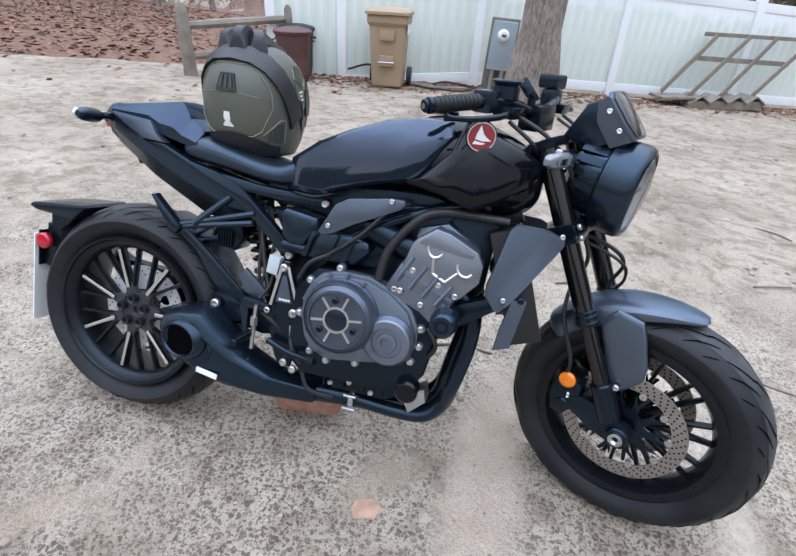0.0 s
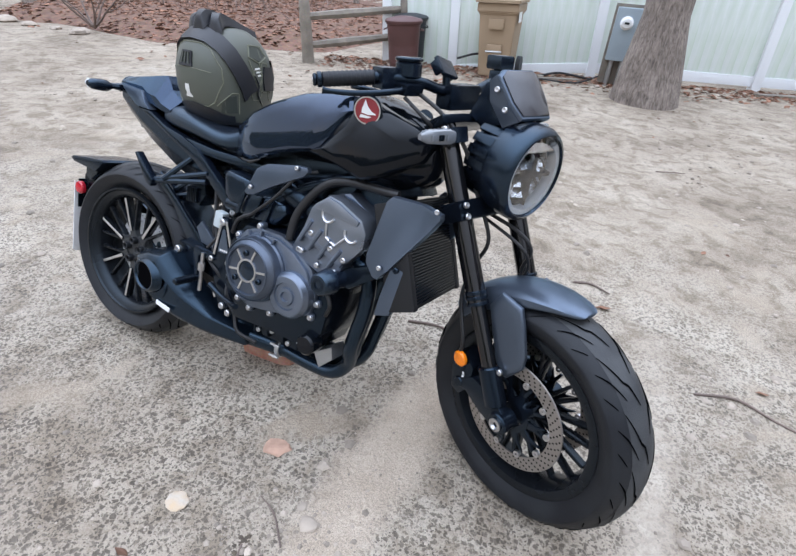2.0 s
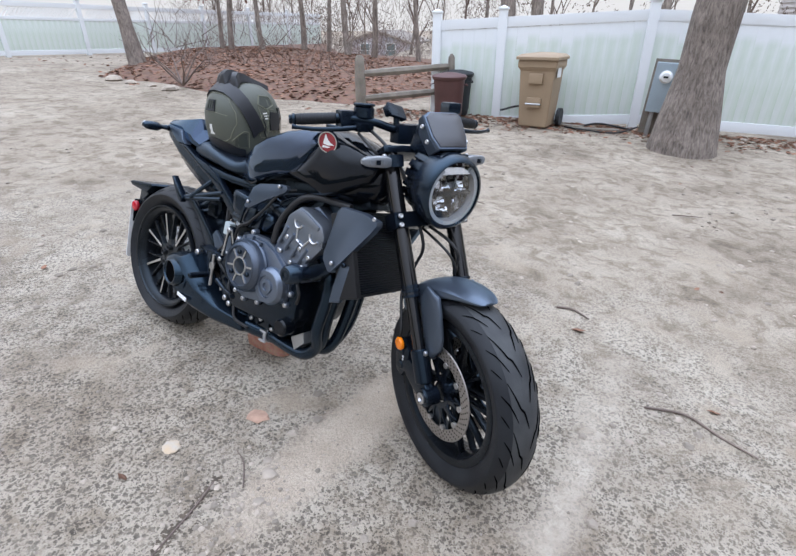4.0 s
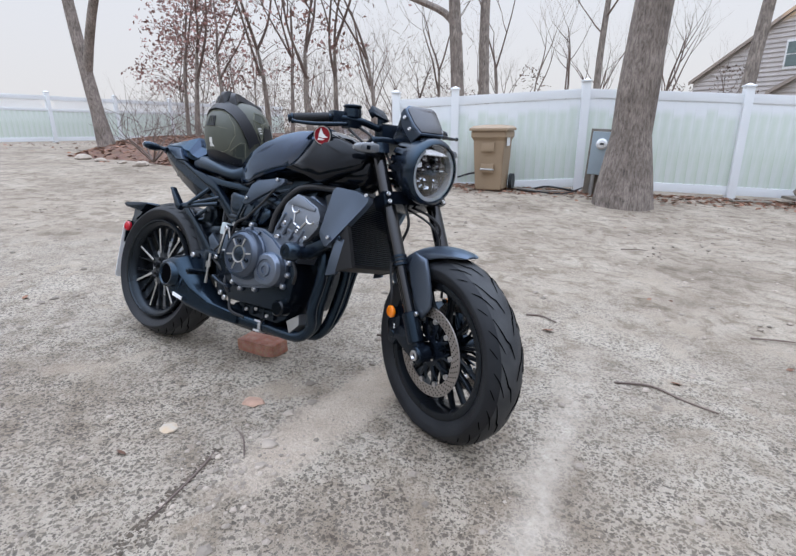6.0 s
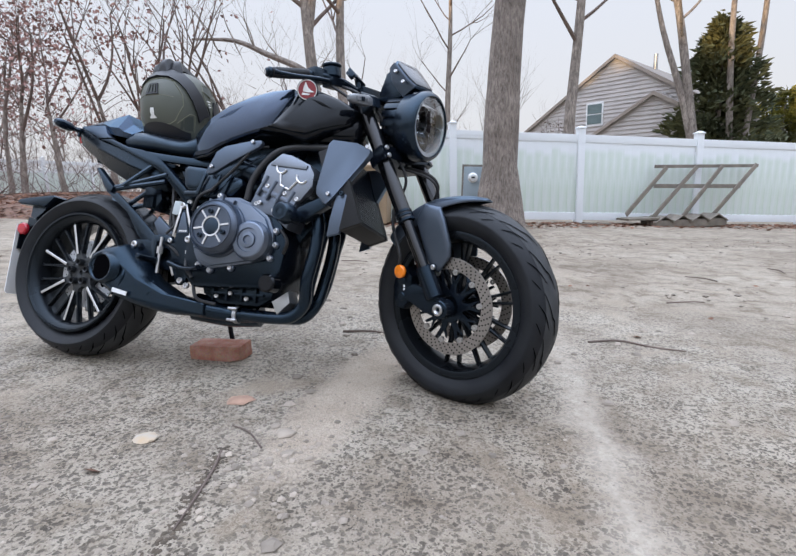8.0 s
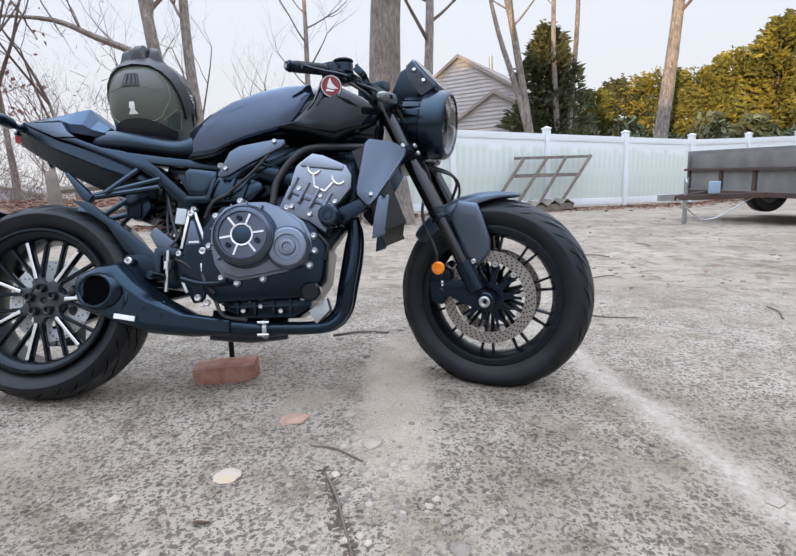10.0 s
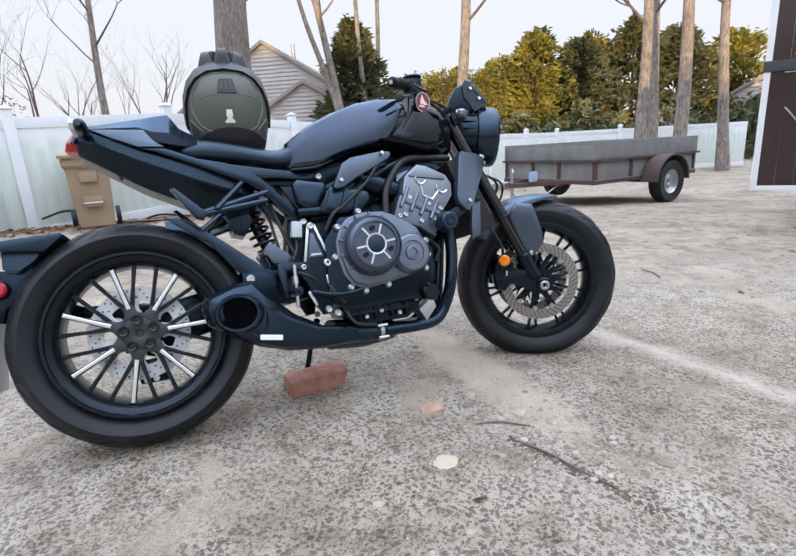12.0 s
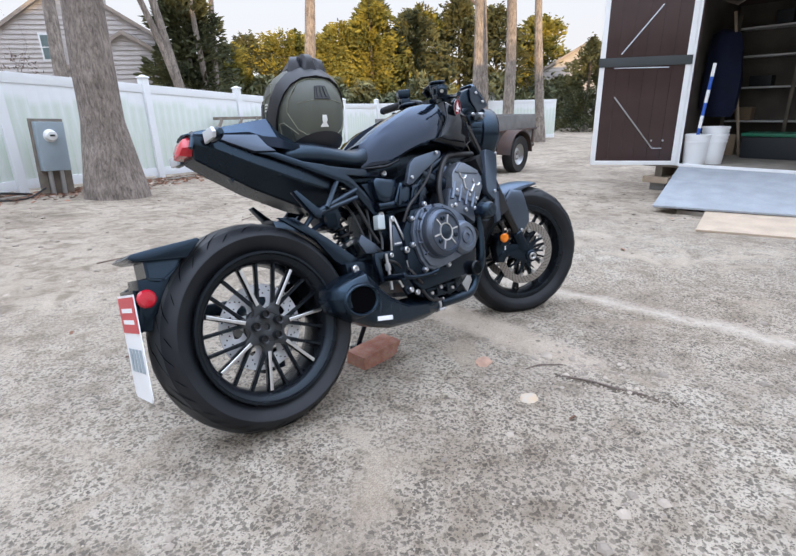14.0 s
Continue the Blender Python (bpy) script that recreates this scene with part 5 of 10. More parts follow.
def build_front():
    for s in (-1, 1):
        y = s * 0.104
        bm = bmesh.new()
        rod(bm, (leg_x(1.02), y, 1.02), (leg_x(0.585), y, 0.585), 0.0265, n=24, bevel=0.003)
        tube = steered(part("fork_tube", bm, M_FORK, bike, "glossy black upper fork tube"))
        bm = bmesh.new()
        for z in (0.585, 0.600, 0.612):
            rod(bm, (leg_x(z + 0.005), y, z + 0.005), (leg_x(z - 0.004), y, z - 0.004), 0.0295, n=24, bevel=0.0015)
        part("fork_collar", bm, M_DEEP, tube)
        bm = bmesh.new()
        rod(bm, (leg_x(0.59), y, 0.59), (leg_x(0.40), y, 0.40), 0.0205, n=24)
        part("fork_slider", bm, M_FORK, tube)
        # axle casting with the caliper lugs
        bm = bmesh.new()
        rod(bm, (leg_x(0.43), y, 0.43), (leg_x(0.33), y, 0.33), 0.030, 0.030, n=20, bevel=0.004)
        rod(bm, (1.49, y - s * 0.028, 0.298), (1.49, y + s * 0.026, 0.298), 0.031, n=24, bevel=0.004)
        slab(bm, [(1.50, 0.325), (1.45, 0.36), (1.38, 0.375), (1.31, 0.335), (1.30, 0.31), (1.36, 0.318), (1.42, 0.285), (1.48, 0.268)], y - 0.016, y + 0.014, 0.005)
        steered(part("axle_clamp", bm, M_DEEP, bike))
        bm = bmesh.new()
        lathe(bm, [(0.007, s * 0.0), (0.017, s * 0.0), (0.019, s * 0.006), (0.015, s * 0.008), (0.012, s * 0.008), (0.007, s * 0.002)], 20, Matrix.Translation((1.49, y + s * 0.026, 0.298)))
        steered(part("axle_nut", bm, M_BOLT, bike))
        # radial caliper
        bm = bmesh.new()
        slab(bm, [(1.335, 0.43), (1.375, 0.40), (1.372, 0.335), (1.335, 0.285), (1.30, 0.295), (1.292, 0.36), (1.31, 0.42)], s * 0.045, s * 0.118, 0.012)
        cal = steered(part("caliper", bm, M_DEEP, bike, "black radial brake caliper"))
        for zz in (0.33, 0.385):
            bm = bmesh.new()
            rod(bm, (1.332, s * 0.108, zz), (1.332, s * 0.123, zz), 0.016, n=18, bevel=0.003)
            part("piston_cap", bm, M_DEEP, cal)
        for p in ((1.385, s * 0.1, 0.445), (1.315, s * 0.1, 0.30)):
            o = bolt(bike, p, (0, s, 0), 0.007)
            o.matrix_basis = STEER @ o.matrix_basis
        bm = bmesh.new()
        lathe(bm, [(0.0, s * 0.012), (0.018, s * 0.011), (0.0225, s * 0.007), (0.0225, 0.0), (0.0, 0.0)], 28, Matrix.Translation((1.335, s * 0.126, 0.415)), closed=False)
        steered(part("side_reflector", bm, M_ORANGE, bike, "round orange reflector"))
        bm = bmesh.new()
        box(bm, 1.322, 1.344, min(s * 0.118, s * 0.126), max(s * 0.118, s * 0.126), 0.395, 0.435, 0.003)
        steered(part("reflector_bracket", bm, M_DEEP, bike))
        # writing on the caliper that cannot be read
        bm = bmesh.new()
        for k in range(5):
            box(bm, 1.340, 1.347, min(s * 0.1183, s * 0.1190), max(s * 0.1183, s * 0.1190), 0.318 + 0.011 * k, 0.326 + 0.011 * k)
        part("caliper_lettering", bm, M_WHITE, cal)
        # mudguard side plates
        bm = bmesh.new()
        bulged(bm, [(1.372, 0.592), (1.405, 0.640), (1.470, 0.626), (1.486, 0.585), (1.508, 0.505), (1.506, 0.466), (1.465, 0.416), (1.440, 0.420), (1.418, 0.455)], 0.088, 0.008, 0.006, s)
        steered(part("mudguard_stay", bm, M_GRAPH, bike, "graphite mudguard side plate"))
        o = bolt(bike, (1.452, s * 0.101, 0.432), (0, s, 0), 0.009)
        o.matrix_basis = STEER @ o.matrix_basis
    # mudguard
    bm = bmesh.new()
    rings = []
    for k in range(15):
        f = k / 14
        a = radians(72 + 68 * f)
        r = 0.360 + 0.010 * max(0.0, 1 - f * 3) ** 1.5 + 0.010 * math.sin(math.pi * f)
        w = 0.078 - 0.046 * max(0.0, 1 - f * 2.6) ** 2.2
        drop = 0.072 * min(1.0, 0.10 + f * 1.5)
        prof = [(-w * 1.0, -drop), (-w * 0.98, -drop * 0.45), (-w * 0.8, -0.010), (-w * 0.4, -0.001), (0, 0.0), (w * 0.4, -0.001), (w * 0.8, -0.010), (w * 0.98, -drop * 0.45), (w, -drop)]
        outer = [(1.49 + (r + d) * math.cos(a), y, 0.298 + (r + d) * math.sin(a)) for y, d in prof]
        inner = [(1.49 + (r + d - 0.004) * math.cos(a), y * 0.95, 0.298 + (r + d - 0.004) * math.sin(a)) for y, d in prof[::-1]]
        rings.append(outer + inner)
    loft(bm, rings)
    steered(sub(part("front_mudguard", bm, M_GRAPH, bike, "matte graphite front mudguard"), 1))
    # yokes
    for z, th, name in ((0.805, 0.052, "lower_yoke"), (1.010, 0.024, "upper_yoke")):
        bm = bmesh.new()
        x = leg_x(z)
        m = Matrix.Translation((x, 0, z)) @ Matrix.Rotation(radians(-25), 4, "Y")
        slab(bm, [(-0.075, -0.03), (-0.075, 0.03), (-0.035, 0.137), (0.034, 0.140), (0.036, 0.07), (0.022, 0.0), (0.036, -0.07), (0.034, -0.140), (-0.035, -0.137)], -th / 2, th / 2, 0.006, axes="xy", m=m)
        steered(part(name, bm, M_DEEP, bike))
    for s in (-1, 1):
        for dz in (-0.013, 0.013):
            o = bolt(bike, (leg_x(0.805) + 0.036 + dz * -0.4, s * 0.122, 0.805 + dz + 0.014), (0.906, s * 0.12, 0.42), 0.008)
            o.matrix_basis = STEER @ o.matrix_basis
    # headlamp: tall oval housing, horseshoe light guide, split reflector
    face = Matrix.Translation((1.335, 0, 0.905)) @ Matrix.Rotation(radians(8), 4, "Y") @ Matrix.Rotation(radians(90), 4, "Z") @ Matrix.Diagonal((1.04, 1.15, 1.16, 1.0))
    bm = bmesh.new()
    lathe(bm, [(0.0, 0.115), (0.05, 0.112), (0.078, 0.095), (0.086, 0.06), (0.090, 0.03)], 48, face, closed=False)
    bowl = steered(part("headlamp", bm, M_SATIN, bike, "round black headlamp with a clear lens"))
    for k in range(9):
        a = radians(-70 + 140 * k / 8)
        for s in (-1, 1):
            bm = bmesh.new()
            c = Vector((s * 0.0875 * math.cos(a), 0.065, 0.0875 * math.sin(a)))
            box(bm, -0.004, 0.004, -0.028, 0.028, -0.010, 0.010, 0.002, face @ Matrix.Translation(c) @ Matrix.Rotation(-a if s > 0 else a, 4, "Y"))
            part("cooling_fin", bm, M_DEEP, bowl)
    bm = bmesh.new()
    lathe(bm, [(0.091, 0.035), (0.099, 0.030), (0.103, 0.005), (0.103, -0.028), (0.097, -0.040), (0.089, -0.044), (0.086, -0.038), (0.090, -0.020), (0.092, 0.02)], 56, face)
    part("headlamp_ring", bm, M_SATIN, bowl, "satin black headlamp bezel")
    bm = bmesh.new()
    lathe(bm, [(0.0, 0.012), (0.03, 0.010), (0.06, -0.002), (0.078, -0.014), (0.086, -0.030)], 48, face, closed=False)
    for f in [f for f in bm.faces if len(f.verts) > 4]:
        bm.faces.remove(f)
    part("lamp_bowl", bm, M_BOWL, bowl)

    def guide(r0, r1, y0, y1, a0, a1, name, material):
        """Part of a flat ring, standing up from the bowl."""
        bm = bmesh.new()
        n = 30
        rings = []
        for k in range(n + 1):
            a = radians(a0 + (a1 - a0) * k / n)
            c, q = math.cos(a), math.sin(a)
            rings.append([face @ Vector((r0 * c, y0, r0 * q)), face @ Vector((r0 * c, y1, r0 * q)), face @ Vector((r1 * c, y1, r1 * q)), face @ Vector((r1 * c, y0, r1 * q))])
        loft(bm, rings)
        part(name, bm, material, bowl)

    guide(0.0755, 0.0865, -0.037, -0.012, -235, 55, "light_guide", M_DRL)
    bm = bmesh.new()
    box(bm, -0.066, 0.066, -0.033, -0.004, -0.004, 0.005, 0.001, face)
    part("lamp_divider", bm, M_DEEP, bowl)
    bm = bmesh.new()
    box(bm, -0.003, 0.003, -0.034, -0.004, -0.066, 0.050, 0.001, face)
    part("lamp_divider", bm, M_BOWL, bowl)
    # many small mirror facets, each set at its own angle, and a bright bar across the top
    rnd = random.Random(19)
    for row in range(5):
        for col in range(6):
            cx, cz = -0.0525 + 0.021 * col + rnd.uniform(-0.003, 0.003), -0.040 + 0.021 * row + rnd.uniform(-0.003, 0.003)
            if cx * cx + cz * cz > 0.064 ** 2 or rnd.random() < 0.12:
                continue
            bm = bmesh.new()
            w, h = rnd.uniform(0.0075, 0.0105), rnd.uniform(0.0075, 0.0105)
            add(bm, [(-w, 0, -h), (w, rnd.uniform(-0.003, 0.003), -h), (w, 0, h), (-w, rnd.uniform(-0.003, 0.003), h)], [(0, 1, 2), (0, 2, 3)])
            bmesh.ops.solidify(bm, geom=list(bm.faces), thickness=0.0015)
            bmesh.ops.transform(bm, matrix=face @ Matrix.Translation((cx, -0.022 + 0.1 * (abs(cx) + abs(cz)) * 0.2, cz)) @ Matrix.Rotation(radians(rnd.uniform(-28, 28)), 4, "Z") @ Matrix.Rotation(radians(rnd.uniform(-60, -14)), 4, "X"), verts=bm.verts)
            part("reflector_facet", bm, M_REFLECTOR, bowl, smooth=False)
    bm = bmesh.new()
    box(bm, -0.052, 0.052, -0.002, 0.002, -0.011, 0.011, 0.002, face @ Matrix.Translation((0, -0.030, 0.062)) @ Matrix.Rotation(radians(-28), 4, "X"))
    part("reflector_bar", bm, M_REFLECTOR, bowl, smooth=False)
    bm = bmesh.new()
    lathe(bm, [(0.0, -0.056), (0.03, -0.0545), (0.06, -0.050), (0.087, -0.040), (0.087, -0.038), (0.06, -0.048), (0.03, -0.0525), (0.0, -0.054)], 48, face, closed=False)
    g = part("lens", bm, M_HEADGLASS, bowl, "clear domed lens")
    g.visible_shadow = False
    # flyscreen over the lamp: a leaning plate with side cheeks
    bm = bmesh.new()
    tilt = Matrix.Translation((1.318, 0, 1.082)) @ Matrix.Rotation(radians(-38), 4, "Y")
    shape = [(-0.052, 0.066), (0.052, 0.066), (0.070, 0.052), (0.066, -0.020), (0.052, -0.062), (-0.052, -0.062), (-0.066, -0.020), (-0.070, 0.052)]
    def bowed(y, z, out):
        return (out - 1.6 * y * y, y, z)
    rings = [[bowed(y * k, z * k, o) for y, z in shape] for k, o in ((1.0, -0.006), (1.0, 0.0), (0.97, 0.003), (0.6, 0.004), (0.2, 0.004))]
    loft(bm, [[tilt @ Vector(v) for v in r] for r in rings])
    fly = steered(part("flyscreen", bm, M_GRAPH, bike, "graphite flyscreen with dark panel"))
    bm = bmesh.new()
    rings = [[bowed(y * k, z * k, o) for y, z in shape] for k, o in ((0.90, 0.001), (0.90, 0.0065), (0.86, 0.0075), (0.4, 0.0080))]
    loft(bm, [[tilt @ Vector(v) for v in r] for r in rings])
    part("screen_panel", bm, M_VISORDARK, fly, "dark glossy screen panel")
    for s in (-1, 1):
        bm = bmesh.new()
        cheek = [tilt @ Vector(v) for v in ((-0.008, s * 0.071, 0.056), (-0.010, s * 0.068, -0.022), (-0.012, s * 0.054, -0.062), (-0.062, s * 0.052, -0.050), (-0.058, s * 0.066, 0.020), (-0.034, s * 0.070, 0.058))]
        inner = [v - Vector((0, s * 0.008, 0)) for v in cheek]
        loft(bm, [cheek, inner])
        part("screen_cheek", bm, M_GRAPH, fly, smooth=False)
        for z in (0.026, -0.026):
            bolt(fly, tilt @ Vector((-0.022, s * 0.071, z)), tilt.to_3x3() @ Vector((0.35, s, 0)), 0.0068)
    bm = bmesh.new()
    slab(bm, [(1.18, 1.02), (1.225, 1.10), (1.262, 1.115), (1.30, 1.06), (1.30, 1.015), (1.24, 0.985)], -0.052, 0.052, 0.012)
    steered(part("instrument_housing", bm, M_SATIN, bike))
    bm = bmesh.new()
    slab(bm, [(1.255, 0.985), (1.285, 1.02), (1.335, 1.025), (1.32, 0.985)], -0.028, 0.028, 0.004)
    steered(part("screen_bracket", bm, M_SATIN, bike))
    # turn signals
    for s in (-1, 1):
        bm = bmesh.new()
        slab(bm, [(1.19, 0.985), (1.235, 1.0), (1.245, 0.965), (1.20, 0.945)], min(s * 0.10, s * 0.155), max(s * 0.10, s * 0.155), 0.008)
        st = steered(part("signal_stalk", bm, M_SATIN, bike))
        bm = bmesh.new()
        rings = []
        for k in range(7):
            f = k / 6
            w = 0.017 * (1 - 0.25 * f ** 3) * (0.75 if k == 0 else 1)
            h = 0.019 * (1 - 0.35 * f ** 3) * (0.75 if k == 0 else 1)
            if k == 6:
                w, h = 0.006, 0.007
            cxx, cyy, czz = 1.235 - 0.018 * f, s * (0.150 + 0.088 * f), 0.978
            ring = []
            for q in range(12):
                c, d = math.cos(q * math.pi / 6 + 0.26), math.sin(q * math.pi / 6 + 0.26)
                ring.append((cxx + w * math.copysign(abs(c) ** 0.55, c), cyy, czz + h * math.copysign(abs(d) ** 0.55, d)))
            rings.append(ring)
        loft(bm, rings)
        sg = part("turn_signal", bm, M_LENS, st, "clear smoked turn signal")
        for k in range(3):
            bm = bmesh.new()
            ya, yb = s * (0.166 + 0.020 * k), s * (0.180 + 0.020 * k)
            box(bm, 1.246 - 0.004 * k, 1.2505 - 0.004 * k, min(ya, yb), max(ya, yb), 0.971, 0.985, 0.001)
            part("signal_diode", bm, M_DEEP if k == 1 else M_LENS, sg)
        o = bolt(bike, (1.215, s * 0.157, 0.99), (0.3, s, 0.2), 0.009)
        o.matrix_basis = STEER_TOP @ o.matrix_basis
    # handlebar
    bm = bmesh.new()
    pts = [(0.985, -0.345, 1.078), (1.04, -0.225, 1.090), (1.075, -0.13, 1.082), (1.085, -0.05, 1.062), (1.085, 0.05, 1.062), (1.075, 0.13, 1.082), (1.04, 0.225, 1.090), (0.985, 0.345, 1.078)]
    pipe(bm, pts, 0.0135, n=14, per=5)
    steered(part("handlebar", bm, M_DEEP, bike))
    bm = bmesh.new()
    box(bm, 1.055, 1.115, -0.055, 0.055, 1.015, 1.08, 0.01)
    steered(part("bar_clamp", bm, M_DEEP, bike))
    for s in (-1, 1):
        bm = bmesh.new()
        a, b = Vector((0.978, s * 0.36, 1.0772)), Vector((1.032, s * 0.243, 1.0885))
        rod(bm, a, b, 0.0175, n=20, bevel=0.003)
        gr = steered(part("grip", bm, M_RUBBER, bike, "ribbed rubber grip"))
        for k in range(10):
            bm = bmesh.new()
            c = a.lerp(b, 0.12 + 0.085 * k)
            d = (b - a).normalized()
            rod(bm, c, c + d * 0.0045, 0.0187, n=20)
            part("grip_rib", bm, M_RUBBER, gr)
        bm = bmesh.new()
        d = (a - b).normalized()
        rod(bm, a, a + d * 0.012, 0.0185, n=20, bevel=0.002)
        rod(bm, a + d * 0.012, a + d * 0.022, 0.015, n=20, bevel=0.003)
        part("bar_end", bm, M_DEEP, gr)
        bm = bmesh.new()
        rod(bm, a + d * 0.0222, a + d * 0.0228, 0.007, n=14)
        part("end_screw", bm, M_BOLT, gr)
        # switch cluster
        bm = bmesh.new()
        box(bm, 1.012, 1.062, min(s * 0.185, s * 0.240), max(s * 0.185, s * 0.240), 1.062, 1.115, 0.012)
        sw = steered(part("switch_housing", bm, M_SATIN, bike))
        bm = bmesh.new()
        box(bm, 1.006, 1.014, min(s * 0.20, s * 0.222), max(s * 0.20, s * 0.222), 1.08, 1.102, 0.003)
        part("switch", bm, M_DEEP, sw)
        # lever
        bm = bmesh.new()
        pipe(bm, [(1.088, s * 0.185, 1.066), (1.090, s * 0.25, 1.060), (1.068, s * 0.32, 1.056), (1.045, s * 0.375, 1.058), (1.036, s * 0.392, 1.060)], [0.009, 0.008, 0.007, 0.006, 0.009], n=10, per=4)
        lv = steered(part("lever", bm, M_DEEP, bike, "black hand lever"))
        bm = bmesh.new()
        slab(bm, [(1.05, 1.052), (1.10, 1.052), (1.108, 1.078), (1.05, 1.082)], min(s * 0.14, s * 0.20), max(s * 0.14, s * 0.20), 0.006)
        part("lever_perch", bm, M_DEEP, lv)
    # master cylinder and its reservoir
    bm = bmesh.new()
    rod(bm, (1.055, -0.155, 1.092), (1.055, -0.155, 1.128), 0.034, n=24, bevel=0.004)
    res = steered(part("fluid_reservoir", bm, M_SATIN, bike, "round black brake reservoir"))
    bm = bmesh.new()
    rod(bm, (1.055, -0.155, 1.129), (1.055, -0.155, 1.139), 0.036, n=24, bevel=0.003)
    part("reservoir_cap", bm, M_DEEP, res)
    # telephone cradle on the bar
    m = Matrix.Translation((1.075, -0.045, 1.118)) @ Matrix.Rotation(radians(-42), 4, "Y") @ Matrix.Rotation(radians(18), 4, "Z")
    bm = bmesh.new()
    box(bm, -0.006, 0.006, -0.036, 0.036, -0.026, 0.026, 0.004, m)
    for yy in (-0.034, 0.034):
        box(bm, -0.020, 0.004, yy - 0.006, yy + 0.006, -0.018, 0.018, 0.003, m)
    ph = steered(part("phone_cradle", bm, M_DEEP, bike))
    bm = bmesh.new()
    rod(bm, (1.082, -0.045, 1.065), (1.078, -0.045, 1.112), 0.011, n=12)
    part("cradle_arm", bm, M_DEEP, ph)
    bm = bmesh.new()
    slab(bm, [(1.00, 0.185), (1.06, 0.18), (1.07, 0.225), (1.005, 0.23)], 1.115, 1.155, 0.008, axes="xy")
    steered(part("clutch_switch", bm, M_SATIN, bike))
    # hoses and cables
    for k, (pts, r) in enumerate((([(1.06, -0.14, 1.075), (1.15, -0.12, 1.03), (1.21, -0.09, 0.96), (1.23, -0.06, 0.87), (1.29, -0.04, 0.74), (1.27, -0.05, 0.66), (1.28, -0.10, 0.58), (1.33, -0.125, 0.47), (1.32, -0.125, 0.40)], 0.0055),
                                  ([(1.08, 0.17, 1.06), (1.16, 0.13, 1.02), (1.18, 0.08, 0.96), (1.12, 0.10, 0.90), (1.05, 0.11, 0.86)], 0.005),
                                  ([(1.07, -0.18, 1.06), (1.13, -0.15, 1.01), (1.12, -0.10, 0.97), (1.06, -0.08, 0.92)], 0.005),
                                  ([(1.07, 0.16, 1.05), (1.17, 0.10, 1.01), (1.19, 0.03, 0.97), (1.14, 0.0, 0.9)], 0.0045),
                                  ([(1.22, 0.0, 0.79), (1.33, 0.03, 0.755), (1.365, 0.05, 0.71), (1.34, 0.06, 0.64), (1.35, 0.09, 0.56), (1.33, 0.11, 0.44)], 0.0055),
                                  ([(1.22, -0.02, 0.785), (1.36, 0.0, 0.735), (1.38, 0.03, 0.68), (1.35, 0.05, 0.62)], 0.0045))):
        bm = bmesh.new()
        pipe(bm, pts, r, n=8, per=6)
        steered(part("brake_hose" if k in (0, 4) else "control_cable", bm, M_HOSE, bike))


build_front()


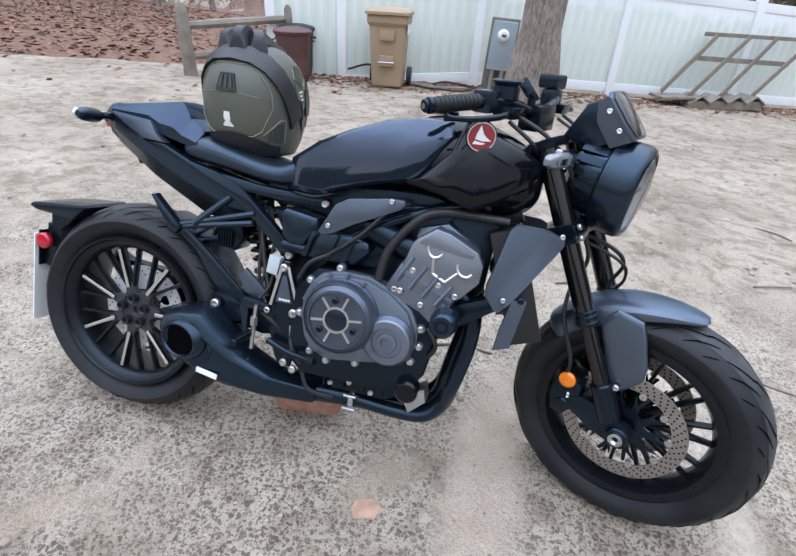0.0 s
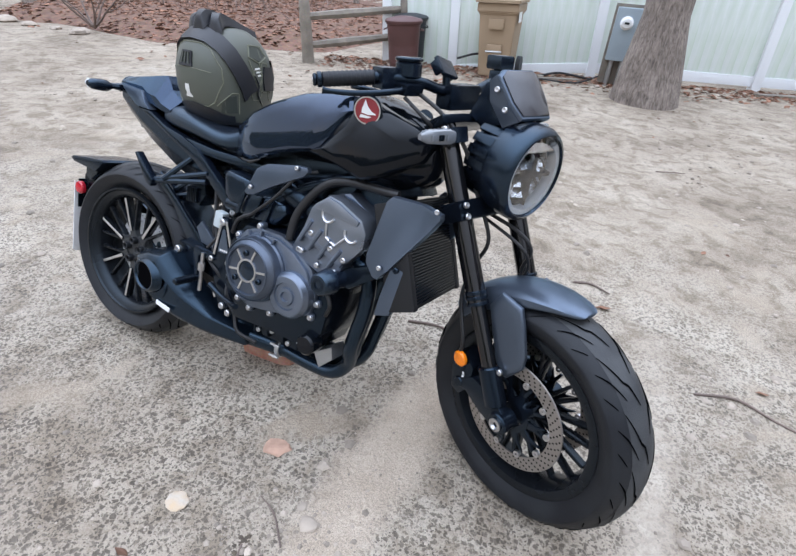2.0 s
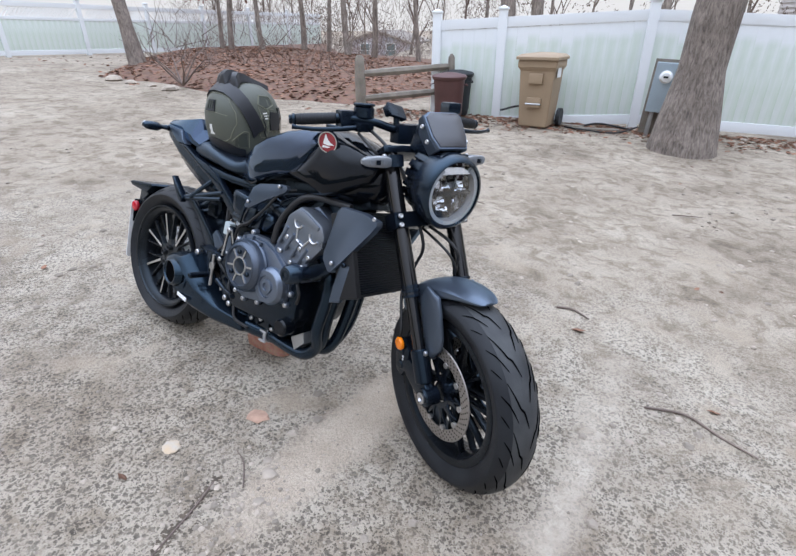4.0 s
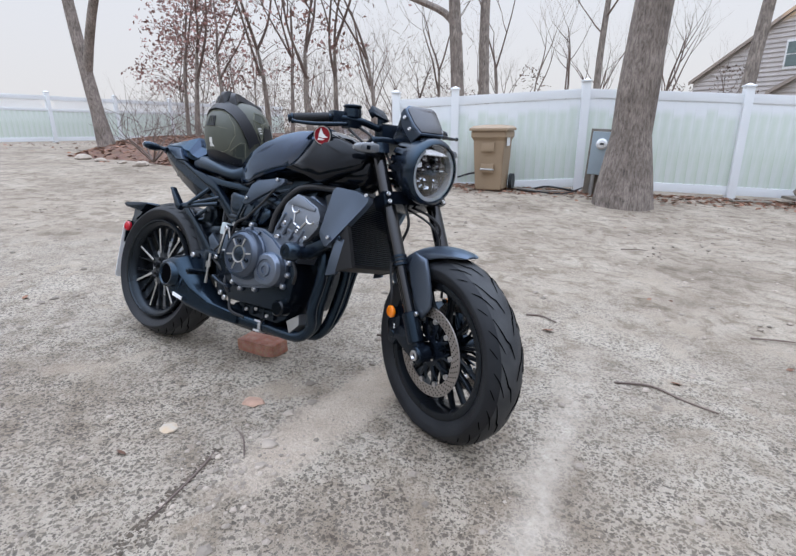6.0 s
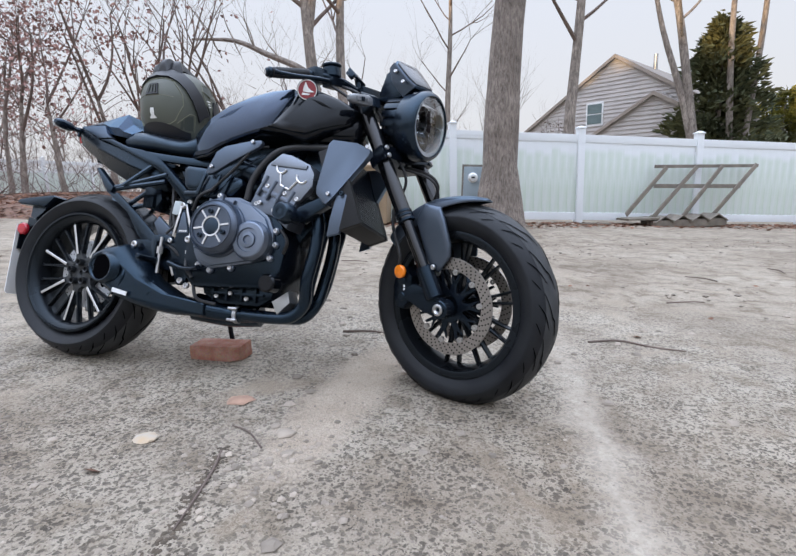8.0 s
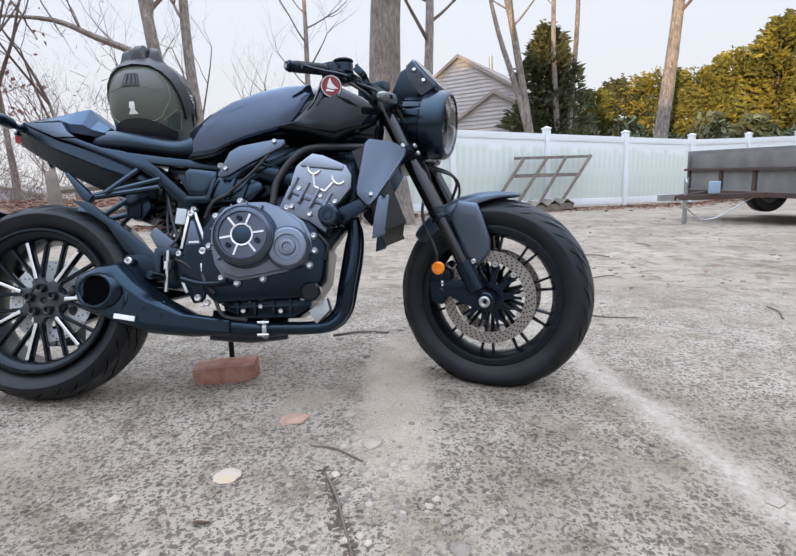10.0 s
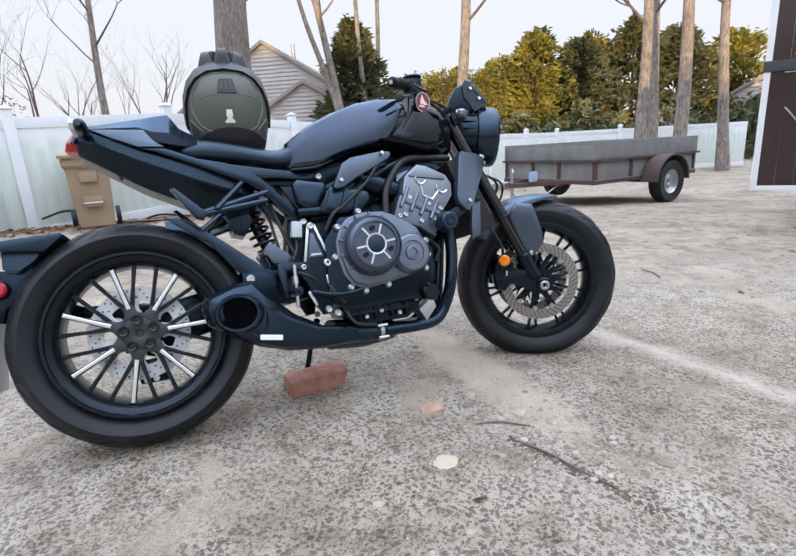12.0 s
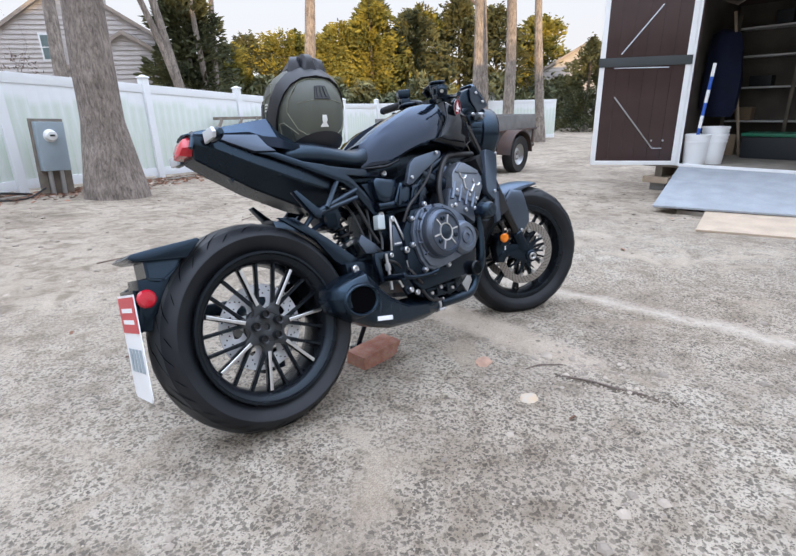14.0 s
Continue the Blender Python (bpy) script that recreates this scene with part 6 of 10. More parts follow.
# ---- tank, seat and tail ----
def build_tank():
    bm = bmesh.new()
    rings = []
    for x, zt, zb, w in ((0.505, 0.835, 0.775, 0.060), (0.53, 0.865, 0.778, 0.095), (0.60, 0.918, 0.795, 0.118), (0.70, 0.976, 0.81, 0.135), (0.80, 1.018, 0.82, 0.148), (0.89, 1.036, 0.82, 0.150), (0.96, 1.032, 0.80, 0.145), (1.04, 1.008, 0.79, 0.120), (1.11, 0.975, 0.81, 0.085), (1.15, 0.945, 0.85, 0.05)):
        h = zt - zb
        prof = [(0.0, zb), (0.5 * w, zb), (0.85 * w, zb + 0.12 * h), (0.95 * w, zb + 0.35 * h), (0.92 * w, zb + 0.62 * h), (0.72 * w, zb + 0.87 * h), (0.36 * w, zb + 0.985 * h), (0.0, zt)]
        rings.append([(x, y, z) for y, z in prof] + [(x, -y, z) for y, z in prof[-2:0:-1]])
    loft(bm, rings)
    sub(part("fuel_tank", bm, M_GLOSS, bike, "gloss black fuel tank"), 2)
    knee = [(0.484, 0.780), (0.480, 0.815), (0.490, 0.866), (0.566, 0.916), (0.651, 0.957), (0.747, 0.994), (0.827, 1.008), (0.905, 1.010), (0.915, 0.975), (0.872, 0.902), (0.835, 0.856), (0.757, 0.840), (0.685, 0.819), (0.622, 0.796), (0.576, 0.780)]
    shroud = [(0.938, 1.017), (1.000, 0.995), (1.080, 0.968), (1.136, 0.940), (1.118, 0.886), (1.046, 0.838), (0.984, 0.812), (0.903, 0.835), (0.800, 0.850), (0.840, 0.864), (0.914, 0.938)]
    for s in (-1, 1):
        bm = bmesh.new()
        bulged(bm, knee, lambda x, z: 0.128 - 0.30 * max(0, z - 0.93) - 0.28 * max(0, 0.62 - x) + 0.06 * (x - 0.7), 0.017, 0.05, s)
        sharp(part("knee_panel", bm, M_KNEE, bike, "gloss black tank side panel").data, 24)
        # pale-edged fold along the foot of the panel
        bm = bmesh.new()
        pipe(bm, [(0.486, s * 0.080, 0.778), (0.530, s * 0.097, 0.775), (0.580, s * 0.113, 0.776), (0.630, s * 0.128, 0.793)], [0.004, 0.006, 0.006, 0.003], n=8, per=4)
        part("tank_lip", bm, M_GLOSS, bike, "gloss black folded lip under the tank")
        bm = bmesh.new()
        bulged(bm, shroud, lambda x, z: 0.147 - 0.35 * max(0, z - 0.95) - 0.75 * max(0, x - 1.03), 0.012, 0.06, s)
        part("tank_shroud", bm, M_GLOSS, bike, "gloss black tank shroud")
        # round emblem with a pale wing
        base = Matrix.Translation((0.976, s * 0.154, 0.984)) @ Matrix.Rotation(radians(-s * 16), 4, "Z") @ Matrix.Rotation(radians(-s * 14), 4, "X")
        bm = bmesh.new()
        lathe(bm, [(0.0, 0.0), (0.036, 0.0), (0.036, s * 0.008), (0.033, s * 0.0095), (0.0, s * 0.0095)], 36, base, closed=False)
        em = part("tank_badge", bm, M_DEEP, bike, "round red badge with a pale wing")
        bm = bmesh.new()
        lathe(bm, [(0.0, s * 0.0097), (0.031, s * 0.0097), (0.030, s * 0.0112), (0.0, s * 0.0116)], 36, base, closed=False)
        part("badge_face", bm, M_EMBLEM, em)
        bm = bmesh.new()
        lathe(bm, [(0.0305, s * 0.0097), (0.0335, s * 0.0097), (0.0335, s * 0.0112), (0.0305, s * 0.0112)], 36, base)
        part("badge_rim", bm, M_ALU, em)
        bm = bmesh.new()
        slab(bm, [(-0.006, 0.026), (-0.013, 0.004), (-0.014, -0.006), (0.004, -0.009), (0.024, -0.006), (0.012, 0.0), (0.004, 0.007), (-0.001, 0.015)], min(s * 0.0118, s * 0.0128), max(s * 0.0118, s * 0.0128), m=base)
        slab(bm, [(-0.015, -0.010), (0.012, -0.013), (0.004, -0.017), (-0.018, -0.018)], min(s * 0.0118, s * 0.0126), max(s * 0.0118, s * 0.0126), m=base)
        part("badge_wing", bm, M_WHITE, em)
    bm = bmesh.new()
    rod(bm, (0.86, 0, 1.03), (0.86, 0, 1.043), 0.042, n=32, bevel=0.004)
    part("filler_cap", bm, M_DEEP, bike)


build_tank()


def build_seat():
    bm = bmesh.new()
    rings = []
    for x, zt, zb, w in ((0.165, 0.862, 0.835, 0.085), (0.18, 0.880, 0.815, 0.105), (0.24, 0.890, 0.808, 0.118), (0.33, 0.874, 0.80, 0.122), (0.42, 0.850, 0.785, 0.118), (0.47, 0.848, 0.782, 0.110), (0.51, 0.872, 0.79, 0.098), (0.545, 0.890, 0.80, 0.085), (0.56, 0.885, 0.81, 0.07)):
        prof = [(0.0, zb), (0.7 * w, zb), (w, zb + 0.012), (w * 1.0, zt - 0.028), (w * 0.86, zt - 0.007), (0.4 * w, zt), (0.0, zt)]
        rings.append([(x, y, z) for y, z in prof] + [(x, -y, z) for y, z in prof[-2:0:-1]])
    loft(bm, rings)
    sub(part("seat", bm, M_SEAT, bike, "black vinyl rider seat"), 2)
    # pointed seat cowl with a folded ridge
    bm = bmesh.new()
    rings = []
    for x, zt, zb, w in ((-0.108, 0.934, 0.924, 0.040), (-0.075, 0.938, 0.910, 0.074), (0.064, 0.956, 0.898, 0.098), (0.104, 0.962, 0.872, 0.106), (0.147, 0.968, 0.862, 0.110), (0.158, 0.956, 0.860, 0.111), (0.176, 0.926, 0.856, 0.112), (0.222, 0.898, 0.848, 0.112)):
        prof = [(0.0, zb), (w * 0.96, zb), (w, zb + 0.30 * (zt - zb)), (w * 0.60, zt - 0.003), (0.0, zt)]
        rings.append([(x, y, z) for y, z in prof] + [(x, -y, z) for y, z in prof[-2:0:-1]])
    loft(bm, rings)
    sharp_cowl = part("seat_cowl", bm, M_COWL, bike, "smooth black single-seat cowl")
    sharp(sharp_cowl.data, 16)
    # hollow tail under it: a long tapering body with a crease along each flank
    bm = bmesh.new()
    rings = []
    for x, zt, zc, zb, wt, wc, wb in ((-0.100, 0.924, 0.896, 0.852, 0.056, 0.060, 0.044), (-0.050, 0.906, 0.868, 0.818, 0.084, 0.088, 0.050), (0.060, 0.850, 0.812, 0.748, 0.098, 0.104, 0.054), (0.215, 0.796, 0.745, 0.672, 0.104, 0.110, 0.054), (0.330, 0.748, 0.704, 0.642, 0.100, 0.106, 0.058), (0.375, 0.722, 0.694, 0.655, 0.080, 0.086, 0.050)):
        rings.append([(x, -wt, zt), (x, -wc, zc), (x, -wb, zb), (x, wb, zb), (x, wc, zc), (x, wt, zt)])
    loft(bm, rings)
    bmesh.ops.bevel(bm, geom=list(bm.edges), offset=0.004, segments=1, affect="EDGES", clamp_overlap=True)
    body = part("undertail", bm, M_MATTE, bike, "long tapering black undertail")
    sharp(body.data, 16)
    for s in (-1, 1):
        bm = bmesh.new()
        plate(bm, [(-0.058, 0.090, 0.912), (0.080, 0.112, 0.903), (0.104, 0.117, 0.868), (0.130, 0.119, 0.850), (0.061, 0.113, 0.853), (-0.008, 0.101, 0.884)], 0.03, 0.002, s)
        part("tail_side_panel", bm, M_GRAPH, bike, "graphite tail side strip")
        # rear frame arm down to the footrest plate, and its upper branch under the tank
        bm = bmesh.new()
        plate(bm, [(0.062, 0.110, 0.849), (0.130, 0.116, 0.847), (0.217, 0.121, 0.812), (0.293, 0.122, 0.797), (0.362, 0.122, 0.770), (0.402, 0.119, 0.738), (0.525, 0.092, 0.618), (0.529, 0.090, 0.600), (0.512, 0.090, 0.586), (0.494, 0.092, 0.592), (0.390, 0.119, 0.704), (0.352, 0.122, 0.730), (0.215, 0.119, 0.790), (0.100, 0.113, 0.838)], 0.026, 0.005, s)
        part("rear_frame", bm, M_SATIN, bike)
        bm = bmesh.new()
        plate(bm, [(0.290, 0.117, 0.796), (0.417, 0.106, 0.779), (0.590, 0.064, 0.768), (0.606, 0.060, 0.758), (0.596, 0.060, 0.742), (0.447, 0.098, 0.750), (0.372, 0.114, 0.758)], 0.022, 0.004, s)
        part("frame_branch", bm, M_SATIN, bike)
        for x, y, z, r in ((0.592, 0.063, 0.756, 0.0120), (0.514, 0.092, 0.602, 0.0115)):
            bolt(bike, (x, s * y, z), (0, s, 0), r)
    bm = bmesh.new()
    slab(bm, [(-0.11, 0.93), (0.03, 0.88), (0.2, 0.80), (0.37, 0.77), (0.36, 0.70), (0.24, 0.70), (0.09, 0.79), (-0.07, 0.86)], -0.032, 0.032, 0.01)
    part("undertail_core", bm, M_MATTE, bike)
    # tail lamp, set into the end of the tail under a peak
    bm = bmesh.new()
    rings = []
    for x, hh, w in ((-0.128, 0.014, 0.028), (-0.124, 0.023, 0.041), (-0.110, 0.028, 0.050), (-0.085, 0.028, 0.054)):
        rings.append([(x + 0.42 * z, y, 0.893 + z) for y, z in ((-w, -hh * 0.2), (-w * 0.66, -hh), (w * 0.66, -hh), (w, -hh * 0.2), (w * 0.72, hh), (-w * 0.72, hh))])
    loft(bm, rings)
    lamp = part("tail_lamp", bm, M_TAILRED, bike, "dark red tail lamp lens")
    bm = bmesh.new()
    pipe(bm, [(-0.108, -0.060, 0.882), (-0.088, -0.046, 0.926), (-0.084, 0.0, 0.930), (-0.088, 0.046, 0.926), (-0.108, 0.060, 0.882)], 0.007, n=8, per=4)
    part("lamp_surround", bm, M_SATIN, lamp)
    for s in (-1, 1):
        bm = bmesh.new()
        pipe(bm, [(-0.070, s * 0.078, 0.896), (-0.074, s * 0.105, 0.895), (-0.075, s * 0.128, 0.894)], [0.013, 0.010, 0.011], n=8, per=3)
        st = part("rear_signal_stalk", bm, M_SATIN, bike)
        bm = bmesh.new()
        rings = []
        for k in range(7):
            f = k / 6
            q = (0.6, 0.95, 1.0, 1.0, 0.96, 0.85, 0.45)[k]
            rings.append([(-0.070 + 0.018 * q * math.cos(a * math.pi / 6), s * (0.118 + 0.078 * f), 0.893 + 0.019 * q * math.sin(a * math.pi / 6)) for a in range(12)])
        loft(bm, rings)
        sg = part("rear_turn_signal", bm, M_SATIN, st)
        bm = bmesh.new()
        slab(bm, [(s * 0.124, 0.909), (s * 0.184, 0.908), (s * 0.193, 0.893), (s * 0.184, 0.879), (s * 0.124, 0.877)], -0.0925, -0.080, 0.004, axes="yz")
        part("signal_lens", bm, M_CLEARLENS, sg, "clear lens facing the rear")
    # helmet hook under the tail
    bm = bmesh.new()
    slab(bm, [(-0.03, 0.835), (0.015, 0.825), (0.018, 0.795), (0.0, 0.775), (-0.012, 0.80)], -0.05, -0.02, 0.005)
    part("tail_hook", bm, M_SATIN, bike)


build_seat()


# ---- rear mudguard, plate carrier ----
def build_plate():
    bm = bmesh.new()
    slab(bm, [(0.055, 0.345), (-0.06, 0.372), (-0.20, 0.392), (-0.29, 0.440), (-0.335, 0.515), (-0.300, 0.530), (-0.255, 0.475), (-0.16, 0.425), (-0.03, 0.415), (0.055, 0.405)], 0.105, 0.145, 0.010)
    part("plate_arm", bm, M_DEEP, bike)
    # hooded carrier behind the tyre, with a flat fin reaching back and up
    bm = bmesh.new()
    fin = [(-0.352, 0.598), (-0.338, 0.608), (-0.269, 0.616), (-0.160, 0.625), (-0.152, 0.618), (-0.200, 0.575), (-0.290, 0.583), (-0.330, 0.586)]
    slab(bm, fin, -0.088, 0.088, 0.005)
    fender = part("rear_mudguard", bm, M_SATIN, bike, "short black fin-shaped rear mudguard")
    bm = bmesh.new()
    loft(bm, [[(-0.305, s * 0.058, 0.590), (-0.195, s * 0.066, 0.590), (-0.226, s * 0.070, 0.552), (-0.266, s * 0.066, 0.524), (-0.306, s * 0.058, 0.534)] for s in (-1, 1)])
    bmesh.ops.bevel(bm, geom=list(bm.edges), offset=0.006, segments=2, affect="EDGES", clamp_overlap=True)
    part("plate_bracket", bm, M_SATIN, bike)
    bm = bmesh.new()
    slab(bm, [(-0.328, 0.540), (-0.268, 0.534), (-0.232, 0.548), (-0.262, 0.492), (-0.282, 0.446), (-0.308, 0.432), (-0.320, 0.396), (-0.346, 0.400), (-0.346, 0.440), (-0.334, 0.490)], -0.048, 0.068, 0.006)
    part("plate_mount", bm, M_DEEP, bike)
    lean = Matrix.Translation((-0.352, 0.015, 0.505)) @ Matrix.Rotation(radians(3), 4, "Y")
    bm = bmesh.new()
    slab(bm, [(-0.088, 0.0), (0.088, 0.0), (0.088, -0.285), (0.078, -0.295), (-0.078, -0.295), (-0.088, -0.285)], -0.0015, 0.0015, 0.0, axes="yz", m=lean)
    pl = part("number_plate", bm, M_WHITE, bike, "white and red plate behind a black carrier")
    bm = bmesh.new()
    box(bm, -0.0032, -0.0022, -0.086, 0.086, -0.105, -0.006, 0.0, lean)
    part("plate_band", bm, M_PLATE_RED, pl)
    bm = bmesh.new()
    for k in range(2):
        box(bm, -0.0040, -0.0033, -0.058, 0.058, -0.048 - 0.032 * k, -0.036 - 0.032 * k, 0, lean)
    part("plate_bar_pale", bm, M_WHITE, pl)
    bm = bmesh.new()
    for k in range(4):
        box(bm, -0.0032, -0.0022, -0.07 + 0.036 * k, -0.046 + 0.036 * k, -0.215, -0.150, 0, lean)
    part("plate_bar_dark", bm, M_METERGREY, pl)
    bm = bmesh.new()
    box(bm, 0.003, 0.009, -0.076, 0.076, -0.105, 0.01, 0.002, lean)
    part("plate_backing", bm, M_DEEP, pl, "black plastic plate backing")
    for p, r in (((-0.322, -0.066, 0.486), 0.0250),):
        bm = bmesh.new()
        lathe(bm, [(0.0, -0.012), (r * 0.8, -0.011), (r, -0.006), (r, 0.004), (0.0, 0.004)], 26, Matrix.Translation(p), closed=False)
        part("rear_reflector", bm, M_RED, bike, "round red reflector")
    # inner mudguard ahead of the tyre
    bm = bmesh.new()
    rings = []
    for k in range(8):
        f = k / 7
        a = radians(14 + 58 * f)
        r = 0.338 + 0.006 * math.sin(math.pi * f)
        w = 0.085 - 0.03 * f
        rings.append([(r * math.cos(a), y, 0.318 + r * math.sin(a) + d) for y, d in ((-w, -0.02), (-w * 0.8, 0.004), (0, 0.01), (w * 0.8, 0.004), (w, -0.02), (w * 0.7, -0.012), (0, -0.002), (-w * 0.7, -0.012))])
    loft(bm, rings)
    part("hugger", bm, M_SATIN, bike, "black tyre hugger")
    bm = bmesh.new()
    slab(bm, [(0.10, 0.648), (0.16, 0.640), (0.26, 0.565), (0.36, 0.480), (0.40, 0.44), (0.33, 0.43), (0.28, 0.475), (0.22, 0.56)], -0.085, -0.07, 0.005)
    part("hugger_side", bm, M_SATIN, bike)


build_plate()


# ---- engine ----
def build_engine():
    bm = bmesh.new()
    slab(bm, [(0.555, 0.40), (0.56, 0.53), (0.62, 0.60), (0.78, 0.61), (0.90, 0.57), (0.955, 0.47), (0.94, 0.36), (0.90, 0.30), (0.60, 0.29), (0.56, 0.33)], -0.150, 0.150, 0.016)
    part("crankcase", bm, M_DEEP, bike)
    bm = bmesh.new()
    slab(bm, [(0.60, 0.31), (0.90, 0.31), (0.885, 0.265), (0.84, 0.238), (0.68, 0.238), (0.61, 0.27)], -0.095, 0.095, 0.014)
    part("oil_pan", bm, M_DEEP, bike)
    bm = bmesh.new()
    for x in (0.66, 0.715, 0.775, 0.83):
        box(bm, x - 0.004, x + 0.004, -0.108, -0.09, 0.250, 0.335, 0.002)
    box(bm, 0.63, 0.86, -0.106, -0.09, 0.318, 0.332, 0.004)
    box(bm, 0.63, 0.86, -0.106, -0.09, 0.272, 0.282, 0.003)
    part("pan_rib", bm, M_DEEP, bike)
    # clutch side cover
    for s in (-1, 1):
        bm = bmesh.new()
        out = [(0.592, 0.470), (0.594, 0.520), (0.612, 0.562), (0.639, 0.590), (0.687, 0.606), (0.765, 0.606), (0.828, 0.582), (0.886, 0.540), (0.909, 0.494), (0.911, 0.448), (0.896, 0.404), (0.834, 0.382), (0.755, 0.368), (0.677, 0.356), (0.630, 0.372), (0.606, 0.410)]
        slab(bm, out, min(s * 0.135, s * 0.164), max(s * 0.135, s * 0.164), 0.004)
        cx, cz = 0.750, 0.482
        slab(bm, [(cx + (x - cx) * 0.93, cz + (z - cz) * 0.93) for x, z in out], min(s * 0.16, s * 0.176), max(s * 0.16, s * 0.176), 0.007)
        cv = part("engine_cover", bm, M_ENGINE, bike, "dark cast engine cover")
        for k, (x, z) in enumerate(out):
            if k % 2 == 0 or k in (9, 13):
                d = Vector((x - cx, z - cz)).normalized() * 0.006
                bolt(bike, (x + d.x, s * 0.158, z + d.y), (0, s, 0), 0.0085)
                bm = bmesh.new()
                rod(bm, (x + d.x, s * 0.14, z + d.y), (x + d.x, s * 0.158, z + d.y), 0.012, n=12)
                part("bolt_boss", bm, M_ENGINE, cv)
    c = Vector((0.708, 0.0, 0.493))
    bm = bmesh.new()
    lathe(bm, [(0.101, -0.165), (0.100, -0.182), (0.096, -0.188), (0.0955, -0.205), (0.092, -0.2130), (0.0905, -0.2135), (0.089, -0.2110), (0.077, -0.2225), (0.0755, -0.2265), (0.071, -0.2268), (0.069, -0.2205), (0.0, -0.2205)], 64, Matrix.Translation(c), closed=False)
    drum = part("clutch_cover", bm, M_DRUM, bike, "round clutch cover with bright star ring")
    for k in range(7):
        a = radians(62 + 26 * k)
        bm = bmesh.new()
        slab(bm, [(0.094, -0.0035), (0.094, 0.0035), (0.112, 0.0025), (0.112, -0.0025)], -0.186, -0.172, 0.0015, m=Matrix.Translation(c) @ Matrix.Rotation(-a, 4, "Y"))
        part("cover_rib", bm, M_ENGINE, drum)
    bm = bmesh.new()
    lathe(bm, [(0.0295, -0.2204), (0.0295, -0.2240), (0.0345, -0.2244), (0.0345, -0.2204)], 48, Matrix.Translation(c))
    sharp(drum.data, 22)
    ring = part("star_ring", bm, M_ALU, drum, "bright machined star ring")
    for k in range(6):
        a = radians(8 + 60 * k)
        bm = bmesh.new()
        slab(bm, [(0.033, -0.0027), (0.033, 0.0027), (0.067, 0.0030), (0.067, -0.0030)], -0.2240, -0.2204, m=Matrix.Translation(c) @ Matrix.Rotation(-a, 4, "Y"))
        part("star_arm", bm, M_ALU, drum, "bright machined arm")
    bm = bmesh.new()
    lathe(bm, [(0.0, -0.2225), (0.024, -0.2222), (0.0285, -0.2210), (0.0, -0.2195)], 40, Matrix.Translation(c), closed=False)
    part("star_centre", bm, M_SATIN, drum)
    for k in range(3):
        a = radians(98 + 120 * k)
        bolt(bike, (c.x + 0.051 * math.cos(a), -0.2205, c.z + 0.051 * math.sin(a)), (0, -1, 0), 0.0085).data = bolt_dark()
    g = Vector((0.840, 0.0, 0.455))
    bm = bmesh.new()
    lathe(bm, [(0.069, -0.165), (0.068, -0.188), (0.060, -0.202), (0.056, -0.2045), (0.040, -0.2055), (0.038, -0.2005), (0.027, -0.2005), (0.025, -0.2065), (0.015, -0.2075), (0.013, -0.2015), (0.0, -0.2015)], 56, Matrix.Translation(g), closed=False)
    sharp(part("ignition_cover", bm, M_ENGINE, bike, "round stepped ignition cover").data, 22)
    # cylinder block, leaning forward
    bm = bmesh.new()
    slab(bm, [(0.80, 0.575), (0.84, 0.66), (0.99, 0.60), (0.955, 0.50), (0.90, 0.54)], -0.165, 0.165, 0.012)
    part("cylinder_block", bm, M_ENGINE, bike)
    bm = bmesh.new()
    for k in range(4):
        a, b = Vector((0.835 + 0.035 * k, 0, 0.615 - 0.016 * k)), Vector((0.870 + 0.035 * k, 0, 0.680 - 0.018 * k))
        rod(bm, (a.x, -0.172, a.z), (b.x, -0.172, b.z), 0.0065, n=8)
    box(bm, 0.835, 0.985, -0.173, -0.155, 0.606, 0.620, 0.004, Matrix.Translation((0.91, 0, 0.61)) @ Matrix.Rotation(radians(24), 4, "Y") @ Matrix.Translation((-0.91, 0, -0.61)))
    part("block_ribs", bm, M_ENGINE, bike)
    for p in ((0.848, 0.588), (0.905, 0.562), (0.962, 0.560), (0.872, 0.645), (0.94, 0.62), (0.985, 0.60)):
        bolt(bike, (p[0], -0.168, p[1]), (0, -1, 0), 0.008)
    # cam cover with its silver outline
    head = [(0.846, 0.662), (0.862, 0.714), (0.872, 0.726), (0.915, 0.758), (0.949, 0.752), (1.022, 0.718), (1.040, 0.686), (1.038, 0.645), (0.998, 0.595), (0.972, 0.582), (0.909, 0.600), (0.856, 0.626)]
    for s in (-1, 1):
        bm = bmesh.new()
        plate(bm, [(x, 0.172, z) for x, z in head], 0.07, 0.007, s)
        plate(bm, [(x, 0.178, z) for x, z in ((0.878, 0.722), (0.918, 0.752), (0.947, 0.746), (1.017, 0.713), (1.012, 0.700), (0.880, 0.716))], 0.02, 0.002, s)
        hd = part("cam_cover_end", bm, M_CAM, bike, "dark cam cover with silver hexagon line")
    bm = bmesh.new()
    slab(bm, [(0.845, 0.66), (0.862, 0.745), (0.935, 0.768), (1.028, 0.715), (1.025, 0.645), (0.99, 0.60)], -0.11, 0.11, 0.014)
    part("cylinder_head", bm, M_ENGINE, bike)
    def stroke(line, y, w=0.0042):
        bm = bmesh.new()
        pipe(bm, [(x, y, z) for x, z in line], w, n=6, per=4)
        part("silver_line", bm, M_ALU, bike, "bright silver outline")
    yy = -0.1745
    stroke([(0.902, 0.718), (0.9035, 0.702), (0.911, 0.691), (0.921, 0.688), (0.932, 0.692), (0.939, 0.700)], yy, 0.0036)
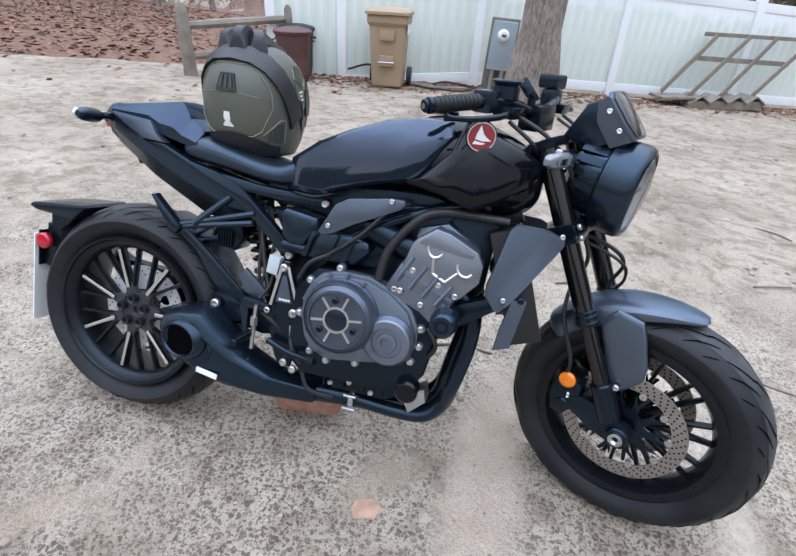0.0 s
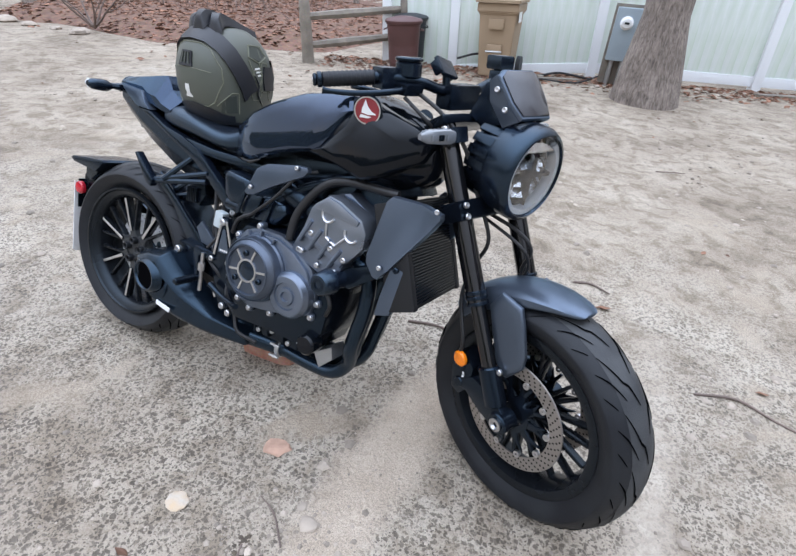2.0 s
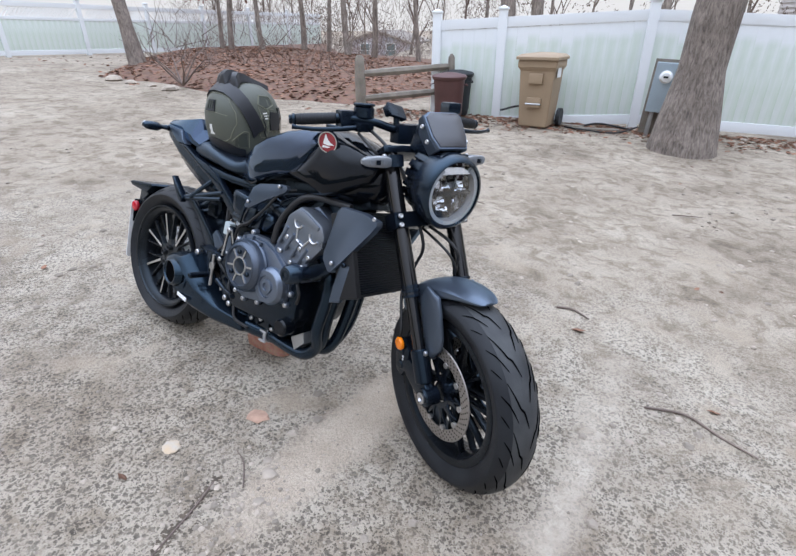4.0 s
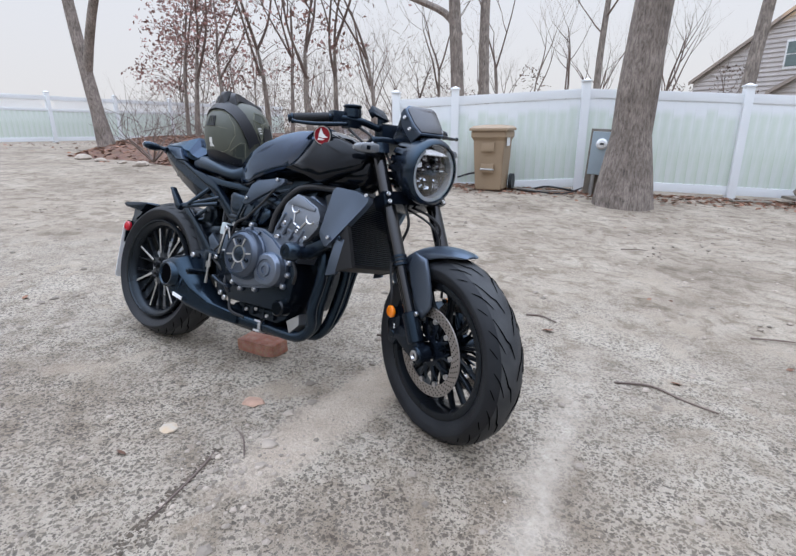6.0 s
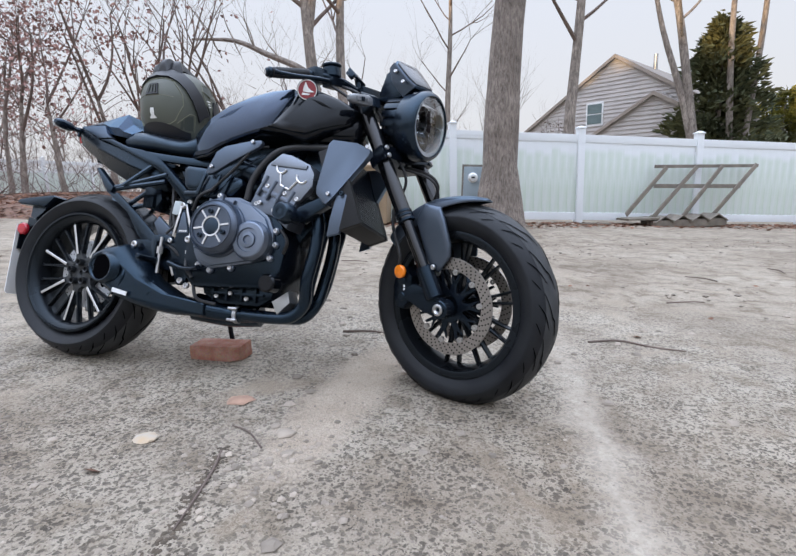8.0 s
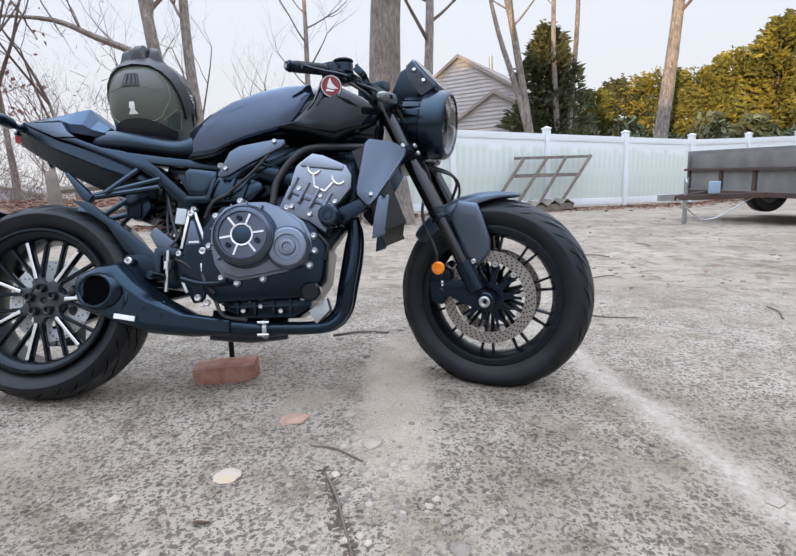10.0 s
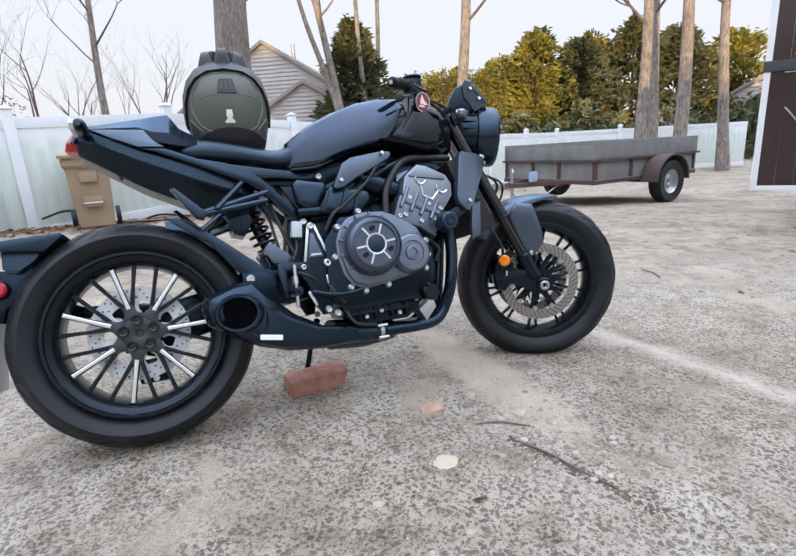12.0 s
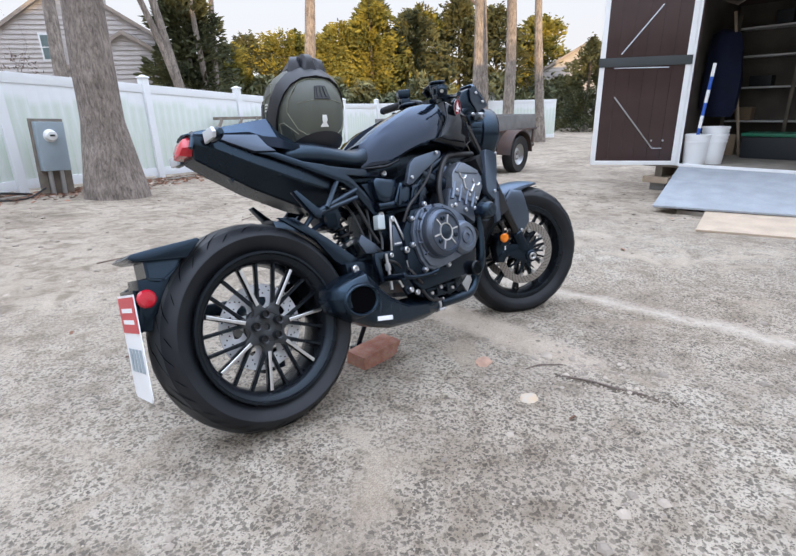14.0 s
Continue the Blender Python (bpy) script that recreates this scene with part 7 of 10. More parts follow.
    stroke([(0.979, 0.682), (0.980, 0.669), (0.987, 0.659), (0.998, 0.654), (1.009, 0.656), (1.016, 0.663)], yy, 0.0036)
    for a, b in (((0.919, 0.687), (0.922, 0.648)), ((0.922, 0.648), (0.955, 0.632)), ((0.955, 0.632), (0.982, 0.660))):
        bm = bmesh.new()
        rod(bm, (a[0], yy, a[1]), (b[0], yy, b[1]), 0.0036, n=6)
        part("silver_line", bm, M_ALU, bike, "bright silver outline")
    # engine slider on its bracket
    bm = bmesh.new()
    rod(bm, (0.985, -0.15, 0.545), (0.975, -0.20, 0.545), 0.024, n=20, bevel=0.003)
    rod(bm, (0.975, -0.20, 0.545), (0.972, -0.250, 0.543), 0.036, 0.031, n=28, bevel=0.006)
    sl = part("crash_bobbin", bm, M_SATIN, bike, "black round crash protector")
    bm = bmesh.new()
    lathe(bm, [(0.010, -0.252), (0.017, -0.252), (0.019, -0.248), (0.010, -0.246)], 24, Matrix.Translation((0.972, 0, 0.543)))
    part("bobbin_ring", bm, M_DEEP, sl)
    bm = bmesh.new()
    slab(bm, [(0.985, 0.575), (1.085, 0.62), (1.095, 0.585), (1.01, 0.525), (0.985, 0.53)], -0.165, -0.125, 0.008)
    part("bobbin_bracket", bm, M_DEEP, bike)
    bm = bmesh.new()
    rod(bm, (0.905, -0.12, 0.318), (0.905, -0.175, 0.318), 0.031, n=28, bevel=0.006)
    part("oil_filter", bm, M_GLOSS, bike, "black round oil filter")
    bm = bmesh.new()
    slab(bm, [(0.885, 0.26), (0.945, 0.30), (0.955, 0.26), (0.91, 0.215)], -0.09, -0.02, 0.006)
    part("sump_fin", bm, M_STEEL, bike, "bare alloy sump corner")
    # small plumbing round the sump
    for k, (pts, r) in enumerate((([(0.60, -0.14, 0.30), (0.63, -0.15, 0.25), (0.70, -0.14, 0.235)], 0.006), ([(0.55, -0.12, 0.42), (0.57, -0.15, 0.36), (0.60, -0.15, 0.32)], 0.007), ([(0.62, -0.15, 0.62), (0.72, -0.16, 0.70), (0.79, -0.15, 0.78), (0.83, -0.12, 0.80)], 0.005), ([(0.57, -0.15, 0.56), (0.60, -0.16, 0.61), (0.65, -0.15, 0.64)], 0.006), ([(0.93, -0.15, 0.50), (0.96, -0.16, 0.46), (0.945, -0.15, 0.42)], 0.006))):
        bm = bmesh.new()
        pipe(bm, pts, r, n=8)
        part("engine_hose", bm, M_HOSE, bike)
    for p in ((0.735, 0.278), (0.70, 0.300), (0.61, 0.30), (0.68, 0.265), (0.80, 0.262), (0.87, 0.30)):
        bolt(bike, (p[0], -0.108, p[1]), (0, -1, 0), 0.008)


DARKBOLT = None


def bolt_dark():
    global DARKBOLT
    if DARKBOLT is None:
        DARKBOLT = BOLT.copy()
        DARKBOLT.materials[0] = M_DEEP
    return DARKBOLT


build_engine()


# ---- air box, side covers, coolant ----
def build_covers():
    bm = bmesh.new()
    slab(bm, [(0.45, 0.725), (0.60, 0.720), (0.72, 0.77), (0.86, 0.80), (0.95, 0.79), (0.90, 0.70), (0.80, 0.66), (0.70, 0.62), (0.55, 0.60), (0.50, 0.64)], -0.095, 0.095, 0.015)
    part("airbox", bm, M_DEEP, bike)
    for s in (-1, 1):
        bm = bmesh.new()
        plate(bm, [(x, 0.162, z) for x, z in ((0.612, 0.697), (0.651, 0.772), (0.684, 0.791), (0.790, 0.809), (0.824, 0.809), (0.828, 0.798), (0.816, 0.784), (0.707, 0.730), (0.646, 0.694), (0.622, 0.690))], 0.016, 0.004, s)
        part("side_plate", bm, M_GRAPH, bike, "graphite side plate with two screws")
        bolt(bike, (0.640, s * 0.166, 0.716), (0, s, 0), 0.0065)
        bolt(bike, (0.795, s * 0.166, 0.802), (0, s, 0), 0.0065)
        bm = bmesh.new()
        bulged(bm, [(0.490, 0.722), (0.505, 0.735), (0.552, 0.728), (0.598, 0.722), (0.602, 0.70), (0.560, 0.640), (0.520, 0.642), (0.498, 0.66)], 0.118, 0.008, 0.05, s)
        part("airbox_cover", bm, M_SATIN, bike)
        bm = bmesh.new()
        bulged(bm, [(0.565, 0.638), (0.608, 0.708), (0.635, 0.690), (0.700, 0.698), (0.742, 0.682), (0.750, 0.660), (0.712, 0.618), (0.630, 0.612), (0.580, 0.616)], 0.126, 0.010, 0.05, s)
        part("airbox_cover", bm, M_SATIN, bike)
        bm = bmesh.new()
        for x in (0.592, 0.655, 0.70):
            slab(bm, [(x, 0.690), (x + 0.012, 0.694), (x - 0.012, 0.620), (x - 0.026, 0.622)], min(s * 0.138, s * 0.146), max(s * 0.138, s * 0.146), 0.003)
        part("cover_rib", bm, M_SATIN, bike)
        # throttle body and intake
        bm = bmesh.new()
        rod(bm, (0.72, s * 0.10, 0.73), (0.86, s * 0.10, 0.68), 0.038, n=20, bevel=0.006)
        part("throttle_body", bm, M_DEEP, bike)
        # main frame tube and coolant hose
        bm = bmesh.new()
        pipe(bm, [(0.50, s * 0.10, 0.63), (0.62, s * 0.115, 0.64), (0.78, s * 0.115, 0.74), (0.92, s * 0.10, 0.80), (1.10, s * 0.05, 0.86)], [0.020, 0.018, 0.016, 0.018, 0.022], n=12)
        part("frame_tube", bm, M_DEEP, bike)
        bm = bmesh.new()
        pipe(bm, [(0.785, s * 0.15, 0.60), (0.80, s * 0.145, 0.68), (0.86, s * 0.135, 0.765), (0.93, s * 0.12, 0.795), (1.08, s * 0.11, 0.795)], 0.012, n=12)
        part("coolant_hose", bm, M_HOSE, bike)
        # radiator shroud
        bm = bmesh.new()
        plate(bm, [(x, 0.180 - 0.42 * max(0, x - 1.12), z) for x, z in ((1.084, 0.786), (1.098, 0.800), (1.172, 0.796), (1.214, 0.780), (1.216, 0.766), (1.200, 0.736), (1.119, 0.612), (1.096, 0.584), (1.082, 0.586), (1.056, 0.618), (1.054, 0.640))], 0.03, 0.007, s)
        sh = part("radiator_shroud", bm, M_GRAPH, bike, "graphite radiator side cover")
        bolt(bike, (1.205, s * 0.142, 0.786), (0.2, s, 0), 0.0065)
        bolt(bike, (1.100, s * 0.182, 0.618), (0, s, 0), 0.0065)
        bm = bmesh.new()
        plate(bm, [(1.122, 0.165, 0.618), (1.158, 0.160, 0.624), (1.168, 0.158, 0.600), (1.140, 0.160, 0.494), (1.100, 0.164, 0.482), (1.106, 0.165, 0.540)], 0.014, 0.004, s)
        part("radiator_lower_cover", bm, M_GRAPH, bike)
        bolt(bike, (1.142, s * 0.169, 0.622), (0, s, 0), 0.008).data = bolt_dark()
    # radiator
    rad = Matrix.Translation((1.155, 0.0, 0.63)) @ Matrix.Rotation(radians(-20), 4, "Y")
    bm = bmesh.new()
    box(bm, -0.060, 0.012, -0.150, 0.150, -0.112, 0.165, 0.004, rad)
    rd = part("radiator", bm, M_RADIATOR, bike, "black finned radiator")
    bm = bmesh.new()
    for k in range(34):
        z = -0.100 + 0.0078 * k
        box(bm, 0.012, 0.0165, -0.135, 0.135, z, z + 0.0026, 0, rad)
    tagged(part("radiator_fin", bm, M_DEEP, rd), kind="stuff")
    for s in (-1, 1):
        bm = bmesh.new()
        box(bm, -0.062, 0.018, min(s * 0.137, s * 0.160), max(s * 0.137, s * 0.160), -0.114, 0.167, 0.005, rad)
        part("radiator_tank", bm, M_RADIATOR, rd)


build_covers()


# ---- exhaust ----
def build_exhaust():
    for k, y in enumerate((-0.105, -0.038, 0.038, 0.105)):
        bm = bmesh.new()
        off = 0.020 * (k % 2)
        yb = (-0.070, -0.022, 0.026, 0.072)[k]
        pipe(bm, [(0.985, y, 0.60), (1.035, y, 0.555), (1.040 - off, y, 0.46), (1.018 - off, y * 0.95 + yb * 0.05, 0.34), (1.000 - off, yb, 0.262), (0.955 - off, yb, 0.214), (0.88, yb, 0.204), (0.76, yb * 0.9, 0.206)], 0.0215, n=16, per=6)
        part("header_pipe", bm, M_EXH, bike, "black bent exhaust header")
    bm = bmesh.new()
    pipe(bm, [(0.80, -0.052, 0.206), (0.72, -0.056, 0.206), (0.62, -0.085, 0.214), (0.55, -0.11, 0.222)], [0.026, 0.030, 0.031, 0.032], n=18)
    part("collector_pipe", bm, M_EXH, bike)
    bm = bmesh.new()
    pipe(bm, [(0.80, 0.0, 0.206), (0.68, -0.02, 0.208), (0.56, -0.06, 0.222)], [0.04, 0.05, 0.05], n=16)
    part("collector_box", bm, M_EXH, bike)
    bm = bmesh.new()
    rod(bm, (0.745, -0.055, 0.206), (0.730, -0.056, 0.206), 0.0335, n=24, bevel=0.002)
    cl = part("exhaust_clamp", bm, M_STEEL, bike, "steel pipe clamp")
    bm = bmesh.new()
    for z in (0.186, 0.226):
        rod(bm, (0.72, -0.092, z), (0.756, -0.092, z), 0.005, n=8)
        rod(bm, (0.737, -0.068, z), (0.737, -0.096, z), 0.006, n=8)
    part("clamp_bolt", bm, M_BOLT, cl)
    # stubby angular muffler: a folded shell that narrows into the pipe, its mouth opening sideways
    shell = [(0.172, 0.358), (0.184, 0.392), (0.250, 0.418), (0.322, 0.428), (0.372, 0.370), (0.440, 0.308), (0.530, 0.258), (0.640, 0.240), (0.640, 0.188), (0.520, 0.186), (0.405, 0.200), (0.318, 0.228), (0.250, 0.266), (0.184, 0.312)]
    face_y = lambda x: -0.208 + 0.27 * max(0.0, x - 0.33)
    def shell_ring(k, out, cx=0.285, cz=0.330):
        ring = []
        for x, z in shell:
            far = min(1.0, max(0.0, (x - 0.36) / 0.26))
            kk = k + (1 - k) * 0.25 * far
            px, pz = cx + (x - cx) * (k + (1 - k) * far), (cz - 0.115 * far) + (z - (cz - 0.115 * far)) * kk
            ring.append((px, face_y(px) + out * (1 - 0.35 * far) + 0.25 * max(0.0, 0.21 - px), pz))
        return ring
    bm = bmesh.new()
    loft(bm, [shell_ring(0.62, 0.0), shell_ring(0.84, 0.010), shell_ring(1.0, 0.045), shell_ring(0.98, 0.105), shell_ring(0.72, 0.135)])
    bmesh.ops.bevel(bm, geom=list(bm.edges), offset=0.003, segments=1, affect="EDGES", clamp_overlap=True)
    mf = part("muffler", bm, M_EXH, bike, "stubby black angular muffler")
    sharp(mf.data, 20)
    mouth = Matrix.Translation((0.266, -0.2135, 0.334)) @ Matrix.Rotation(radians(-9), 4, "Z") @ Matrix.Diagonal((1.20, 1.0, 1.0, 1.0))
    bm = bmesh.new()
    lathe(bm, [(0.060, 0.020), (0.054, 0.000), (0.049, -0.006), (0.045, -0.0055), (0.042, -0.001), (0.0405, 0.004)], 40, mouth, closed=False)
    for f in [f for f in bm.faces if len(f.verts) > 4]:
        bm.faces.remove(f)
    part("muffler_mouth", bm, M_EXH, mf)
    # flat black disc across the mouth, in place of a shaded hollow
    bm = bmesh.new()
    lathe(bm, [(0.0415, 0.001), (0.0400, -0.0005), (0.0, -0.0005), (0.0, 0.003), (0.0420, 0.003)], 40, mouth, closed=False)
    part("bore_shade_disc", bm, M_RECESS_SHADE, mf)
    bm = bmesh.new()
    for k in range(3):
        pipe(bm, [(0.335 + 0.05 * k, -0.196 + 0.012 * k, 0.268 - 0.020 * k), (0.350 + 0.05 * k, -0.197 + 0.013 * k, 0.310 - 0.022 * k), (0.345 + 0.05 * k, -0.180 + 0.013 * k, 0.370 - 0.035 * k)], [0.003, 0.006, 0.003], n=6, per=4)
    part("muffler_rib", bm, M_EXH, mf)
    bm = bmesh.new()
    box(bm, 0.318, 0.382, -0.2070, -0.2030, 0.2445, 0.2595, 0.001, Matrix.Translation((0.35, 0, 0.25)) @ Matrix.Rotation(radians(10), 4, "Y") @ Matrix.Translation((-0.35, 0, -0.25)))
    part("muffler_label", bm, M_WHITE, mf, "small white label")
    bolt(bike, (0.322, -0.128, 0.432), (0, -1, 0), 0.013)


build_exhaust()


# ---- foot controls, shock, brackets ----
def build_controls():
    # forged heel plates with bright edges
    for s in (-1, 1):
        bm = bmesh.new()
        slab(bm, [(0.512, 0.592), (0.535, 0.592), (0.545, 0.562), (0.578, 0.470), (0.572, 0.440), (0.555, 0.420), (0.568, 0.330), (0.562, 0.295), (0.530, 0.292), (0.515, 0.32), (0.49, 0.40), (0.468, 0.436), (0.470, 0.455), (0.498, 0.462)], min(s * 0.120, s * 0.138), max(s * 0.120, s * 0.138), 0.004)
        hp = part("footrest_plate", bm, M_DEEP, bike, "black footrest plate with bright edges")
        bm = bmesh.new()
        for a, b in (((0.516, 0.580), (0.492, 0.466)), ((0.534, 0.582), (0.572, 0.472)), ((0.557, 0.418), (0.567, 0.335)), ((0.512, 0.325), (0.492, 0.372))):
            d = Vector((b[0] - a[0], b[1] - a[1]))
            n = Vector((-d.y, d.x)).normalized() * 0.0042
            slab(bm, [(a[0] - n.x, a[1] - n.y), (a[0] + n.x, a[1] + n.y), (b[0] + n.x, b[1] + n.y), (b[0] - n.x, b[1] - n.y)], min(s * 0.1385, s * 0.1425), max(s * 0.1385, s * 0.1425), 0.001)
        part("bright_edge", bm, M_ALU, hp, "bright machined edge")
        bm = bmesh.new()
        slab(bm, [(0.520, 0.555), (0.530, 0.555), (0.553, 0.480), (0.505, 0.478)], min(s * 0.1385, s * 0.1400), max(s * 0.1385, s * 0.1400), 0.0006)
        part("plate_inset", bm, M_GRAPH, hp)
        bm = bmesh.new()
        for k in range(4):
            box(bm, 0.515 + 0.0085 * k, 0.5215 + 0.0085 * k, min(s * 0.1402, s * 0.1408), max(s * 0.1402, s * 0.1408), 0.484, 0.490)
        part("plate_lettering", bm, M_WHITE, hp)
        for p, r in (((0.523, 0.578), 0.011), ((0.562, 0.456), 0.0125), ((0.485, 0.450), 0.009), ((0.547, 0.308), 0.011), ((0.575, 0.292), 0.011)):
            bolt(bike, (p[0], s * 0.1395, p[1]), (0, s, 0), r)
        # footrest
        bm = bmesh.new()
        rod(bm, (0.44, s * 0.14, 0.372), (0.445, s * 0.245, 0.378), 0.0105, 0.009, n=12, bevel=0.002)
        for k in range(6):
            rod(bm, (0.442, s * (0.165 + 0.013 * k), 0.374), (0.442, s * (0.170 + 0.013 * k), 0.3745), 0.0125, n=12)
        part("footrest", bm, M_DEEP, bike)
        bm = bmesh.new()
        slab(bm, [(0.41, 0.470), (0.49, 0.466), (0.495, 0.446), (0.43, 0.444), (0.428, 0.365), (0.418, 0.362), (0.404, 0.44)], min(s * 0.128, s * 0.146), max(s * 0.128, s * 0.146), 0.004)
        part("footrest_hanger", bm, M_SATIN, bike)
        # pillion bracket and its folded peg
        bm = bmesh.new()
        for a, b in (((0.205, 0.640), (0.410, 0.702)), ((0.205, 0.636), (0.405, 0.675)), ((0.25, 0.65), (0.335, 0.735))):
            pipe(bm, [(a[0], s * 0.148, a[1]), (b[0], s * 0.112, b[1])], 0.0095, n=8, per=1)
        part("pillion_bracket", bm, M_SATIN, bike)
        bm = bmesh.new()
        slab(bm, [(0.130, 0.712), (0.142, 0.716), (0.205, 0.655), (0.222, 0.640), (0.210, 0.618), (0.190, 0.625)], min(s * 0.140, s * 0.166), max(s * 0.140, s * 0.166), 0.005)
        part("pillion_peg", bm, M_SATIN, bike, "folded black pillion footrest")
        bm = bmesh.new()
        slab(bm, [(0.375, 0.520), (0.395, 0.545), (0.450, 0.500), (0.470, 0.478), (0.440, 0.468), (0.40, 0.475)], min(s * 0.098, s * 0.112), max(s * 0.098, s * 0.112), 0.004)
        part("heel_guard", bm, M_GRAPH, bike, "grey heel guard")
        # pivot boss
        bm = bmesh.new()
        slab(bm, [(0.30, 0.455), (0.36, 0.455), (0.42, 0.43), (0.40, 0.39), (0.34, 0.37), (0.30, 0.40)], min(s * 0.075, s * 0.115), max(s * 0.075, s * 0.115), 0.008)
        part("swingarm_lug", bm, M_DEEP, bike)
    # brake pedal and its linkage
    bm = bmesh.new()
    pipe(bm, [(0.50, -0.155, 0.368), (0.56, -0.165, 0.352), (0.62, -0.18, 0.350), (0.655, -0.195, 0.356)], [0.010, 0.008, 0.007, 0.009], n=10)
    part("brake_pedal", bm, M_DEEP, bike)
    bm = bmesh.new()
    rod(bm, (0.455, -0.15, 0.46), (0.45, -0.15, 0.33), 0.006, n=10)
    rod(bm, (0.452, -0.15, 0.40), (0.452, -0.15, 0.425), 0.011, n=6)
    part("brake_pushrod", bm, M_BOLT, bike)
    bm = bmesh.new()
    pipe(bm, [(0.455, -0.13, 0.44), (0.50, -0.14, 0.42), (0.53, -0.13, 0.39)], 0.006, n=8)
    part("brake_line", bm, M_HOSE, bike)
    # rear shock
    bm = bmesh.new()
    a, b = Vector((0.345, 0.01, 0.70)), Vector((0.425, 0.0, 0.475))
    rod(bm, a, b, 0.018, n=16)
    sh = part("rear_shock", bm, M_DEEP, bike, "rear shock absorber with black spring")
    bm = bmesh.new()
    way, s1, u1 = basis(b - a)
    pts = [a.lerp(b, 0.10 + 0.62 * k / 54) + 0.034 * (math.cos(k * 0.66) * s1 + math.sin(k * 0.66) * u1) for k in range(55)]
    pipe(bm, pts, 0.0055, n=7, per=1)
    part("spring", bm, M_SPRING, sh)
    bm = bmesh.new()
    rod(bm, a.lerp(b, 0.74), a.lerp(b, 0.82), 0.040, n=24, bevel=0.003)
    part("spring_collar", bm, M_ALU, sh)
    bm = bmesh.new()
    rod(bm, a.lerp(b, -0.02), a.lerp(b, 0.09), 0.036, n=20, bevel=0.004)
    part("shock_top", bm, M_DEEP, sh)
    bm = bmesh.new()
    slab(bm, [(0.27, 0.665), (0.34, 0.69), (0.36, 0.62), (0.33, 0.575), (0.295, 0.585)], -0.07, 0.03, 0.01)
    part("regulator", bm, M_DEEP, bike)
    bm = bmesh.new()
    for k in range(6):
        box(bm, 0.285 + 0.008 * k, 0.289 + 0.008 * k, -0.082, -0.06, 0.585, 0.635, 0.001)
    part("regulator_fin", bm, M_DEEP, bike)
    bm = bmesh.new()
    for a2, b2 in (((0.20, -0.06, 0.60), (0.31, -0.04, 0.685)), ((0.22, -0.06, 0.585), (0.33, -0.04, 0.62)), ((0.20, 0.06, 0.60), (0.31, 0.04, 0.685))):
        rod(bm, a2, b2, 0.009, n=8)
    part("hugger_strut", bm, M_SATIN, bike)
    bm = bmesh.new()
    box(bm, 0.466, 0.500, -0.128, -0.10, 0.548, 0.600, 0.006, Matrix.Translation((0.483, 0, 0.57)) @ Matrix.Rotation(radians(8), 4, "Y") @ Matrix.Translation((-0.483, 0, -0.57)))
    part("brake_fluid_bottle", bm, M_CLEARTANK, bike, "milky rear brake fluid bottle")
    for k, (pts, r) in enumerate((([(0.41, -0.07, 0.70), (0.43, -0.09, 0.62), (0.45, -0.10, 0.55), (0.47, -0.11, 0.50)], 0.006), ([(0.43, -0.05, 0.71), (0.46, -0.08, 0.64), (0.455, -0.09, 0.57), (0.44, -0.10, 0.50), (0.47, -0.12, 0.46)], 0.005), ([(0.38, -0.03, 0.70), (0.41, -0.06, 0.63), (0.42, -0.08, 0.56), (0.43, -0.09, 0.50)], 0.005), ([(0.48, -0.11, 0.55), (0.475, -0.12, 0.51), (0.455, -0.135, 0.475)], 0.005))):
        bm = bmesh.new()
        pipe(bm, pts, r, n=8)
        part("wiring", bm, M_HOSE, bike)
    # side stand, out on the far side
    bm = bmesh.new()
    pipe(bm, [(0.56, 0.10, 0.27), (0.545, 0.17, 0.19), (0.53, 0.245, 0.085)], [0.012, 0.010, 0.010], n=10)
    st = part("side_stand", bm, M_DEEP, bike)
    bm = bmesh.new()
    box(bm, 0.50, 0.56, 0.222, 0.272, 0.068, 0.086, 0.004, None)
    part("stand_foot", bm, M_DEEP, st)
    # added dark infill between the frame, so that no daylight shows through the middle
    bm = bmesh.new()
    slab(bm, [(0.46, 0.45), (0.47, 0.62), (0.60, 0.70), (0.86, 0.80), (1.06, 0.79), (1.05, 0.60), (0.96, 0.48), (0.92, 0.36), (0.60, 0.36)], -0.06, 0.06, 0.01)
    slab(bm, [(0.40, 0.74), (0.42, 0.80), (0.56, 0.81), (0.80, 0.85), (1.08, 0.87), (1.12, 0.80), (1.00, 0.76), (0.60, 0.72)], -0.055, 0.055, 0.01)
    part("dark_infill", bm, M_MATTE, bike)


build_controls()


# ---- helmet on the seat ----
M_OLIVE = mat("olive_matt_shell", (0.078, 0.084, 0.068), 0.42, vary=0.10, spots=5)
M_OLIVE_DK = mat("dark_olive_graphic", (0.040, 0.046, 0.038), 0.42, vary=0.10, spots=5)
M_HELMBLACK = mat("black_helmet_trim", (0.014, 0.015, 0.019), 0.40, vary=0.15)
M_HELMLINE = mat("tan_graphic_line", (0.17, 0.175, 0.125), 0.5, vary=0.08)
M_DECAL = mat("white_decal", (0.70, 0.70, 0.68), 0.5, vary=0.03)
M_VISOR = mat("dark_visor", (0.01, 0.011, 0.013), 0.05, coat=0.6, vary=0.05)


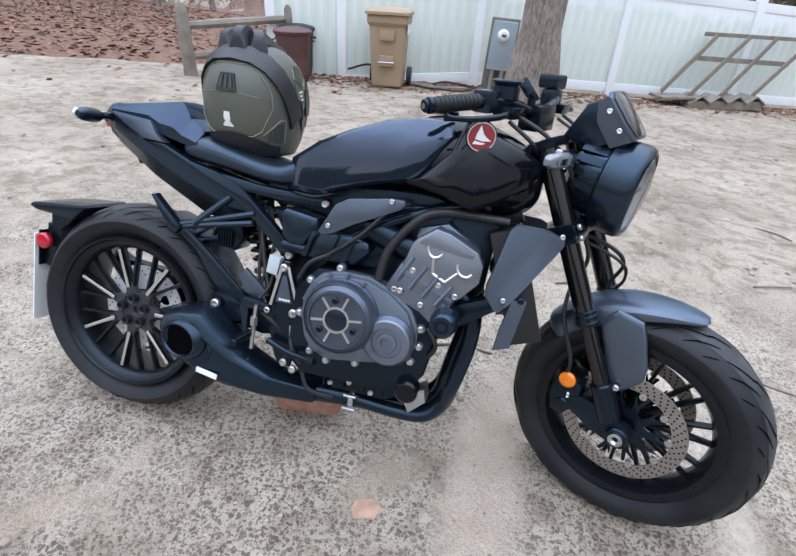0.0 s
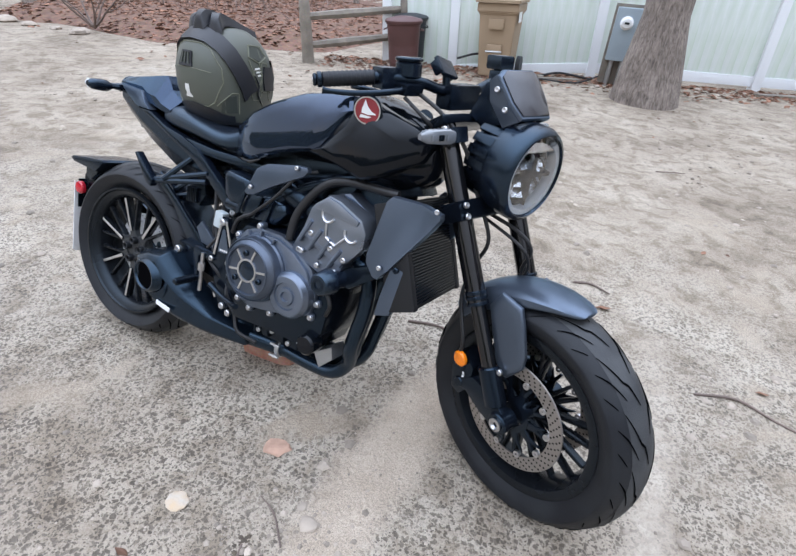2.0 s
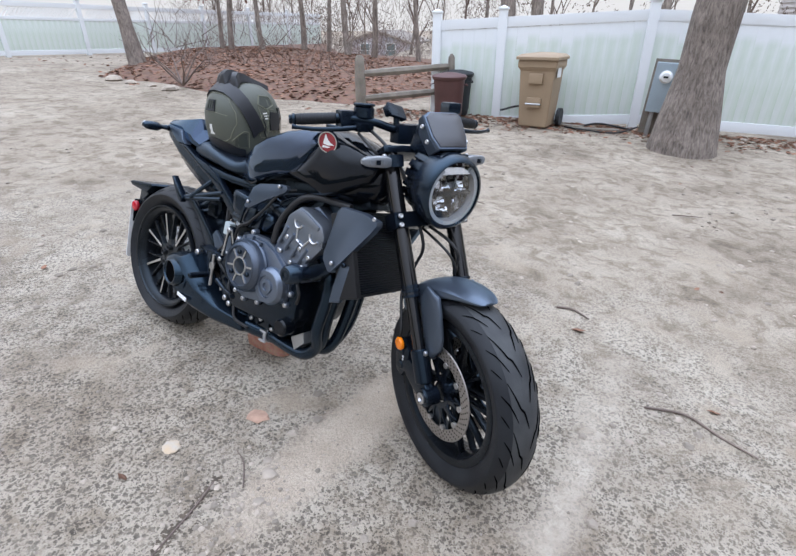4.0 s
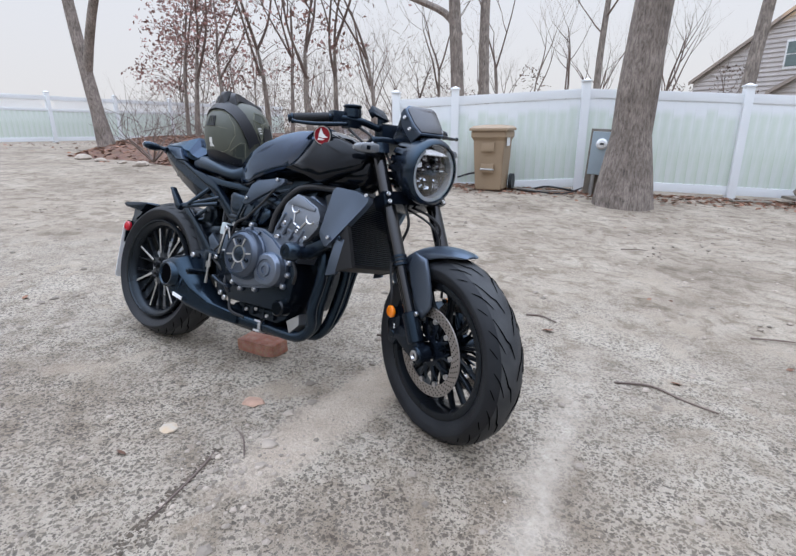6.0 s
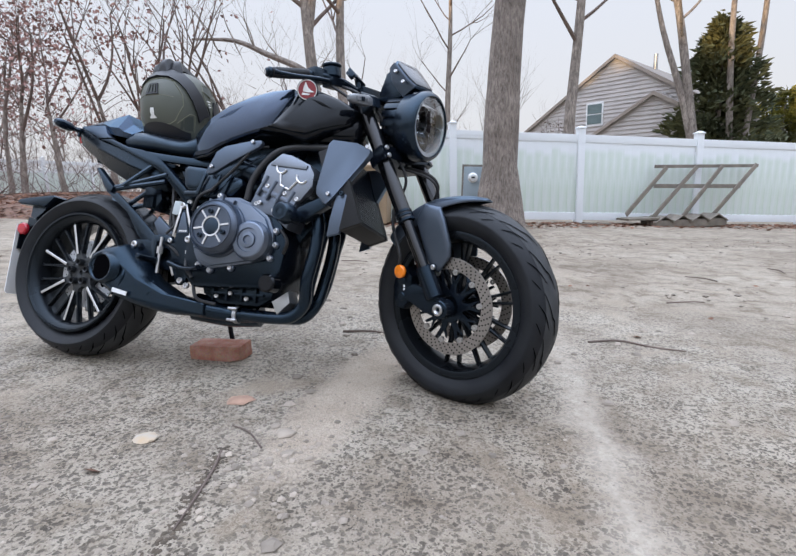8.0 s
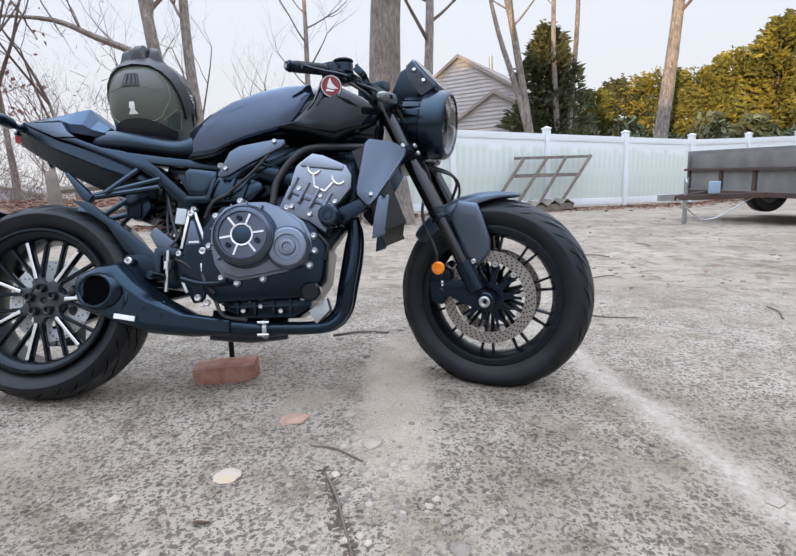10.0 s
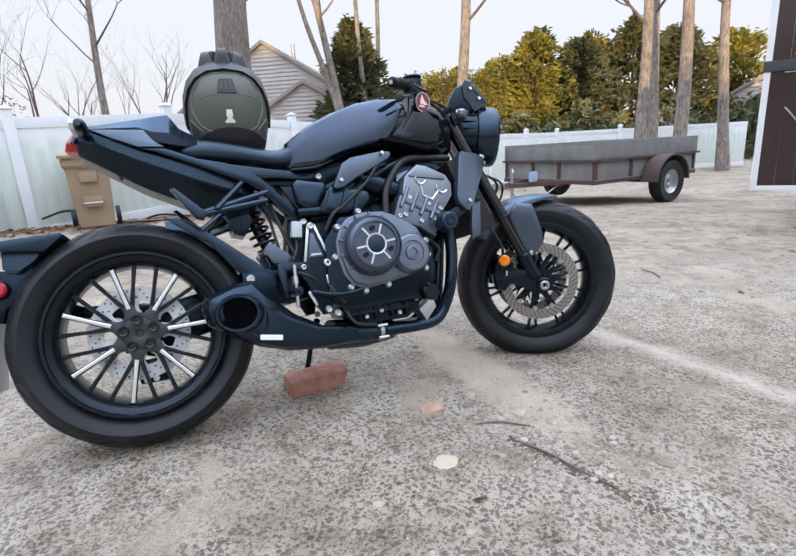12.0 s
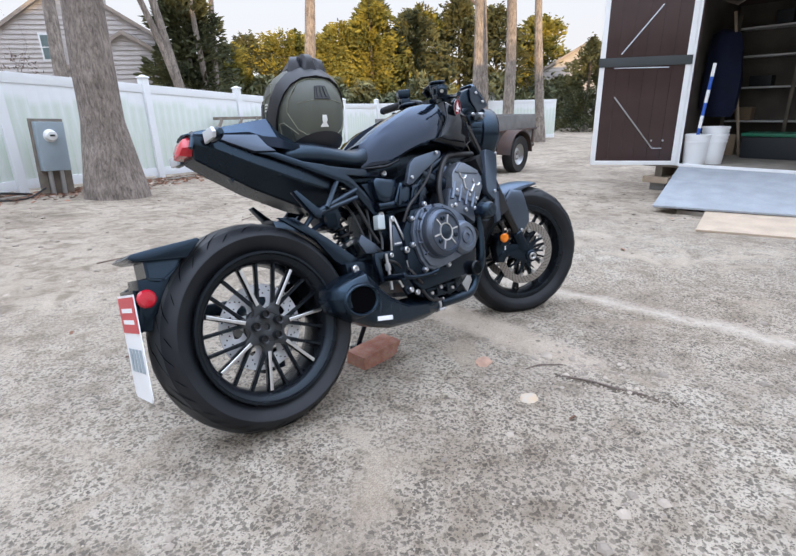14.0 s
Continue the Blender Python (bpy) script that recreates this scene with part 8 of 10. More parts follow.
def build_helmet():
    root = thing("helmet", BIKE @ pose(0.335, 0.012, 0.872, 6, 0, -4) @ Matrix.Scale(0.93, 4), "olive green and black full-face helmet on the seat", "helmet")
    ZS = [0.0, 0.03, 0.09, 0.15, 0.20, 0.245, 0.275, 0.292, 0.30]
    WX = [0.112, 0.122, 0.134, 0.137, 0.131, 0.112, 0.082, 0.050, 0.004]
    WB = [0.100, 0.128, 0.152, 0.158, 0.150, 0.125, 0.090, 0.055, 0.004]
    WF = [0.130, 0.150, 0.166, 0.162, 0.148, 0.122, 0.088, 0.052, 0.004]

    def skin(az, z, out=0.0):
        """A point of the shell: az in degrees from the nape, z up."""
        wx, wb, wf = (float(np.interp(z, ZS, w)) + out for w in (WX, WB, WF))
        a = radians(az)
        s, c = math.sin(a), math.cos(a)
        k = (abs(s) ** 2.4 + abs(c) ** 2.4) ** (-1 / 2.4)
        return Vector((wx * s * k, -(wb if c > 0 else wf) * c * k, z + out * max(0.0, (z - 0.18) / 0.12)))

    bm = bmesh.new()
    zs = [0.0, 0.012, 0.03, 0.06, 0.09, 0.12, 0.15, 0.18, 0.21, 0.235, 0.255, 0.272, 0.285, 0.294, 0.30]
    loft(bm, [[skin(az * 7.5, z) for az in range(48)] for z in zs])
    shell = part("shell", bm, M_OLIVE, root)

    def sheet(name, cells, material, thick=0.004, parent=shell, label=""):
        """A plate that follows the shell: rows of (az, z) pairs."""
        bm = bmesh.new()
        top = [[bm.verts.new(skin(a, z, thick)) for a, z in row] for row in cells]
        low = [[bm.verts.new(skin(a, z, -0.003)) for a, z in row] for row in cells]
        fs = []
        for r in range(len(cells) - 1):
            for i in range(len(cells[0]) - 1):
                fs.append(bm.faces.new((top[r][i], top[r][i + 1], top[r + 1][i + 1], top[r + 1][i])))
        n, k = len(cells[0]), len(cells)
        rim = [(0, i) for i in range(n)] + [(r, n - 1) for r in range(1, k)] + [(k - 1, i) for i in range(n - 2, -1, -1)] + [(r, 0) for r in range(k - 2, 0, -1)]
        for (r, i), (r2, i2) in zip(rim, rim[1:] + rim[:1]):
            fs.append(bm.faces.new((top[r][i], low[r][i], low[r2][i2], top[r2][i2])))
        bmesh.ops.recalc_face_normals(bm, faces=fs)
        return part(name, bm, material, parent, label)

    def lines(name, way, width=0.0017, material=None):
        bm = bmesh.new()
        pts = []
        for (a, z), (a2, z2) in zip(way, way[1:]):
            for k in range(5):
                pts.append(skin(a + (a2 - a) * k / 5, z + (z2 - z) * k / 5, 0.0006))
        pts.append(skin(*way[-1], 0.0006))
        pipe(bm, pts, width, n=5, per=1)
        part(name, bm, material or M_HELMLINE, shell)

    # arched spoiler over the back, running down both sides
    spine = [(-78, 0.085), (-72, 0.12), (-64, 0.16), (-54, 0.20), (-42, 0.228), (-26, 0.246), (0, 0.252), (26, 0.246), (42, 0.228), (54, 0.20), (64, 0.16), (72, 0.12), (78, 0.085)]
    sheet("spoiler", [[(a, z - 0.012) for a, z in spine], [(a * 1.10 if abs(a) > 30 else a, z + 0.013) for a, z in spine], [(a * 1.22 if abs(a) > 30 else a * 1.1, z + 0.026) for a, z in spine]], M_HELMBLACK, 0.010, label="black arched spoiler")
    for az, reach in ((-34, 0.0), (0, 0.006), (34, 0.0)):
        bm = bmesh.new()
        base = [skin(az, 0.262, 0.004), skin(az, 0.282, 0.022 + reach), skin(az, 0.296, 0.020 + reach), Vector((0.05 * math.sin(radians(az)), 0.09, 0.285))]
        rings = []
        for k, p in enumerate(smooth_line(base, 4)):
            f = k / 12
            w, h = 0.018 + 0.010 * math.sin(math.pi * f), 0.014 + 0.016 * math.sin(math.pi * min(1, f * 1.2))
            side = Vector((math.cos(radians(az) * 0.5), math.sin(radians(az) * 0.5), 0))
            rings.append([p - side * w - Vector((0, 0, h)), p - side * w * 0.5 + Vector((0, 0, h * 0.4)), p + side * w * 0.5 + Vector((0, 0, h * 0.4)), p + side * w - Vector((0, 0, h))])
        loft(bm, rings)
        part("top_vent", bm, M_HELMBLACK, shell)
    # outlined panels
    ring = [(-34, 0.222), (-20, 0.232), (20, 0.232), (36, 0.218), (50, 0.165), (52, 0.125), (40, 0.06), (30, 0.045), (-30, 0.045), (-42, 0.065), (-54, 0.125), (-50, 0.165), (-34, 0.222)]
    lines("back_outline", ring)
    lines("crease_line", [(-38, 0.150), (-20, 0.156), (0, 0.158), (20, 0.156), (38, 0.150)], 0.001)
    for s in (-1, 1):
        lines("side_outline", [(s * 42, 0.05), (s * 62, 0.095), (s * 70, 0.095), (s * 72, 0.03)])
        lines("side_outline", [(s * 88, 0.245), (s * 84, 0.21), (s * 100, 0.195), (s * 118, 0.215), (s * 112, 0.245), (s * 88, 0.245)])
        lines("side_outline", [(s * 84, 0.20), (s * 92, 0.15), (s * 100, 0.09), (s * 112, 0.05)])
        lines("side_outline", [(s * 100, 0.195), (s * 106, 0.14), (s * 122, 0.10)])
        # honeycomb of pale outlines on the cheek
        for az, z0 in ((96, 0.150), (110, 0.176), (110, 0.124), (124, 0.150), (124, 0.098), (96, 0.098), (82, 0.124)):
            lines("cheek_outline", [(s * (az + 8.5 * math.cos(k * math.pi / 3)), z0 + 0.024 * math.sin(k * math.pi / 3)) for k in range(7)], 0.0013)
        sheet("side_graphic", [[(s * a, z) for a, z in ((90, 0.240), (100, 0.243), (110, 0.240))], [(s * a, z) for a, z in ((88, 0.212), (101, 0.200), (115, 0.217))]], M_OLIVE_DK, 0.0006)
        sheet("side_graphic", [[(s * a, z) for a, z in ((48, 0.056), (58, 0.083), (67, 0.088))], [(s * a, z) for a, z in ((46, 0.030), (58, 0.030), (69, 0.032))]], M_OLIVE_DK, 0.0006)
        sheet("pivot_cover", [[(s * a, 0.185) for a in (108, 116, 126)], [(s * a, 0.15) for a in (104, 116, 128)], [(s * a, 0.11) for a in (108, 116, 124)]], M_HELMBLACK, 0.006)
        bm = bmesh.new()
        pipe(bm, [skin(s * 92, 0.155, 0.003), skin(s * 98, 0.125, 0.004), skin(s * 97, 0.10, 0.004), skin(s * 104, 0.07, 0.003)], 0.0026, n=5, per=4)
        part("side_slot", bm, M_HELMBLACK, shell)
        for k in range(3):
            sheet("side_mark", [[(s * (93 + 2 * k), 0.178 - 0.010 * k), (s * (102 + 2 * k), 0.182 - 0.010 * k)], [(s * (93 + 2 * k), 0.173 - 0.010 * k), (s * (102 + 2 * k), 0.177 - 0.010 * k)]], M_DECAL, 0.0008)
    vent = sheet("rear_vent", [[(-9, 0.205), (0, 0.206), (9, 0.205)], [(-13, 0.160), (0, 0.160), (13, 0.160)]], M_HELMBLACK, 0.005, label="black rear vent")
    for a in (-5, 0, 5):
        sheet("vent_slot", [[(a - 1.2, 0.20), (a + 1.2, 0.20)], [(a * 1.4 - 1.6, 0.168), (a * 1.4 + 1.6, 0.168)]], M_OLIVE_DK, 0.0065, vent)
    # plain white badge
    sheet("badge", [[(-3.5, 0.106), (3.5, 0.106)], [(-4.5, 0.088), (4.5, 0.088)], [(-3, 0.080), (3, 0.080)], [(-7, 0.070), (7, 0.070)], [(-7, 0.066), (7, 0.066)]], M_DECAL, 0.001, label="small white badge")
    # chin and neck collar, scooped at the nape
    scoop = [(a, 0.052 - 0.030 * min(1, abs(abs(a) - 0) / 52) ** 2) for a in range(-64, 65, 8)]
    sheet("neck_collar", [[(a, z) for a, z in scoop], [(a, 0.022) for a, z in scoop], [(a * 1.0, 0.0) for a, z in scoop]], M_HELMBLACK, 0.006)
    bm = bmesh.new()
    loft(bm, [[skin(az * 15, 0.012, o) + Vector((0, 0, dz)) for az in range(24)] for o, dz in ((-0.002, 0.0), (-0.010, -0.022), (-0.030, -0.026), (-0.040, 0.0))])
    part("lining", bm, M_HELMBLACK, root)
    sheet("visor", [[(a, 0.205) for a in range(128, 233, 8)], [(a, 0.16) for a in range(128, 233, 8)], [(a, 0.11) for a in range(128, 233, 8)]], M_VISOR, 0.005, root, "dark visor")


build_helmet()


# ---- brick, stones and sticks on the ground ----
def lump(bm, c, r, rnd, flat=0.6, n=7):
    """A small irregular stone."""
    rings = []
    for z, k in ((-0.5, 0.65), (0.0, 1.0), (0.5, 0.85), (0.9, 0.4)):
        rings.append([(c[0] + r * k * rnd.uniform(0.8, 1.2) * math.cos(6.283 * i / n), c[1] + r * k * rnd.uniform(0.8, 1.2) * math.sin(6.283 * i / n), c[2] + r * flat * z) for i in range(n)])
    loft(bm, rings)


def lone_stone(x, y, r, material, label, seed, flat=0.5, stretch=1.0, turn=0, name="stone"):
    bm = bmesh.new()
    lump(bm, (0, 0, 0), r, random.Random(seed), flat, 11)
    bmesh.ops.scale(bm, vec=(stretch, 1, 1), verts=bm.verts)
    ob = part(name, bm, material)
    ob.matrix_basis = pose(x, y, ground_z(x, y) + r * flat * 0.2, 0, 0, turn)
    tagged(ob, label, "stone")


def build_brick():
    bm = bmesh.new()
    box(bm, -0.108, 0.108, -0.052, 0.052, 0.0, 0.062, 0.003)
    bmesh.ops.subdivide_edges(bm, edges=[e for e in bm.edges if e.calc_length() > 0.05], cuts=5, use_grid_fill=True)
    for v in bm.verts:
        n = noise.noise(v.co * 38)
        v.co += Vector((noise.noise(v.co * 45), noise.noise(v.co * 45 + Vector((7, 0, 0))), noise.noise(v.co * 45 + Vector((0, 9, 0))))) * 0.0022
        d = (v.co - Vector((0.10, -0.052, 0.01))).length
        if d < 0.04:
            v.co += Vector((-0.4, 0.5, 0.2)) * (0.04 - d) * 0.6
    ob = part("brick", bm, M_BRICK, smooth=True)
    ob.matrix_basis = pose(0.535, 0.140, ground_z(0.535, 0.140) - 0.002, 0, 0, 7)
    tagged(ob, "chipped red brick under the side stand", "brick")


build_brick()
M_REDFRAG = mat("red_fragment", (0.38, 0.240, 0.175), 0.9, bump=0.5, scale=120, vary=0.2, spots=25)
M_WHITESTONE = mat("white_quartz", (0.40, 0.36, 0.31), 0.85, bump=0.6, scale=80, vary=0.2, spots=26, tone=(0.46, 0.34, 0.22))
lone_stone(0.85, -0.19, 0.034, M_REDFRAG, "flat red brick fragment on the concrete", 1, 0.30, 1.35, 20)
lone_stone(0.75, -0.48, 0.029, M_WHITESTONE, "white stone with ochre stains on the concrete", 2, 0.28, 1.25, -10)
for i, (x, y, r) in enumerate([(1.10, -0.33, 0.026), (1.16, -0.42, 0.017), (1.05, -0.30, 0.014)]):
    lone_stone(x, y, r, M_STONE, "small pale stone set in the worn ground", 10 + i, 0.4, 1.2, 40 * i)
for i, (x, y, r) in enumerate([(-8.9, 3.7, 0.15), (-8.3, 3.75, 0.10), (-7.7, 3.85, 0.08), (-7.1, 3.9, 0.14), (-9.3, 4.6, 0.12)]):
    lone_stone(x, y, r, M_STONE, "pale boulder at the edge of the leaf bank", 30 + i, 0.6, 1.25, 35 * i, "boulder")


def stick(points, r, label, material=None):
    bm = bmesh.new()
    pts = [Vector((x, y, ground_z(x, y) + r * 0.8 + dz)) for x, y, dz in points]
    pipe(bm, pts, [r, r * 0.9, r * 0.6], n=6, per=4)
    tagged(part("stick", bm, material or M_TWIG), label, "stick")


stick([(1.98, 0.88, 0), (2.12, 0.94, 0.004), (2.25, 0.90, 0), (2.38, 0.86, 0.006)], 0.005, "thin dark stick lying on the sand")
stick([(0.99, -0.47, 0), (1.03, -0.56, 0.003), (1.06, -0.66, 0), (1.09, -0.76, 0.002)], 0.0035, "dark broken twig in a crack of the concrete")
stick([(1.08, -0.42, 0), (1.0, -0.36, 0.003), (0.93, -0.34, 0)], 0.0028, "short dark twig on the concrete")
stick([(0.86, 0.62, 0), (0.98, 0.66, 0.004), (1.12, 0.66, 0)], 0.006, "short dark twig on the sand")
stick([(1.38, 1.40, 0), (1.46, 1.43, 0.004), (1.56, 1.40, 0)], 0.006, "short dark twig on the sand")
for i, (x, y, a) in enumerate([(2.6, 1.9, 20), (3.1, 0.9, 70), (2.9, 2.8, 140), (0.1, 2.6, 10), (-0.9, 1.8, 60), (3.6, 3.4, 100), (1.6, 3.6, 30)]):
    dx, dy = 0.12 * math.cos(radians(a)), 0.12 * math.sin(radians(a))
    stick([(x - dx, y - dy, 0), (x + 0.02, y, 0.006), (x + dx, y + dy, 0)], 0.005, "short dry twig on the sand")


def scatter(name, label, category, material, count, place, size, seed, leaf=False, flat=0.6):
    """Many small stones or fallen leaves as one object."""
    rnd = random.Random(seed)
    bm = bmesh.new()
    verts, faces = [], []
    for _ in range(count):
        x, y = place(rnd)
        z = ground_z(x, y) + bank_height(x, y)
        s = size(rnd)
        if leaf:
            a, t = rnd.uniform(0, 6.283), rnd.uniform(-0.5, 0.5)
            u, w = Vector((math.cos(a), math.sin(a), 0.3 * t)), Vector((-math.sin(a), math.cos(a), 0.6 * rnd.uniform(-1, 1)))
            c = Vector((x, y, z + s * 0.22))
            q = len(verts)
            verts += [c - u * s, c + w * s * 0.3 - u * s * 0.3 + Vector((0, 0, s * 0.15)), c + w * s * 0.5 + u * s * 0.2, c + u * s, c - w * s * 0.5 + u * s * 0.2, c - w * s * 0.3 - u * s * 0.3 + Vector((0, 0, s * 0.15))]
            faces += [(q, q + 1, q + 2, q + 3), (q, q + 3, q + 4, q + 5)]
        else:
            q, n = len(verts), 5
            a0 = rnd.uniform(0, 6)
            for zz, k in ((-0.4, 0.8), (0.25, 1.0), (0.8, 0.5)):
                verts += [Vector((x + s * k * rnd.uniform(0.75, 1.25) * math.cos(a0 + 6.283 * i / n), y + s * k * rnd.uniform(0.75, 1.25) * math.sin(a0 + 6.283 * i / n), z + s * flat * zz)) for i in range(n)]
            for r in (0, n):
                faces += [(q + r + i, q + r + (i + 1) % n, q + r + n + (i + 1) % n, q + r + n + i) for i in range(n)]
            faces.append(tuple(q + 2 * n + i for i in range(n)))
    bm.free()
    me = bpy.data.meshes.new(name)
    me.from_pydata([tuple(v) for v in verts], [], faces)
    me.materials.append(material)
    tagged(new(name, me), label, category, kind="stuff")


def litter_place(rnd):
    f = rnd.random()
    return 0.985 + 0.135 * f + rnd.gauss(0, 0.006 + 0.008 * abs(math.sin(9 * f))), -0.45 - 0.42 * f + rnd.gauss(0, 0.006)


def rubble_place(rnd):
    return 1.13 + rnd.gauss(0, 0.10), -0.46 + rnd.gauss(0, 0.12)


M_LEAF_DARK = mat("dark_leaf_crumbs", (0.085, 0.066, 0.048), 0.9, vary=0.4, spots=40)

# ---- leaf-covered bank at the wood's edge ----
def bank_edge(x):
    return 3.75 + 0.30 * (x + 8.8) + 0.25 * math.sin(1.3 * x) if x > -9.4 else 3.6 - 0.75 * (x + 9.4)


def bank_height(x, y):
    if x > -3.7 or x < -21 or y > 24:
        return 0.0
    f = min(1.0, max(0.0, (y - bank_edge(x)) / 0.9)) * min(1.0, max(0.0, (-3.7 - x) / 1.2))
    return 0.16 * f + 0.04 * f * noise.noise(Vector((x * 1.3, y * 1.3, 0)))


def build_bank():
    bm = bmesh.new()
    xs, ys = np.linspace(-20, -3.6, 60), np.linspace(2.5, 20, 64)
    grid = {}
    for i, x in enumerate(xs):
        for j, y in enumerate(ys):
            h = bank_height(x, y)
            grid[i, j] = (bm.verts.new((x, y, ground_z(x, y) + h + (0.01 if h > 0.005 else -0.03))), h)
    for i in range(len(xs) - 1):
        for j in range(len(ys) - 1):
            q = [grid[i, j], grid[i + 1, j], grid[i + 1, j + 1], grid[i, j + 1]]
            if max(h for _, h in q) > 0.005:
                bm.faces.new([v for v, _ in q])
    tagged(part("leaf_bank", bm, M_LITTER), "brown leaf-covered bank at the wood's edge", "ground", kind="structure")


M_LITTER = mat("leaf_litter", (0.10, 0.055, 0.038), 0.95, bump=1.0, scale=28, vary=0.3, spots=9, tone=(0.19, 0.105, 0.07), grain=0.5)
build_bank()


def on_bank(rnd):
    while True:
        x, y = rnd.uniform(-17, -3.8), rnd.uniform(3.2, 13)
        if bank_height(x, y) > 0.01 or rnd.random() < 0.03:
            return x, y


def by_fence(rnd):
    s = rnd.uniform(-4, 13)
    return fence_at(s, -abs(rnd.gauss(0.05, 0.45)) - 0.06)


def in_yard(rnd):
    return rnd.uniform(-4.5, 6.0), rnd.uniform(-2.2, 6.5)


def close_by(rnd):
    return rnd.gauss(0.9, 1.1), rnd.gauss(-0.5, 0.7)


scatter("fallen_leaves", "dry brown oak leaves lying on the bank", "leaves", M_LEAF, 9000, on_bank, lambda r: r.uniform(0.03, 0.08), 5, True)
scatter("fallen_leaves", "dry leaves blown against the white fence", "leaves", M_LEAF, 3800, by_fence, lambda r: r.uniform(0.025, 0.06), 6, True)
scatter("fallen_leaves", "a few dry leaves on the sandy yard", "leaves", M_LEAF, 70, in_yard, lambda r: r.uniform(0.015, 0.04), 7, True)
scatter("gravel", "loose pale gravel and grit on the ground", "gravel", M_STONE, 2600, close_by, lambda r: 0.0022 + 0.0045 * r.random() ** 3, 8)
scatter("gravel", "loose small stones over the sandy yard", "gravel", M_STONE, 3800, in_yard, lambda r: 0.004 + 0.020 * r.random() ** 4, 9)
scatter("crack_litter", "dark leaf crumbs packed into a crack of the concrete", "litter", M_LEAF_DARK, 520, litter_place, lambda r: 0.002 + 0.0055 * r.random() ** 3, 21, flat=0.4)
scatter("rubble", "broken cement crumbs and pale pebbles on the slab", "gravel", M_STONE, 260, rubble_place, lambda r: 0.003 + 0.010 * r.random() ** 3, 22)
scatter("rubble", "small stones and clods along the fence foot", "gravel", M_STONE, 260, by_fence, lambda r: 0.012 + 0.05 * r.random() ** 3, 10)


# ---- slatted frame and boards against the fence ----
def build_frame():
    turn = math.degrees(math.atan2(FENCE_DIR.y, FENCE_DIR.x))
    x, y = fence_at(3.1, -0.1)
    z0 = ground_z(*fence_at(4.4, -0.4))
    root = thing("slatted_frame", pose(x, y, z0, 0, 0, turn), "skewed grey wooden slatted frame leaning on the fence", "wooden frame")

    def slat(name, a, b, w, t, tip=0.0):
        bm = bmesh.new()
        a, b = Vector(a), Vector(b)
        d = b - a
        m = Matrix.Translation(a) @ d.to_track_quat("X", "Z").to_matrix().to_4x4()
        box(bm, 0, d.length, -t / 2, t / 2, -w / 2, w / 2, 0.003, m)
        part(name, bm, M_OLDWOOD, root)

    for s0, zb, s1 in ((0.05, 0.26, 1.02), (0.45, 0.08, 1.66), (1.2, 0.20, 2.2), (1.62, 0.03, 2.94)):
        slat("slat", (s0, -0.42 + 0.3 * zb, zb), (s1, -0.06, 1.10), 0.085, 0.022)
    slat("rail", (0.78, -0.05, 1.12), (2.98, -0.05, 1.08), 0.06, 0.03)
    slat("rail", (0.72, -0.14, 0.76), (2.55, -0.14, 0.70), 0.075, 0.025)
    for k in range(2):
        bm = bmesh.new()
        x2 = 0.0 + 0.5 * k
        box(bm, x2, x2 + (0.62 if k == 0 else 1.5), -0.5, -0.12, 0.0 if k else 0.16, 0.14 if k else 0.20, 0.006)
        part("board", bm, M_OLDWOOD, root)
    for k in range(4):
        for s in (-1, 1):
            bm = bmesh.new()
            c = Vector((0.72 + 0.36 * k, -0.33, 0.22))
            box(bm, 0.0, 0.24, -0.2, 0.2, -0.009, 0.009, 0.002, Matrix.Translation(c) @ Matrix.Rotation(radians(32 if s > 0 else 148), 4, "Y"))
            part("tilted_board", bm, M_OLDWOOD, root)


build_frame()


